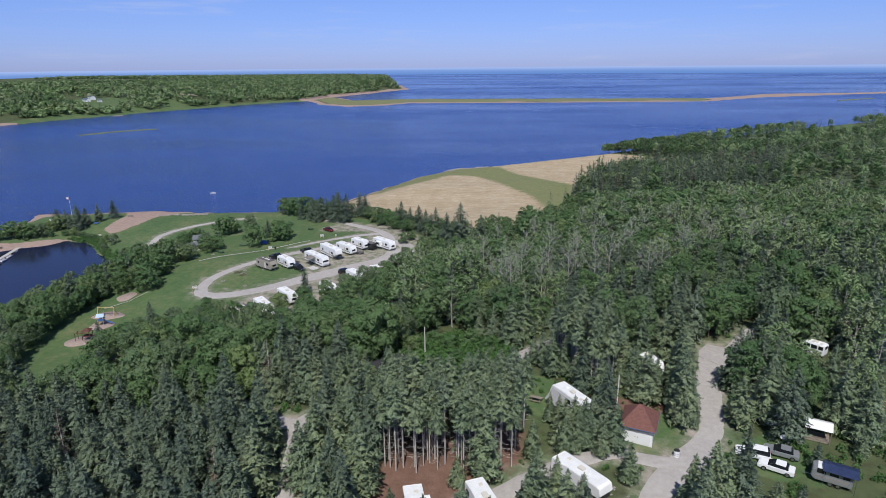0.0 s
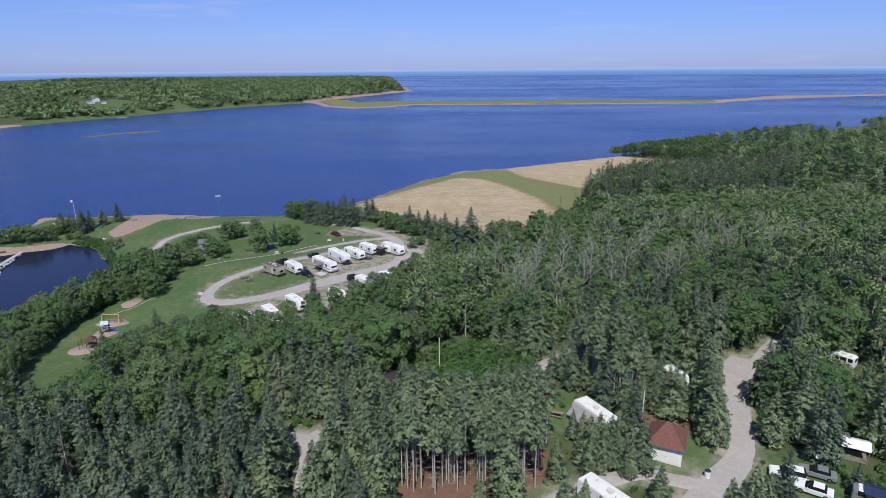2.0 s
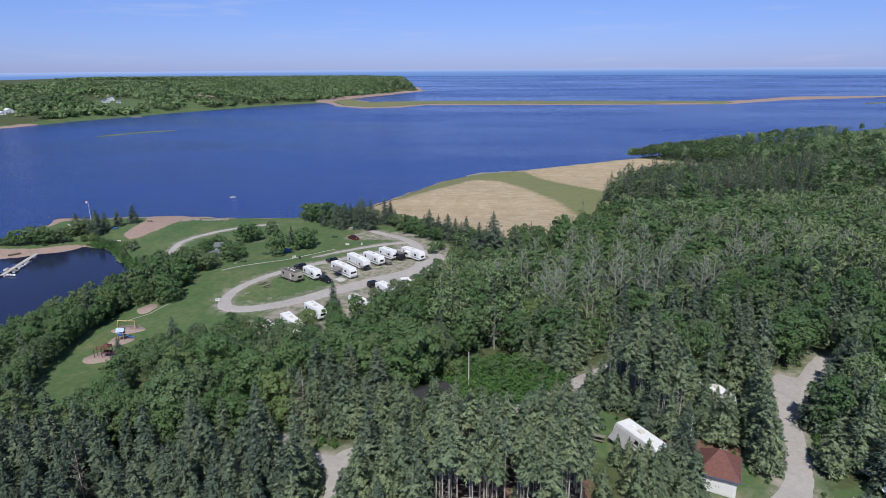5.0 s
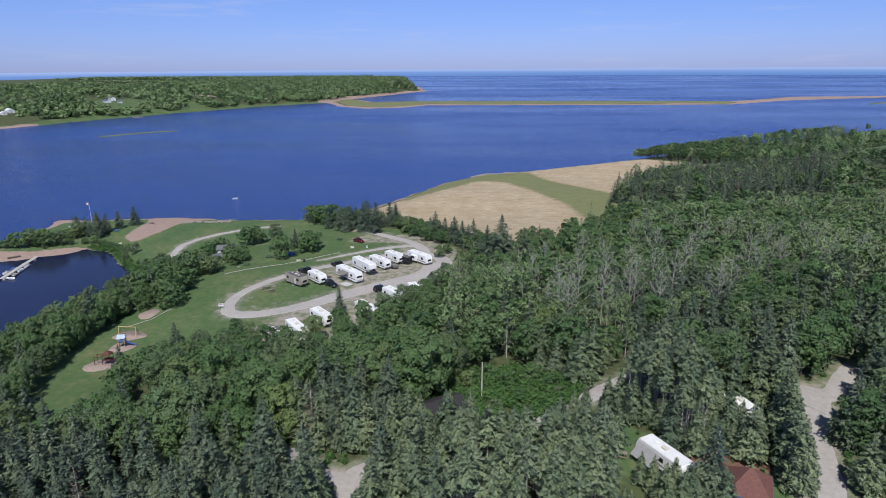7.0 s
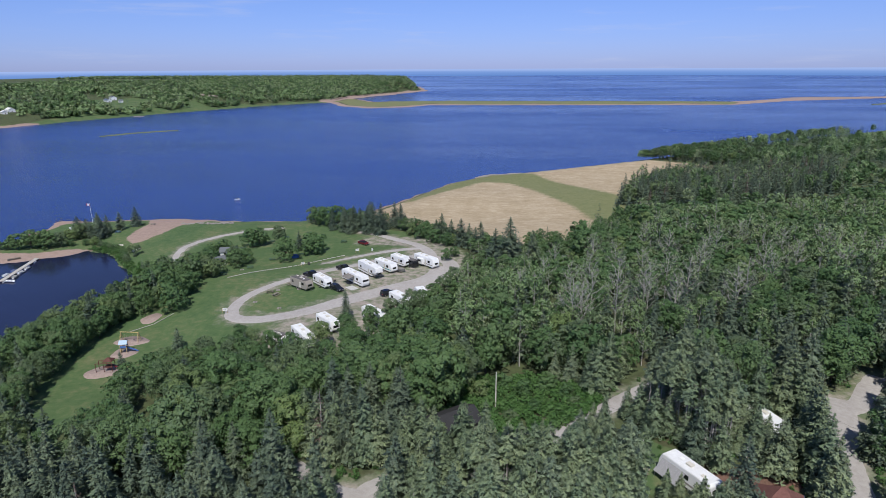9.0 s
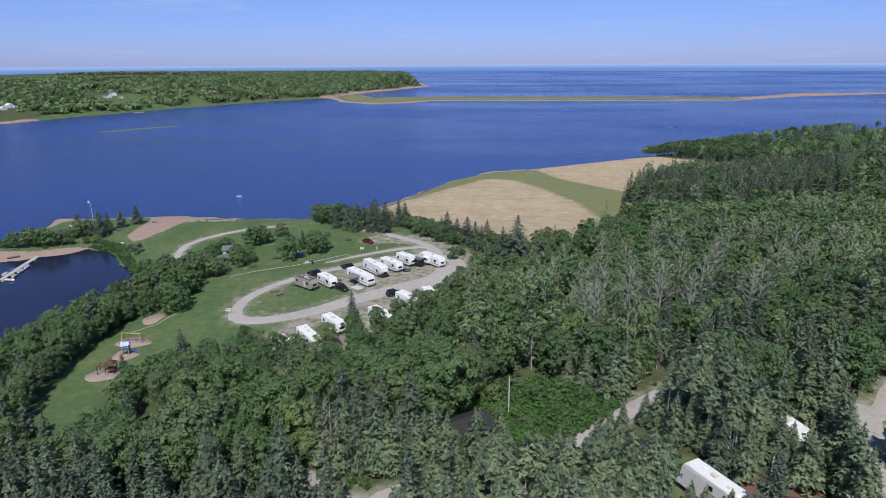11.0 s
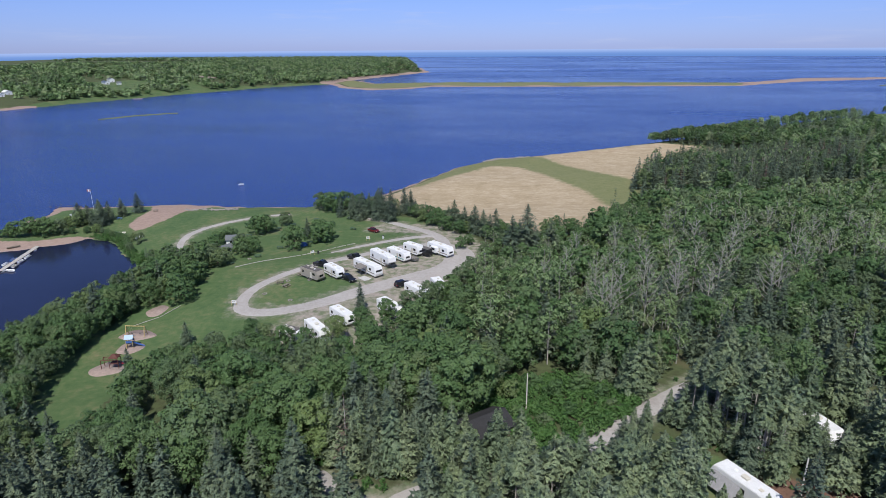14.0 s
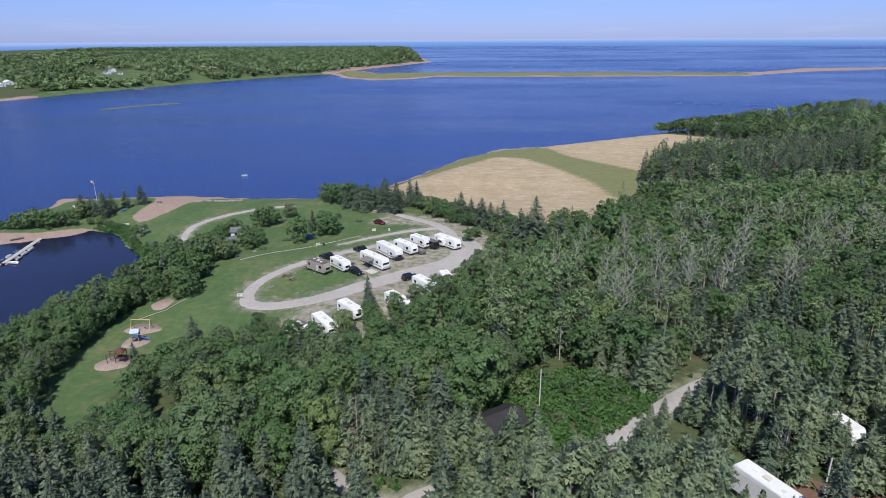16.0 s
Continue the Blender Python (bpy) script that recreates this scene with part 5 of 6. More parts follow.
def tent(x, y, turn, mat, label):
    root = thing("tent", x, y, turn, label, "tent")
    bm = bmesh.new()
    bmesh.ops.create_uvsphere(bm, u_segments=14, v_segments=8, radius=1.0)
    bmesh.ops.delete(bm, geom=[v for v in bm.verts if v.co.z < -0.05], context="VERTS")
    for v in bm.verts:
        v.co = Vector((v.co.x * 1.5, v.co.y * 1.2, v.co.z * 1.25))
    part("fly", bm, mat, root)
    part("door_flap", box(0.03, 0.8, 0.8, (1.32, 0, 0.05), 0.01, 1, ry=-24), NAVY, root)
    for s in (1, -1):
        part("pole", rod((-1.3, s * 0.9, 0), (0.0, 0.0, 1.28), 0.02, 6), STEEL, root)


tent(-81.6, 213.3, 20, BLUE, "blue dome tent pitched under a tree on the lawn")
cabin(-108.6, 219.0, 18, 5.6, 4.2, 2.3, 1.1, "small white cabin with a grey roof among bushes")
cabin(-105.6, 205.2, 60, 3.6, 3.4, 2.2, 1.0, "small white shed with a grey roof among bushes", name="shed", category="shed", windows=1)


# ---- playground ----
def ground_pad(pts, label):
    V = [(x, y, ground_z(x, y) + 0.06) for x, y in pts]
    cx, cy = sum(p[0] for p in V) / len(V), sum(p[1] for p in V) / len(V)
    V.append((cx, cy, ground_z(cx, cy) + 0.09))
    n = len(pts)
    low = [(cx + (x - cx) * 1.05, cy + (y - cy) * 1.05, z - 0.2) for x, y, z in V[:n]]
    F = [(k, (k + 1) % n, n) for k in range(n)]
    F += [(n + 1 + k, n + 1 + (k + 1) % n, (k + 1) % n) for k in range(n)] + [(n + 1 + k, (k + 1) % n, k) for k in range(n)]
    tagged(new("gravel_pad", mesh_np("gravel_pad", np.array(V + low), np.array(F), [SOIL])), label, "ground", kind="structure")


def ring_of(x, y, rx, ry, n=22, seed=0.0):
    return [(x + rx * (1 + 0.12 * math.sin(3 * a + seed)) * math.cos(a), y + ry * (1 + 0.12 * math.sin(2 * a + seed * 2)) * math.sin(a)) for a in [2 * math.pi * k / n for k in range(n)]]


ground_pad(ring_of(-97.0, 137.5, 2.9, 3.2, seed=1), "pinkish gravel pad under a play tower")
ground_pad(ring_of(-99.3, 144.0, 4.4, 2.6, seed=2), "pinkish gravel pad under the swings")
ground_pad(ring_of(-96.2, 128.3, 3.4, 3.2, seed=3), "pinkish gravel pad under a timber play frame")
ground_pad(ring_of(-102.2, 157.6, 2.7, 3.0, seed=5), "bare pinkish gravel patch beside the bushes")

root = thing("swing_set", -99.4, 143.9, 2, "yellow timber swing set with a tall beam frame", "swing", "", ground_z(-99.4, 143.9))
part("beam", rod((-2.4, 0, 2.5), (2.4, 0, 2.5), 0.10, 8), PALEWOOD, root)
for e in (1, -1):
    for s in (1, -1):
        part("post", rod((2.25 * e, 0, 2.5), (2.35 * e, 0.85 * s, -0.2), 0.09, 8), PALEWOOD, root)
    part("crossbar", rod((2.3 * e, -0.55, 0.85), (2.3 * e, 0.55, 0.85), 0.06, 8), PALEWOOD, root)
for px in (-1.1, 0.9):
    seat = part("seat", box(0.5, 0.2, 0.05, (px, 0, 0.5), 0.01, 1), BLACKPLASTIC, root)
    for s in (1, -1):
        part("chain", rod((px + 0.22 * s, 0, 0.55), (px + 0.22 * s, 0, 2.42), 0.012, 5), STEEL, seat)

root = thing("play_tower", -97.0, 137.9, 15, "timber play tower with a pale blue roof and a slide", "play tower")
for sx in (1, -1):
    for sy in (1, -1):
        part("post", rod((0.7 * sx, 0.7 * sy, -0.2), (0.7 * sx, 0.7 * sy, 2.6), 0.06, 8), PALEWOOD, root)
part("platform", box(1.5, 1.5, 0.08, (0, 0, 1.2), 0.01, 1), OLDWOOD, root)
for s in (1, -1):
    part("rail", box(1.4, 0.05, 0.5, (0, 0.72 * s, 1.45), 0.01, 1), BLUE, root)
rf = gable_roof(1.6, 1.6, 0.6, 0.15, 0.05)
bmesh.ops.translate(rf, vec=(0, 0, 2.55), verts=rf.verts)
part("roof", rf, worn("pale_blue_panel", (0.42, 0.55, 0.68), 0.4, vary=0.15), root)
part("slide", box(2.6, 0.5, 0.06, (1.85, 0, 0.75), 0.02, 1, ry=27), BLUE, root)
part("ladder", box(0.08, 0.6, 1.4, (-0.85, 0, 0.0), 0.01, 1, ry=8), PALEWOOD, root)

root = thing("climbing_frame", -95.6, 129.0, 12, "dark red timber climbing frame with a small roofed tower", "climbing frame")
for sx in (-1.9, -0.2, 1.6):
    for sy in (1, -1):
        part("post", rod((sx, 0.8 * sy, -0.2), (sx, 0.8 * sy, 2.1), 0.07, 8), REDWOOD, root)
for sy in (1, -1):
    part("beam", rod((-2.0, 0.8 * sy, 2.1), (1.7, 0.8 * sy, 2.1), 0.08, 8), REDWOOD, root)
for px in (-1.6, -1.1, -0.6):
    part("rung", rod((px, -0.8, 2.1), (px, 0.8, 2.1), 0.04, 6), REDWOOD, root)
part("platform", box(1.8, 1.6, 0.08, (0.7, 0, 1.1), 0.01, 1), REDWOOD, root)
rf = hip_roof(1.7, 1.6, 0.7, 0.15, 0.1)
bmesh.ops.translate(rf, vec=(0.7, 0, 2.55), verts=rf.verts)
part("roof", rf, REDWOOD, root)
for sx in (0.0, 1.4):
    for sy in (1, -1):
        part("roof_post", rod((sx, 0.75 * sy, 2.0), (sx, 0.75 * sy, 2.56), 0.05, 6), REDWOOD, root)
part("slide", box(2.4, 0.5, 0.06, (2.4, 0.2, 0.55), 0.02, 1, ry=28), LAMPRED, root)

for a, b in (((-103.5, 149.0), (-99.2, 153.8)), ((-99.2, 153.8), (-96.5, 159.5))):
    root = thing("boundary_pole", a[0], a[1], math.degrees(math.atan2(b[1] - a[1], b[0] - a[0])), "long pale pole laid on the grass near the swings", "pole", "poles on the grass")
    part("pole_piece", rod((0, 0, 0.12), (math.dist(a, b) - 0.2, 0, ground_z(*b) - ground_z(*a) + 0.12), 0.09, 8), DEADWOOD, root)

# ---- the point: flagpole, beach, dock, boats ----
root = thing("flagpole", -198.4, 269.8, -20, "white flagpole with a red and white flag on the point", "flagpole")
part("pole", rod((0, 0, -0.4), (0, 0, 9.5), 0.09, 10, None, 0.05), WHITE, root)
part("finial", rod((0, 0, 9.5), (0, 0, 9.65), 0.1, 8), STEEL, root)
flag = part("flag", box(1.1, 0.03, 1.1, (-1.15, 0, 8.2)), WHITE, root)
for px in (-2.0, -0.32):
    part("stripe", box(0.6, 0.032, 1.1, (px, 0, 8.2)), LAMPRED, flag)


def dinghy(x, y, turn, mat, label, L=3.4, z=0.05, name="rowing_boat"):
    root = thing(name, x, y, turn, label, "boat", "small boats", z)
    bm = bmesh.new()
    rings = []
    for k in range(7):
        f = k / 6
        w = 0.68 * (math.sin(math.pi * (0.18 + 0.82 * (1 - f))) ** 0.7 if f > 0.3 else 0.86 + 0.45 * f)
        w = max(w, 0.03)
        x_ = -L / 2 + L * f
        h = 0.48 + 0.18 * f * f
        rings.append([bm.verts.new((x_, s * w * c, zz)) for s, c, zz in ((-1, 1, h), (-1, 0.75, 0.12), (1, 0.75, 0.12), (1, 1, h), (1, 0.88, h), (1, 0.62, 0.2), (-1, 0.62, 0.2), (-1, 0.88, h))])
    for a, b in zip(rings, rings[1:]):
        for k in range(8):
            bm.faces.new((a[k], b[k], b[(k + 1) % 8], a[(k + 1) % 8]))
    bm.faces.new(rings[0])
    bm.faces.new(rings[-1][::-1])
    bmesh.ops.recalc_face_normals(bm, faces=bm.faces[:])
    part("hull", bm, mat, root)
    for px in (-0.7, 0.4):
        part("thwart", box(0.26, 1.0, 0.04, (px, 0, 0.38), 0.008, 1), OLDWOOD, root)
    return root


root = thing("motor_boat", -156.0, 330.8, 15, "small white motor boat moored on the bay", "boat", "", -0.15)
root.scale = (0.72, 0.72, 0.72)
bm = bmesh.new()
rings = []
for f, w, h in ((0, 0.95, 0.85), (0.3, 1.1, 0.85), (0.6, 1.05, 0.92), (0.85, 0.6, 1.05), (1.0, 0.04, 1.15)):
    rings.append([bm.verts.new((-2.1 + 4.2 * f, s * w * 0.85 * c, zz)) for s, c, zz in ((-1, 1, h), (-1, 0.7, 0.1), (1, 0.7, 0.1), (1, 1, h))])
for a, b in zip(rings, rings[1:]):
    for k in range(4):
        bm.faces.new((a[k], b[k], b[(k + 1) % 4], a[(k + 1) % 4]))
bm.faces.new(rings[0])
bm.faces.new(rings[-1][::-1])
bmesh.ops.recalc_face_normals(bm, faces=bm.faces[:])
part("hull", bm, WHITE, root)
wh = part("wheelhouse", box(1.2, 1.2, 0.6, (0.2, 0, 0.85), 0.08, 2, taper=0.85), WHITE, root)
for s in (1, -1):
    pane(wh, 0.2, s * 0.56, 1.15, 0.7, 0.22, s)
part("outboard_motor", box(0.35, 0.4, 0.8, (-2.2, 0, 0.5), 0.08, 2), BLACKPLASTIC, root)
ax, ay, bx, by = -185.8, 219.2, -178.6, 193.0
L = math.hypot(bx - ax, by - ay)
root = thing("dock", ax, ay, math.degrees(math.atan2(by - ay, bx - ax)), "narrow floating wooden dock with white floats in the cove", "dock", "", 0.0)
for k in range(int(L / 0.6)):
    part("plank", box(0.52, 1.7, 0.06, (0.3 + 0.6 * k, 0, 0.5), 0.008, 1), DEADWOOD, root)
for s in (1, -1):
    part("stringer", box(L, 0.12, 0.2, (L / 2, 0.7 * s, 0.29), 0.01, 1), OLDWOOD, root)
    for k in range(5):
        part("float", rod((3 + k * 5.5, 0.9 * s - 0.2, 0.1), (5.0 + k * 5.5, 0.9 * s - 0.2, 0.1), 0.28, 10), WHITE, root)
ux, uy = (bx - ax) / L, (by - ay) / L
for f, off, a, mat, words in ((0.45, 1.9, 0, WHITE, "white rowing boat tied to the dock"), (0.52, -1.9, 4, BLUE, "blue rowing boat tied to the dock"), (0.62, 2.0, -6, WHITE, "white pedal boat tied to the dock"),
                              (0.70, -2.0, 0, WHITE, "white skiff tied to the dock"), (0.80, 2.2, 5, CREAM, "cream rowing boat tied to the dock"), (0.86, -2.2, -4, BLUE, "blue kayak tied to the dock"),
                              (0.97, 2.6, 70, WHITE, "white rowing boat at the end of the dock"), (0.98, -2.4, 100, CARRED, "dark red kayak at the end of the dock")):
    dinghy(ax + ux * L * f - uy * off, ay + uy * L * f + ux * off, math.degrees(math.atan2(uy, ux)) + a, mat, words, 3.6)
dinghy(-193.2, 216.5, 40, OLDWOOD, "grey wooden skiff pulled up on the red sand", 4.2, ground_z(-193.2, 216.5) + 0.0, "skiff")
root = thing("marker_barrel", -199.9, 256.9, 0, "white barrel standing on the grass of the point", "barrel")
part("barrel", rod((0, 0, 0), (0, 0, 1.0), 0.45, 14), WHITE, root)
part("lid", rod((0, 0, 1.0), (0, 0, 1.06), 0.47, 14), WHITE, root)
dinghy(-164.0, 236.1, 10, CREAM, "cream rowing boat lying on the lawn", 4.0, ground_z(-164, 236.1), "skiff")
dinghy(-151.9, 229.7, 60, WHITE, "white rowing boat lying on the lawn", 3.2, ground_z(-151.9, 229.7), "skiff")
picnic_table(-174.5, 252.5, 0, "blue painted picnic table on the lawn near the beach", BLUE)
picnic_table(-166.5, 266.0, 20, "weathered picnic table at the top of the beach")


def rocks(name, line, count, size, label, mat=ROCK, seed=3, spread=1.2):
    rng = np.random.default_rng(seed)
    base = bmesh.new()
    bmesh.ops.create_icosphere(base, subdivisions=1, radius=1.0)
    bv = np.array([v.co[:] for v in base.verts])
    bf = np.array([[v.index for v in f.verts] for f in base.faces])
    base.free()
    VV, FF = [], []
    P = np.array(line, float)
    for k in range(count):
        t = rng.uniform(0, len(P) - 1)
        i = min(int(t), len(P) - 2)
        c = P[i] + (P[i + 1] - P[i]) * (t - i) + rng.normal(0, spread, 2)
        s = size * rng.uniform(0.5, 1.3, 3) * np.array([1.2, 1.0, 0.7])
        V = rot(bv * s * rng.uniform(0.8, 1.2, (len(bv), 1)), rng.uniform(0, 6.28)) + np.array([c[0], c[1], max(ground_z(c[0], c[1]), -0.1) + size * 0.15])
        FF.append(bf + len(bv) * k)
        VV.append(V)
    tagged(new(name, mesh_np(name, np.concatenate(VV), np.concatenate(FF), [mat], smooth=False)), label, "rocks", kind="stuff")


rocks("rocks", [(-153, 269), (-143, 271), (-133, 272)], 90, 0.6, "row of pale rocks along the beach edge")
rocks("rocks", [(-28, 411), (-18, 417), (-8, 421), (0, 424)], 110, 0.9, "pale rocks piled on the shore of the field", seed=5)
rocks("rocks", [(-225, 277), (-214, 279), (-206, 277)], 34, 0.4, "dark rocks at the tip of the point", DARKROCK, seed=6, spread=2.4)
rocks("rocks", [(23, 62), (21, 66), (20, 70)], 40, 0.22, "small stones beside the camp road", seed=8, spread=0.8)


# ---- the near campsites ----
HX, HY = 27.4, 82.8
root = thing("hut", HX, HY, -20, "white camp hut with a red-brown hipped roof beside the gravel road", "hut")
w = part("wall", box(4.6, 5.4, 2.9, (0, 0, -0.4)), WHITE, root)
rf = hip_roof(4.6, 5.4, 2.5, 0.4, 0.10, 0.16)
bmesh.ops.rotate(rf, cent=(0, 0, 0), matrix=Matrix.Rotation(0, 3, "Z"), verts=rf.verts)
bmesh.ops.translate(rf, vec=(0, 0, 2.62), verts=rf.verts)
part("roof", rf, BRICKRED, root)
part("fascia", box(5.45, 0.05, 0.16, (0, -3.13, 2.46)), worn("blue_grey_trim", (0.10, 0.13, 0.22), 0.6), root)
part("fascia", box(0.05, 6.2, 0.16, (2.73, 0, 2.46)), worn("blue_grey_trim_side", (0.10, 0.13, 0.22), 0.6), root)
for k in (-1, 1):
    d = part("door", box(1.9, 0.05, 2.15, (k * 0.98, -2.72, 0.0), 0.012, 1), CARWHITE, root, "wide white door")
    part("handle", box(0.05, 0.06, 0.14, (k * 0.18, -2.77, 1.0), 0.01, 1), BLACKPLASTIC, d)
pane(w, 2.31, 0.5, 1.2, 0.9, 0.8, "e+")
pane(w, -2.31, 0.5, 1.2, 0.9, 0.8, "e-")

camper(15.6, 91.8, 20.2, 84.7, "long white travel trailer with a striped side awning under spruces", Hh=3.1, L=8.6)
root = thing("striped_canopy", 16.0, 88.9, -57, "grey striped canopy sloping from the trailer's side", "canopy")
for k in range(9):
    part("strip", box(0.43, 2.3, 0.03, (-1.8 + 0.45 * k, -0.75, 1.75), 0.004, 1, rx=42), STRIPEGREY, root)
for px in (-1.8, 0, 1.8):
    part("post", rod((px, -1.55, -0.1), (px, -1.55, 1.05), 0.04, 6), STEEL, root)
picnic_table(12.2, 90.3, -20, "weathered picnic table on the grass beside a trailer")
camper(34.4, 100.2, 32.0, 106.3, "white caravan hidden among spruces", Hh=3.1)
camper(19.3, 66.2, 14.3, 72.0, "white fifth-wheel caravan with a dark hatch beside the camp road", kind="fifth", name="fifth_wheel_caravan", Hh=3.2, L=8.6)
camper(-3.4, 58.0, -5.4, 65.4, "white travel trailer below the spruces", Hh=3.2, L=8.0, slide=1)
camper(5.6, 60.0, 2.6, 66.6, "white travel trailer with a round end below the spruces", Hh=3.2, L=7.5)
camper(66.2, 113.8, 68.6, 111.4, "small white caravan at the edge of the woods", Hh=2.6, L=4.0, W=2.2)
car(42.6, 78.3, 160, "white sport utility vehicle parked on the grass", CARWHITE)
car(46.8, 78.8, 155, "silver car parked beside a white one", CARSILVER, "sedan")
car(44.6, 75.2, 150, "white car half hidden by a tree", CARWHITE, "sedan")


def shelter(x, y, turn, sx, sy, h, roofmat, label, name="shelter"):
    root = thing(name, x, y, turn, label, "shelter")
    for a in (1, -1):
        for b in (1, -1):
            part("post", rod((a * sx / 2, b * sy / 2, -0.3), (a * sx / 2, b * sy / 2, h), 0.06, 8), OLDWOOD, root)
    rf = gable_roof(sx, sy, 0.55, 0.2, 0.06)
    bmesh.ops.translate(rf, vec=(0, 0, h), verts=rf.verts)
    part("roof", rf, roofmat, root)
    for b in (1, -1):
        part("rail", box(sx, 0.05, 0.12, (0, b * sy / 2, 0.8), 0.01, 1), OLDWOOD, root)
    part("floor", box(sx, sy, 0.12, (0, 0, 0.05), 0.01, 1), OLDWOOD, root)
    return root


shelter(54.2, 83.8, -25, 3.2, 2.8, 2.3, WHITE, "wooden shelter with a white roof beside a caravan")
camper(50.0, 84.5, 46.5, 90.5, "white caravan showing between branches", Hh=2.9, L=6.5)
camper(49.2, 73.9, 52.4, 72.2, "old caravan under a navy tarpaulin", Hh=2.3, L=4.8, W=2.1, body=CARSILVER)
root = thing("tarpaulin", 51.6, 72.6, -28, "navy tarpaulin slung over a caravan", "tarpaulin")
rf = gable_roof(3.6, 2.4, 0.35, 0.25, 0.04)
bmesh.ops.translate(rf, vec=(0, 0, 2.5), verts=rf.verts)
part("sheet", rf, NAVY, root)
for sx in (1.8, -1.8):
    for sy in (1.3, -1.3):
        part("pole", rod((sx, sy, -0.1), (sx, sy, 2.4), 0.03, 6), STEEL, root)
root = thing("satellite_dish", 48.0, 81.2, 200, "white satellite dish on a short post", "dish")
bm = bmesh.new()
bmesh.ops.create_cone(bm, cap_ends=False, segments=18, radius1=0.05, radius2=0.42, depth=0.16)
bmesh.ops.transform(bm, matrix=Matrix.Translation((0, 0, 1.5)) @ Euler((0, radians(55), 0)).to_matrix().to_4x4(), verts=bm.verts)
part("bowl", bm, WHITE, root)
part("mast", rod((0, 0, -0.1), (0, 0, 1.5), 0.03, 8), STEEL, root)

# the dark-roofed lodge in the trees
LX, LY = -15.6, 101.2
cabin(LX, LY, 38, 8.2, 5.4, 2.3, 1.3, "low wooden lodge with a black felt roof under maples", OLDWOOD, TARBLACK, "lodge", 3, ground_z(LX, LY) - 0.3, "lodge")
root = thing("blue_box", -0.6, 101.4, 20, "small turquoise plastic tub among the bushes", "tub")
part("tub", box(0.9, 0.6, 0.4, (0, 0, 0), 0.06, 2, taper=1.15), TEAL, root)
part("rim", box(1.08, 0.74, 0.05, (0, 0, 0.38), 0.02, 1), TEAL, root)


POLEWOOD = worn("silvered_pole_wood", (0.66, 0.64, 0.60), 0.8, vary=0.3, scale=3)
for x, y, s, k in ((-17.5, 94.6, 0.72, 0), (-12.8, 94.0, 0.8, 2), (-21.0, 95.6, 0.7, 3)):
    plant("pale", x, y, s, k * 1.0, k, "spruce in front of the dark lodge", "trees of the camp woods")


def utility_pole(x, y, h, label, arm=True, z=None):
    root = thing("utility_pole", x, y, 20, label, "pole", "utility poles", z)
    part("pole", rod((0, 0, -0.6), (0, 0, h), 0.12, 10, None, 0.09), POLEWOOD, root)
    if arm:
        part("crossarm", box(1.2, 0.10, 0.10, (0, 0.12, h - 0.5), 0.01, 1), OLDWOOD, root)
        for s in (-0.5, 0.5):
            part("insulator", rod((s, 0.12, h - 0.4), (s, 0.12, h - 0.22), 0.05, 8), STEEL, root)
    return root


utility_pole(-8.6, 109.0, 6.6, "pale grey wooden utility pole rising from the bushes", False)
# this one stands in for a thin bare trunk near the hut
utility_pole(25.3, 89.3, 6.0, "grey pole standing in for a thin trunk beside the hut", False)
utility_pole(38.6, 96.5, 7.4, "grey wooden utility pole beside the camp road")


def wire(a, b, sag, label="thin black overhead wire between poles"):
    cu = bpy.data.curves.new("overhead_wire", "CURVE")
    cu.dimensions, cu.bevel_depth = "3D", 0.012
    sp = cu.splines.new("POLY")
    sp.points.add(12)
    for k in range(13):
        t = k / 12
        p = Vector(a).lerp(Vector(b), t) - Vector((0, 0, sag * 4 * t * (1 - t)))
        sp.points[k].co = (*p, 1)
    cu.materials.append(BLACKPLASTIC)
    tagged(new("overhead_wire", cu), label, "wire", "overhead wires")


P1, P2, P3 = (-8.6, 109.0, ground_z(-8.6, 109) + 6.5), (25.3, 89.3, ground_z(25.3, 89.3) + 7.4), (38.6, 96.5, ground_z(38.6, 96.5) + 7.1)
wire(P1, P2, 1.0)
wire(P2, P3, 0.5)
wire(P3, (58, 80, ground_z(58, 80) + 6.5), 0.6)

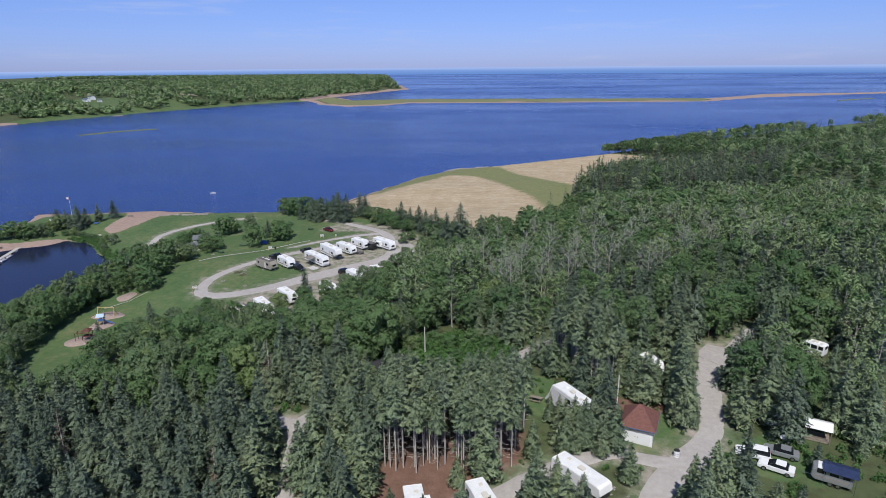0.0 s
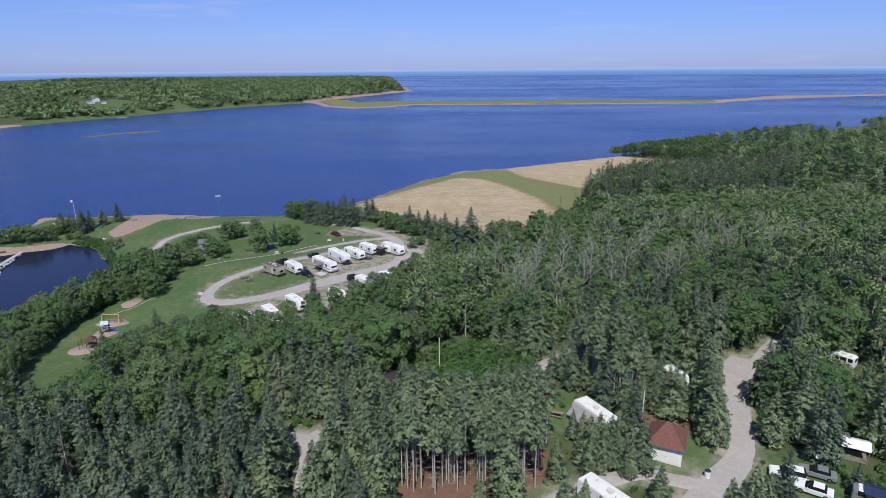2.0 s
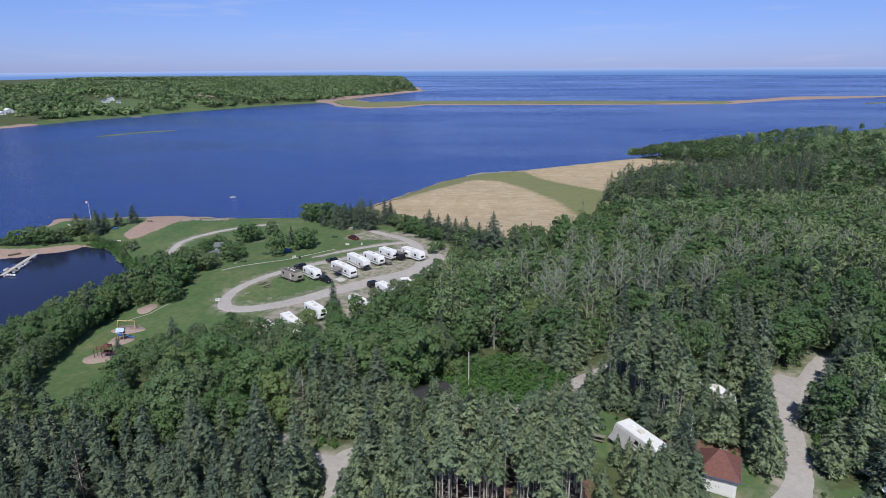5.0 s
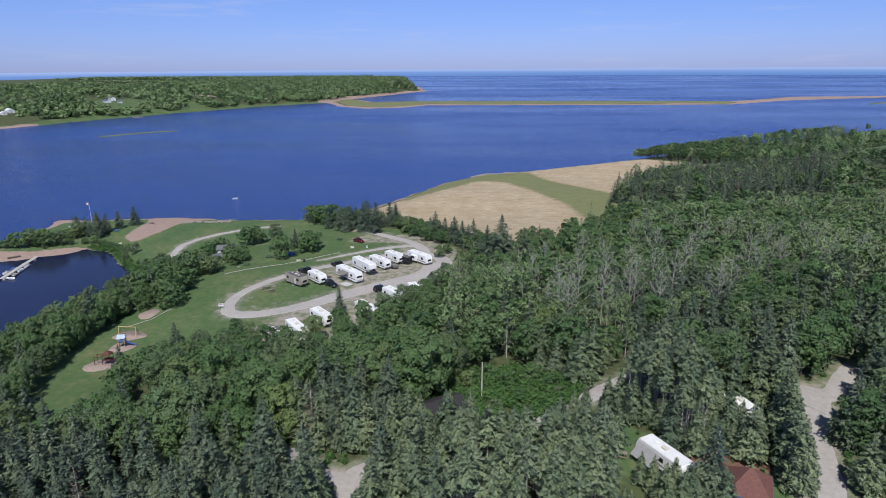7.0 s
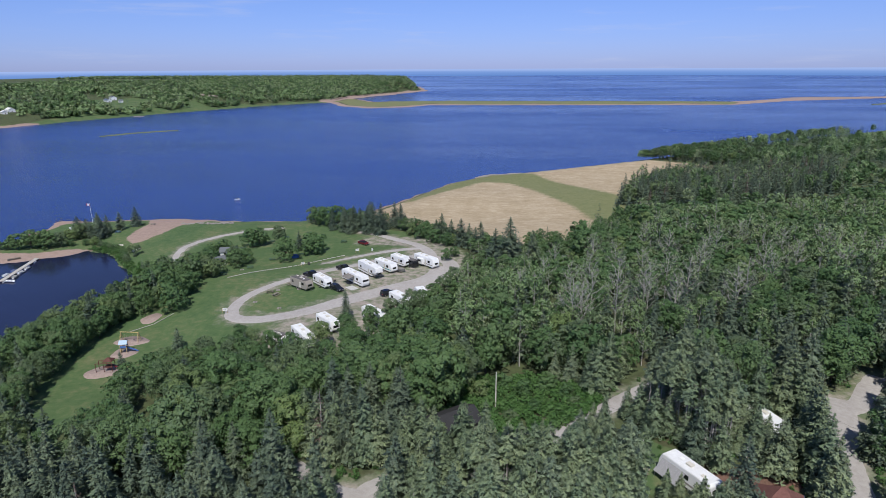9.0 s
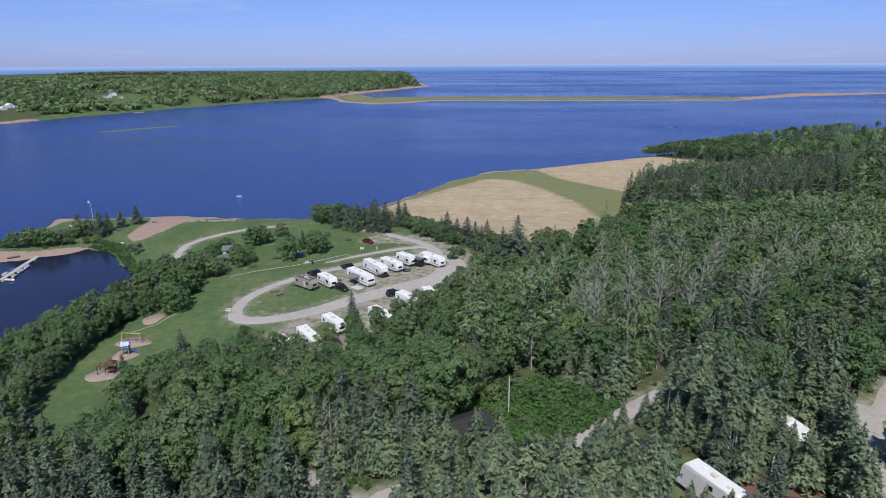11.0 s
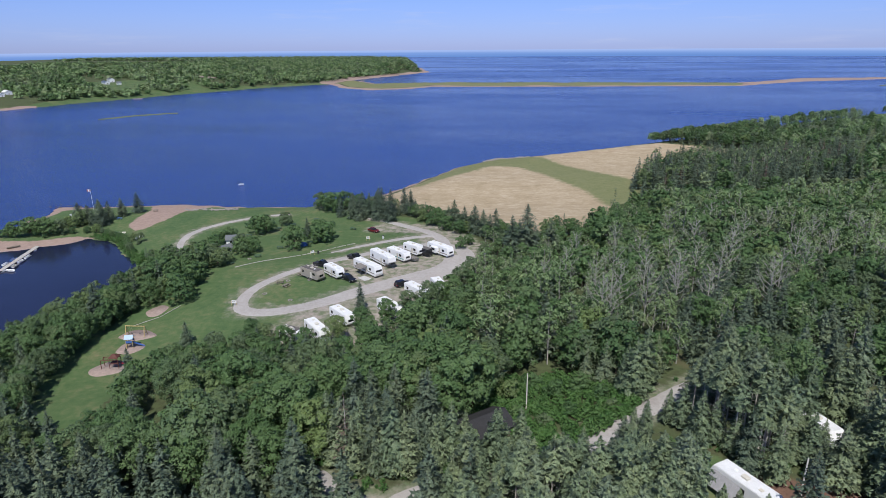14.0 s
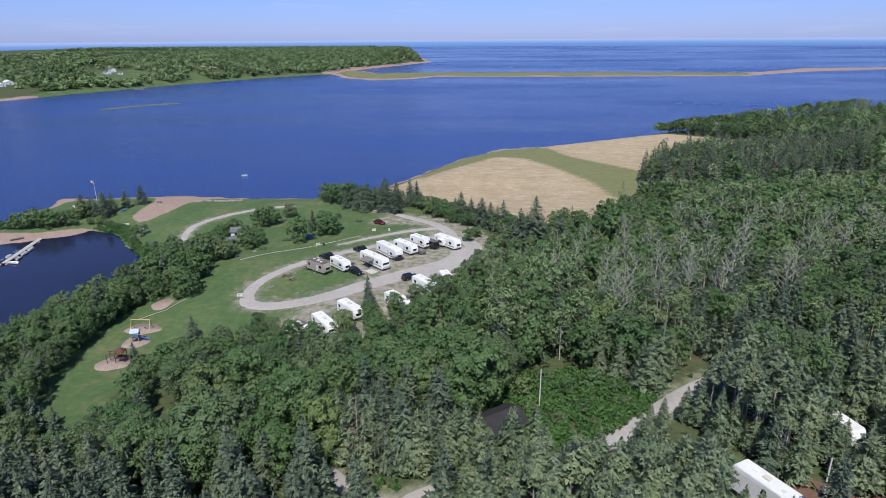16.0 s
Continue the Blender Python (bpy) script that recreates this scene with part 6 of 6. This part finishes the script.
# ---- trees and bushes that stand apart ----
for x, y, s, k in ((-176.4, 257.4, 0.84, 0), (-173.1, 264.0, 0.9, 1), (-189.0, 247.5, 0.86, 2), (-180.2, 248.5, 0.96, 4), (-177.0, 245.0, 0.88, 5),
                   (-184.5, 247.0, 0.80, 2), (-182.4, 251.5, 0.92, 3), (-178.6, 251.8, 0.80, 1), (-186.5, 244.2, 0.74, 0), (-181.0, 244.6, 0.72, 3)):
    plant("spruce", x, y, s * 0.80, k * 1.3, k, "dark spruce standing on the grassy point", "spruces of the point", 1.55)
for x, y, s, k in ((-200, 226, 1.4, 0), (-195, 228, 1.6, 1), (-190, 230, 1.65, 2), (-186, 232, 1.3, 3), (-202, 225, 0.9, 1), (-186.0, 243.5, 1.3, 3), (-187.5, 240.5, 1.1, 2), (-182.5, 234.0, 0.6, 0), (-178, 236.5, 0.6, 2), (-196.5, 229.5, 1.0, 3), (-206, 225, 0.8, 2),
                   (-192, 232.5, 1.0, 2), (-188, 234, 0.8, 0), (-174, 236.5, 0.8, 1), (-168, 234.5, 0.55, 1), (-163, 232.5, 0.5, 2), (-158, 229.5, 0.5, 0), (-154, 225, 0.55, 3), (-151, 220.5, 0.6, 1), (-147.5, 216.5, 0.6, 2),
                   (-160.5, 231.2, 0.5, 1), (-149.0, 218.5, 0.6, 3), (-165.5, 233.2, 0.5, 0), (-170.5, 235.0, 0.55, 3), (-156.0, 227.0, 0.5, 2)):
    plant("bush", x, y, s, k * 2.1, k, "low green bush along the edge of the cove", "bushes of the shore")
for x, y, s, k in ((-104.5, 229.5, 1.25, 0), (-102.0, 231.5, 1.1, 1), (-98.5, 243.0, 0.9, 2), (-83.5, 209.5, 1.35, 3), (-76.5, 217.5, 1.3, 2),
                   (-74.8, 216.0, 1.2, 0), (-96.5, 199.5, 1.0, 3), (-99.0, 203.0, 1.2, 1), (-96.0, 205.5, 1.2, 2),  (-101.5, 207.5, 1.2, 3), (-103.0, 211.5, 1.1, 1),
                   (-112.5, 213.0, 1.3, 2), (-114.5, 217.5, 1.3, 0), (-112.0, 222.5, 1.2, 3), (-115.5, 209.0, 1.1, 1), (-106.0, 198.5, 1.2, 2), (-108.5, 203.5, 1.0, 0), 
                   (-99.5, 193.0, 1.1, 2), (-102.5, 189.5, 1.2, 3), (-105.5, 186.0, 1.3, 0), (-104.9, 178.1, 1.3, 1), (-107.0, 181.0, 1.2, 2), (-106.8, 174.0, 1.3, 3), (-110.0, 190.5, 1.4, 1), (-109.5, 178.5, 1.2, 0), (-97.6, 162.4, 1.75, 2), (-101.0, 171.5, 1.35, 1), (-103.5, 167.0, 1.3, 3), (-100.2, 177.0, 1.1, 0), (-99.2, 187.0, 1.2, 1), (-110.5, 158.0, 1.2, 2), (-112.0, 164.0, 1.3, 0)):
    plant("bush", x, y, s * (1.3 if x > -92 or y > 225 else 0.98), k * 1.7, k, "rounded green bush standing on the lawn", "bushes of the lawn")
plant("spruce", -112.6, 149.2, 0.98, 0.3, 0, "tall dark spruce above the bushes by the cove", "trees of the lawn", 1.25)
for x, y, s, k in ((-109.2, 146.0, 0.62, 0), (-110.4, 141.0, 0.70, 1), (-108.6, 136.6, 0.64, 2), (-108.0, 131.6, 0.70, 3), (-107.0, 127.0, 0.62, 4), (-106.4, 122.4, 0.66, 5), (-104.2, 117.6, 0.60, 0), (-102.2, 112.8, 0.64, 1),
                   (-99.6, 108.0, 0.66, 2), (-110.6, 153.4, 0.58, 3), (-109.0, 157.0, 0.52, 4), (-113.5, 137.0, 0.7, 5), (-112.0, 128.0, 0.7, 1)):
    plant("leafy", x, y, s, k * 1.2, k, "leafy tree along the cove side of the lawn", "trees of the lawn")
plant("spruce", -82.8, 222.0, 0.62, 0.4, 2, "young dark spruce beside a round bush on the lawn", "trees of the lawn")
plant("spruce", -63.5, 131.0, 0.55, 0.4, 1, "young spruce at the edge of the lawn", "trees of the lawn")
plant("spruce", -47.3, 154.5, 0.62, 1.4, 3, "young spruce between the caravans", "trees of the lawn")
for x, y, s, k in ((-66, 247, 0.72, 0), (-62, 243, 0.8, 1), (-70, 252, 0.7, 2), (-58, 249, 0.78, 3), (-75, 256, 0.66, 4), (-63, 256, 0.74, 5), (-69, 243, 0.66, 1), (-57, 241, 0.7, 2), (-79, 252, 0.6, 3),
                   (-50.5, 252, 0.75, 4), (-72.5, 247.5, 0.7, 5), (-54, 257, 0.75, 0), (-65.5, 262, 0.7, 2), (-31.2, 228.6, 0.93, 1), (-23.7, 223, 0.90, 2), (-16.4, 214.5, 0.95, 3), (-11, 197.3, 1.14, 4), (-6.5, 200.5, 1.32, 5), (0.5, 197.5, 1.06, 0),
                   (-27.5, 226.5, 0.78, 3), (-20.6, 219.5, 0.80, 5), (-18.3, 217.0, 0.72, 1), (-33.5, 231.0, 0.72, 2)):
    plant("spruce", x, y, s * (1.15 if x < -48 else 0.92), k * 0.9, k, "dark spruce in the row between lawn and hayfield", "spruces by the hayfield", 1.3)
for x, y, s, k in ((-84, 260, 1.4, 0), (-88, 263, 1.3, 1), (-80, 264, 1.3, 2), (-92, 268, 1.1, 3), (-75, 266, 1.0, 1), (-70, 266, 0.8, 0), (-46, 246, 1.2, 1), (-42, 243, 1.3, 2), (-38, 238, 1.3, 3), (-33, 234, 1.4, 0),
                   (-44, 240, 1.1, 3), (-36, 233, 1.3, 1), (-29, 230, 1.2, 2), (-26, 228, 1.1, 0), (-21, 224, 1.1, 1), (-14, 218, 1.2, 2), (-40, 234, 1.1, 3), (-50, 252, 1.0, 2), (-34, 226, 1.2, 0), (-29, 222, 1.1, 1), (-27, 205, 0.9, 3), (-25, 209, 0.8, 1)):
    plant("bush", x, y, s * (1.3 if x < -60 else 0.95), k * 1.1, k, "dense green bush between lawn and shore", "bushes by the hayfield")

for x, y, s, k in ((-39.5, 147.5, 0.62, 0), (-35.0, 152.0, 0.66, 1), (-30.5, 156.5, 0.7, 2), (-26.0, 162.0, 0.72, 3), (-24.0, 169.5, 0.7, 4), (-48.5, 137.5, 0.6, 5), (-53.5, 131.8, 0.6, 0), (-58.5, 133.2, 0.58, 1),
                   (-63.5, 134.6, 0.55, 2), (-68.5, 139.0, 0.5, 3), (-44.0, 142.5, 0.62, 4), (-28.5, 160.0, 0.6, 5), (-22.0, 176.0, 0.72, 0)):
    plant("leafy", x, y, s, k * 0.8, k, "leafy young tree at the edge of the caravan ground", "trees of the lawn")

plant("spruce", -83.6, 138.4, 0.46, 0.4, 1, "young dark spruce alone on the lawn's edge", "trees of the lawn", 1.3)
plant("spruce", -88.6, 124.6, 0.56, 1.4, 3, "young dark spruce beside the climbing frame", "trees of the lawn", 1.2)
plant("bush", -84.4, 128.2, 1.0, 0.8, 1, "bright green bush at the edge of the playground", "bushes of the lawn")

# grey dead trees that stand out of the woods
for x, y, s, k in ((6.5, 136, 1.15, 0), (9.0, 140, 1.05, 1), (17, 144, 1.1, 2), (24, 150, 1.1, 0), (30, 146, 1.05, 1), (36, 158, 1.1, 2), (20, 160, 1.1, 1), (14, 168, 1.05, 0), (42, 170, 1.1, 2), (50, 160, 1.05, 0),
                   (28, 172, 1.05, 1), (60, 176, 1.1, 2), (8, 156, 1.0, 2), (70, 190, 1.05, 1), (38, 186, 1.05, 0), (52, 190, 1.05, 2), (-4, 150, 1.0, 1), (44, 150, 1.1, 0), (12, 147, 1.1, 2), (27, 158, 1.1, 1),
                   (33, 166, 1.1, 0), (22, 178, 1.05, 2), (46, 180, 1.05, 1), (58, 166, 1.05, 0), (68, 176, 1.05, 2), (80, 186, 1.05, 0), (34, 198, 1.0, 1), (62, 200, 1.0, 2), (18, 192, 1.0, 0), (2, 164, 1.0, 1), (76, 168, 1.05, 1),
                   (88, 176, 1.05, 2), (48, 206, 1.0, 0), (6, 180, 1.0, 2), (84, 200, 1.0, 1)):
    plant("bare", x, y, s * 1.03, k * 2.0 + x, k, "dead grey tree with bare branches above the woods", "dead trees")

# low green scrub round the pole and along the camp roads
rng = np.random.default_rng(77)
rows = []
for _ in range(900):
    x, y = rng.uniform(-20, 10), rng.uniform(95, 122)
    if math.hypot(x - LX, y - LY) < 4.6 or math.hypot(x + 8.6, y - 108.2) < 1.0:
        continue
    if sdf([(-20, 97), (-5, 95), (9, 108), (10, 114), (3, 121), (-14, 119)], np.array([x]), np.array([y]))[0] > 0:
        rows.append((x, y, rng.uniform(0.2, 0.4), rng.uniform(0, 6.28), int(rng.integers(0, 4))))
KEPT = [(42.6, 78.3, 3.2), (46.8, 78.8, 3.2), (44.6, 75.2, 3.0), (51.0, 72.2, 4.4), (54.2, 83.8, 2.6), (48.2, 87.5, 4.4), (48.0, 81.2, 1.2), (18.2, 87.7, 6.5), (12.2, 90.3, 2.5), (HX, HY, 5.5), (16.8, 69.0, 5.5), (33.2, 103.2, 4.5), (67.2, 110.5, 3.5)]
for x, y in np.concatenate([rng.uniform((38, 58), (64, 96), (420, 2)), rng.uniform((8, 70), (36, 100), (160, 2)), rng.uniform((-42, 78), (-8, 97), (330, 2))]):
    if all(math.hypot(x - a, y - b) > c for a, b, c in KEPT) and float(road_gap(np.array([x]), np.array([y]))[0]) > 0.9:
        rows.append((x, y, rng.uniform(0.10, 0.30) * (1.0 if x > 38 or x < -6 else 0.6), rng.uniform(0, 6.28), int(rng.integers(0, 4))))
SHORE = np.array([(-174, 234), (-168, 231.5), (-161, 229), (-154, 222.5), (-147.5, 216), (-141, 211), (-136.5, 205)], float)
for _ in range(150):
    t = rng.uniform(0, len(SHORE) - 1.001)
    x, y = SHORE[int(t)] + (SHORE[int(t) + 1] - SHORE[int(t)]) * (t % 1.0) + rng.normal(0, 1.1, 2)
    rows.append((x, y, rng.uniform(0.14, 0.34), rng.uniform(0, 6.28), int(rng.integers(0, 4))))
for C, w in ROAD_LINES[5:]:
    for (cx, cy), h in zip(C[::3], w[::3]):
        for s in (1, -1):
            if rng.uniform() < 0.55 and cy > 60:
                a = rng.uniform(0, 6.28)
                x, y = cx + s * (h / 2 + 1.3) + rng.normal(0, 0.3), cy + rng.normal(0, 0.5)
                if float(road_gap(np.array([x]), np.array([y]))[0]) > 0.6:
                    rows.append((x, y, rng.uniform(0.10, 0.22), a, int(rng.integers(0, 4))))
r = np.array([(x, y) for x, y, *_ in rows])
thicket("undergrowth", "low bright green scrub beside the camp road", "fern", rows, [leafy_parts(160 + k, 4.2, 2.6, 200, 0.42, 8, 0.0) for k in range(4)], rng, height(r[:, 0], r[:, 1]), False)

for x, y, s, k in ((-4.0, 112.5, 0.7, 0), (0.5, 114.5, 0.8, 1), (-7.5, 115.5, 0.75, 2), (3.5, 112.0, 0.6, 3), (-11.5, 112.0, 0.8, 0), (-2.0, 106.5, 0.5, 1), (-6.0, 103.0, 0.55, 2), (-10.5, 106.0, 0.5, 3), (4.5, 107.5, 0.5, 0)):
    plant("bush", x, y, s, k * 1.9, k, "bright green bush in the scrub round the pole", "bushes of the scrub")
for x, y, s, k in ((7.5, 114.0, 0.62, 0), (5.0, 117.5, 0.7, 1), (11.0, 118.5, 0.66, 2), (2.0, 118.5, 0.6, 3), (14.5, 121.5, 0.7, 4), (4.2, 92.5, 0.62, 1), (6.8, 95.0, 0.55, 2), (8.6, 101.5, 0.5, 3), (6.6, 100.2, 0.45, 4),
                   (34.6, 85.5, 0.95, 0), (35.4, 89.5, 1.0, 1), (36.2, 94.0, 0.95, 2), (37.2, 98.0, 0.9, 4), (29.0, 96.0, 0.72, 3), (28.4, 100.0, 0.75, 1), (30.6, 101.0, 0.62, 2), (27.0, 103.5, 0.85, 4), (32.8, 95.0, 0.6, 1), (31.6, 98.2, 0.52, 5), (21.6, 80.3, 0.72, 2), (22.8, 77.8, 0.7, 5)):
    plant("pale", x, y, s, k * 1.4, k, "young spruce beside the gravel camp road", "trees of the camp woods")

for x, y, s, k in ((48.4, 96.5, 0.95, 1), (53.0, 98.0, 0.8, 3)):
    plant("leafy", x, y, s, k * 1.4, k, "bright green maple beside the camp road", "trees of the camp woods")

# spruces that stand out of the camp woods: place and height above sea of the top
for k, (x, y, top) in enumerate(((-12.4, 80.9, 24.5), (-16.4, 77.3, 24.8), (18.5, 78.8, 23.1), (13.9, 84.3, 20.6), (6.8, 92.5, 22.0), (-9.8, 95.1, 22.5), (-17.0, 86.2, 24.6), (-2.8, 83.5, 22.1),
                                 (-4.9, 87.0, 24.4), (-27.4, 91.6, 25.0), (30.5, 91.5, 25.1), (32.6, 105.8, 25.7), (35.7, 85.6, 22.9), (0.9, 82.9, 21.2), (-35.2, 94.0, 23.3), (-32.2, 93.0, 24.0),
                                 (-30.0, 92.8, 23.2), (-25.6, 91.5, 23.3), (-33.0, 91.4, 21.9), (-24.4, 93.5, 22.6), (-21.3, 87.4, 21.5), (-18.4, 85.6, 21.5), (-13.3, 92.9, 23.4), (-8.3, 89.0, 22.1),
                                 (-6.0, 86.6, 22.3), (-21.0, 81.3, 22.4), (-18.7, 81.4, 22.4), (-14.9, 83.6, 22.6), (-11.5, 84.9, 22.6), (-8.4, 81.8, 23.0), (-3.9, 87.9, 22.6), (-1.6, 92.4, 21.8),
                                 (0.6, 86.7, 22.6), (1.2, 82.7, 22.8), (-2.9, 80.7, 23.5), (5.5, 96.3, 20.6), (5.9, 89.4, 22.0), (3.4, 86.0, 22.2), (-38.0, 96.5, 22.5), 
                                 (4.4, 79.5, 22.6), (15.4, 76.4, 21.6), (14.2, 103.2, 22.5), (16.0, 101.6, 22.0), (17.8, 99.8, 22.8), (12.6, 104.6, 21.0), (19.8, 97.4, 22.4), (-29.2, 73.0, 24.6), (-28.6, 77.0, 22.5), (-20.6, 73.4, 24.4), (-26.6, 66.5, 24.5), (-21.2, 68.6, 24.0), (-16.5, 91.6, 21.5), (-21.5, 92.6, 22.0), (-19.5, 94.8, 22.8), (-15.8, 89.4, 22.2), (-11.4, 89.2, 21.6), (0.5, 76.2, 21.5), (20.8, 76.6, 21.0), (15.5, 78.4, 23.1), (17.6, 77.7, 22.7), (15.2, 83.0, 21.0), (17.2, 80.6, 22.4), (19.8, 80.2, 22.8), (16.2, 63.6, 21.6), (13.2, 66.4, 21.8))):
    plant("pale", x, y, (top - ground_z(x, y)) / 11.5, k * 1.7, k, "greyish green spruce standing out of the camp woods", "trees of the camp woods")
plant("dead", -31.6, 64.9, 0.78, 0.6, 0, "dead spruce with reddish brown needles among green ones", "trees of the camp woods")

# ---- far shore: woods, houses, marsh ----
rng = np.random.default_rng(31)
X, Y = rng.uniform(-1700, -230, 44000), rng.uniform(560, 2500, 44000)
d = sdf(HEAD, X, Y)
GLADES = [[(-680, 960), (-600, 900), (-585, 925), (-640, 1060), (-760, 1120), (-800, 1090)], [(-660, 700), (-610, 740), (-640, 790), (-740, 850), (-800, 850)],
          [(-600, 1060), (-540, 1010), (-530, 1040), (-590, 1120)],
          [(-720, 1050), (-690, 980), (-630, 975), (-625, 1010), (-690, 1060)], [(-720, 830), (-690, 775), (-640, 740), (-618, 790), (-670, 810)], [(-625, 1200), (-612, 1165), (-540, 1105), (-530, 1125), (-585, 1205)]]
ok = (d > 11) & (-X < 1.02 * Y + 60) & (d < 520) & ~((Y > 1700) & (d < 30))
for g in GLADES:
    ok &= (sdf(g, X, Y) < 0) | (rng.uniform(0, 1, len(X)) < 0.12)
X, Y = X[ok], Y[ok]
Z = head_height(X, Y)
lod = {"spruce": [spruce_parts(200 + k, 11, 3.3, 5, 4, 0.02, 3.0, 2) for k in range(2)], "leafy": [leafy_parts(210 + k, 6.4, 4.8, 40, 1.75, 7, 0.0, 3) for k in range(3)]}
for table in lod.values():                      # closed canopy, brightened by normals leaned up and towards the sun
    table[:] = [(trunk, (V, F, N * 0.45 + np.array([0.0, -0.25, 0.75]))) for trunk, (V, F, N) in table]
pick = rng.uniform(0, 1, len(X)) < 0.42 + 0.4 * ripple(X, Y, 90, 3)
thin = rng.uniform(0, 1, len(X)) < 0.45
lod["grey"] = lod["leafy"]
for kind, sel in (("spruce", np.where(pick)[0]), ("leafy", np.where(~pick & ~thin)[0]), ("grey", np.where(~pick & thin)[0])):
    rows = [(X[i], Y[i], rng.uniform(0.85, 1.25), rng.uniform(0, 6.28), int(rng.integers(0, 9))) for i in sel]
    thicket("far_woods", {"spruce": "distant dark spruces on the headland", "leafy": "distant green woods on the headland", "grey": "distant grey-green woods on the headland"}[kind], kind, rows, lod[kind], rng, Z[sel], False)


def far_house(x, y, turn, sx, sy, h, label, roof=SLATE):
    z = float(head_height(np.array([x]), np.array([y]))[0])
    return cabin(x, y, turn, sx, sy, h, sy * 0.3, label, WHITE, roof, "house", 3, z, "house")


far_house(-694, 1034, -40, 15, 8, 4.6, "white farmhouse with a grey roof on the far shore")
far_house(-684, 1004, -40, 22, 7, 3.0, "long low white barn on the far shore", STEEL)
far_house(-664, 1010, 30, 7, 6, 3.0, "small white outbuilding beside the farmhouse")
far_house(-702, 815, -30, 14, 8, 3.5, "white house with a pale roof near the far beach", ROOFSKIN)
far_house(-690, 790, -30, 8, 6, 3, "white shed beside a house near the far beach", ROOFSKIN)
root = thing("jetty", -565, 889, 20, "small stone jetty on the far shore", "jetty", "", 0.0)
part("deck", box(14, 4, 1.0, (5, 0, -0.2), 0.1, 1), ROCK, root)
for k in range(4):
    part("pile", rod((1 + 3 * k, 2.1, -1), (1 + 3 * k, 2.1, 1.6), 0.2, 6), OLDWOOD, root)
bank = ring_of(-598, 1184, 20, 11, 20, 2)
V = [(x, y, float(head_height(np.array([x]), np.array([y]))[0]) + 2.5) for x, y in bank]
V.append((-598, 1184, float(head_height(np.array([-598.0]), np.array([1184.0]))[0]) + 4))
tagged(new("bare_bank", mesh_np("bare_bank", V, [(k, (k + 1) % 20, 20) for k in range(20)], [SOIL])), "bare reddish earth bank in the woods of the headland", "ground", kind="structure")


def low_island(name, line, width, label):
    P = np.array(line, float)
    V, F = [], []
    for k, (x, y) in enumerate(P):
        w = width * (1.0 if 0 < k < len(P) - 1 else 0.2)
        t = P[min(k + 1, len(P) - 1)] - P[max(k - 1, 0)]
        nn = np.array([-t[1], t[0]]) / (np.linalg.norm(t) + 1e-9)
        for f, z in ((-1, -0.4), (-0.6, 0.35), (0, 0.8), (0.6, 0.4), (1, -0.4)):
            V.append((x + nn[0] * f * w, y + nn[1] * f * w, z))
    for k in range(len(P) - 1):
        F += [(k * 5 + j, k * 5 + j + 1, k * 5 + 6 + j, k * 5 + 5 + j) for j in range(4)]
    me = mesh_np(name, V, F, [worn("marsh_grass", (0.16, 0.19, 0.07), 0.9, vary=0.5, scale=0.2)])
    tagged(new(name, me), label, "island", kind="structure")


low_island("marsh_island", [(-441, 626), (-436, 640), (-430, 655), (-425, 664), (-414, 676), (-402, 688), (-390, 694)], 5.0, "low grassy marsh island in the bay")
low_island("marsh_island", [(636, 1215), (660, 1235), (690, 1258), (740, 1290)], 9.0, "low dark islet behind the spit")
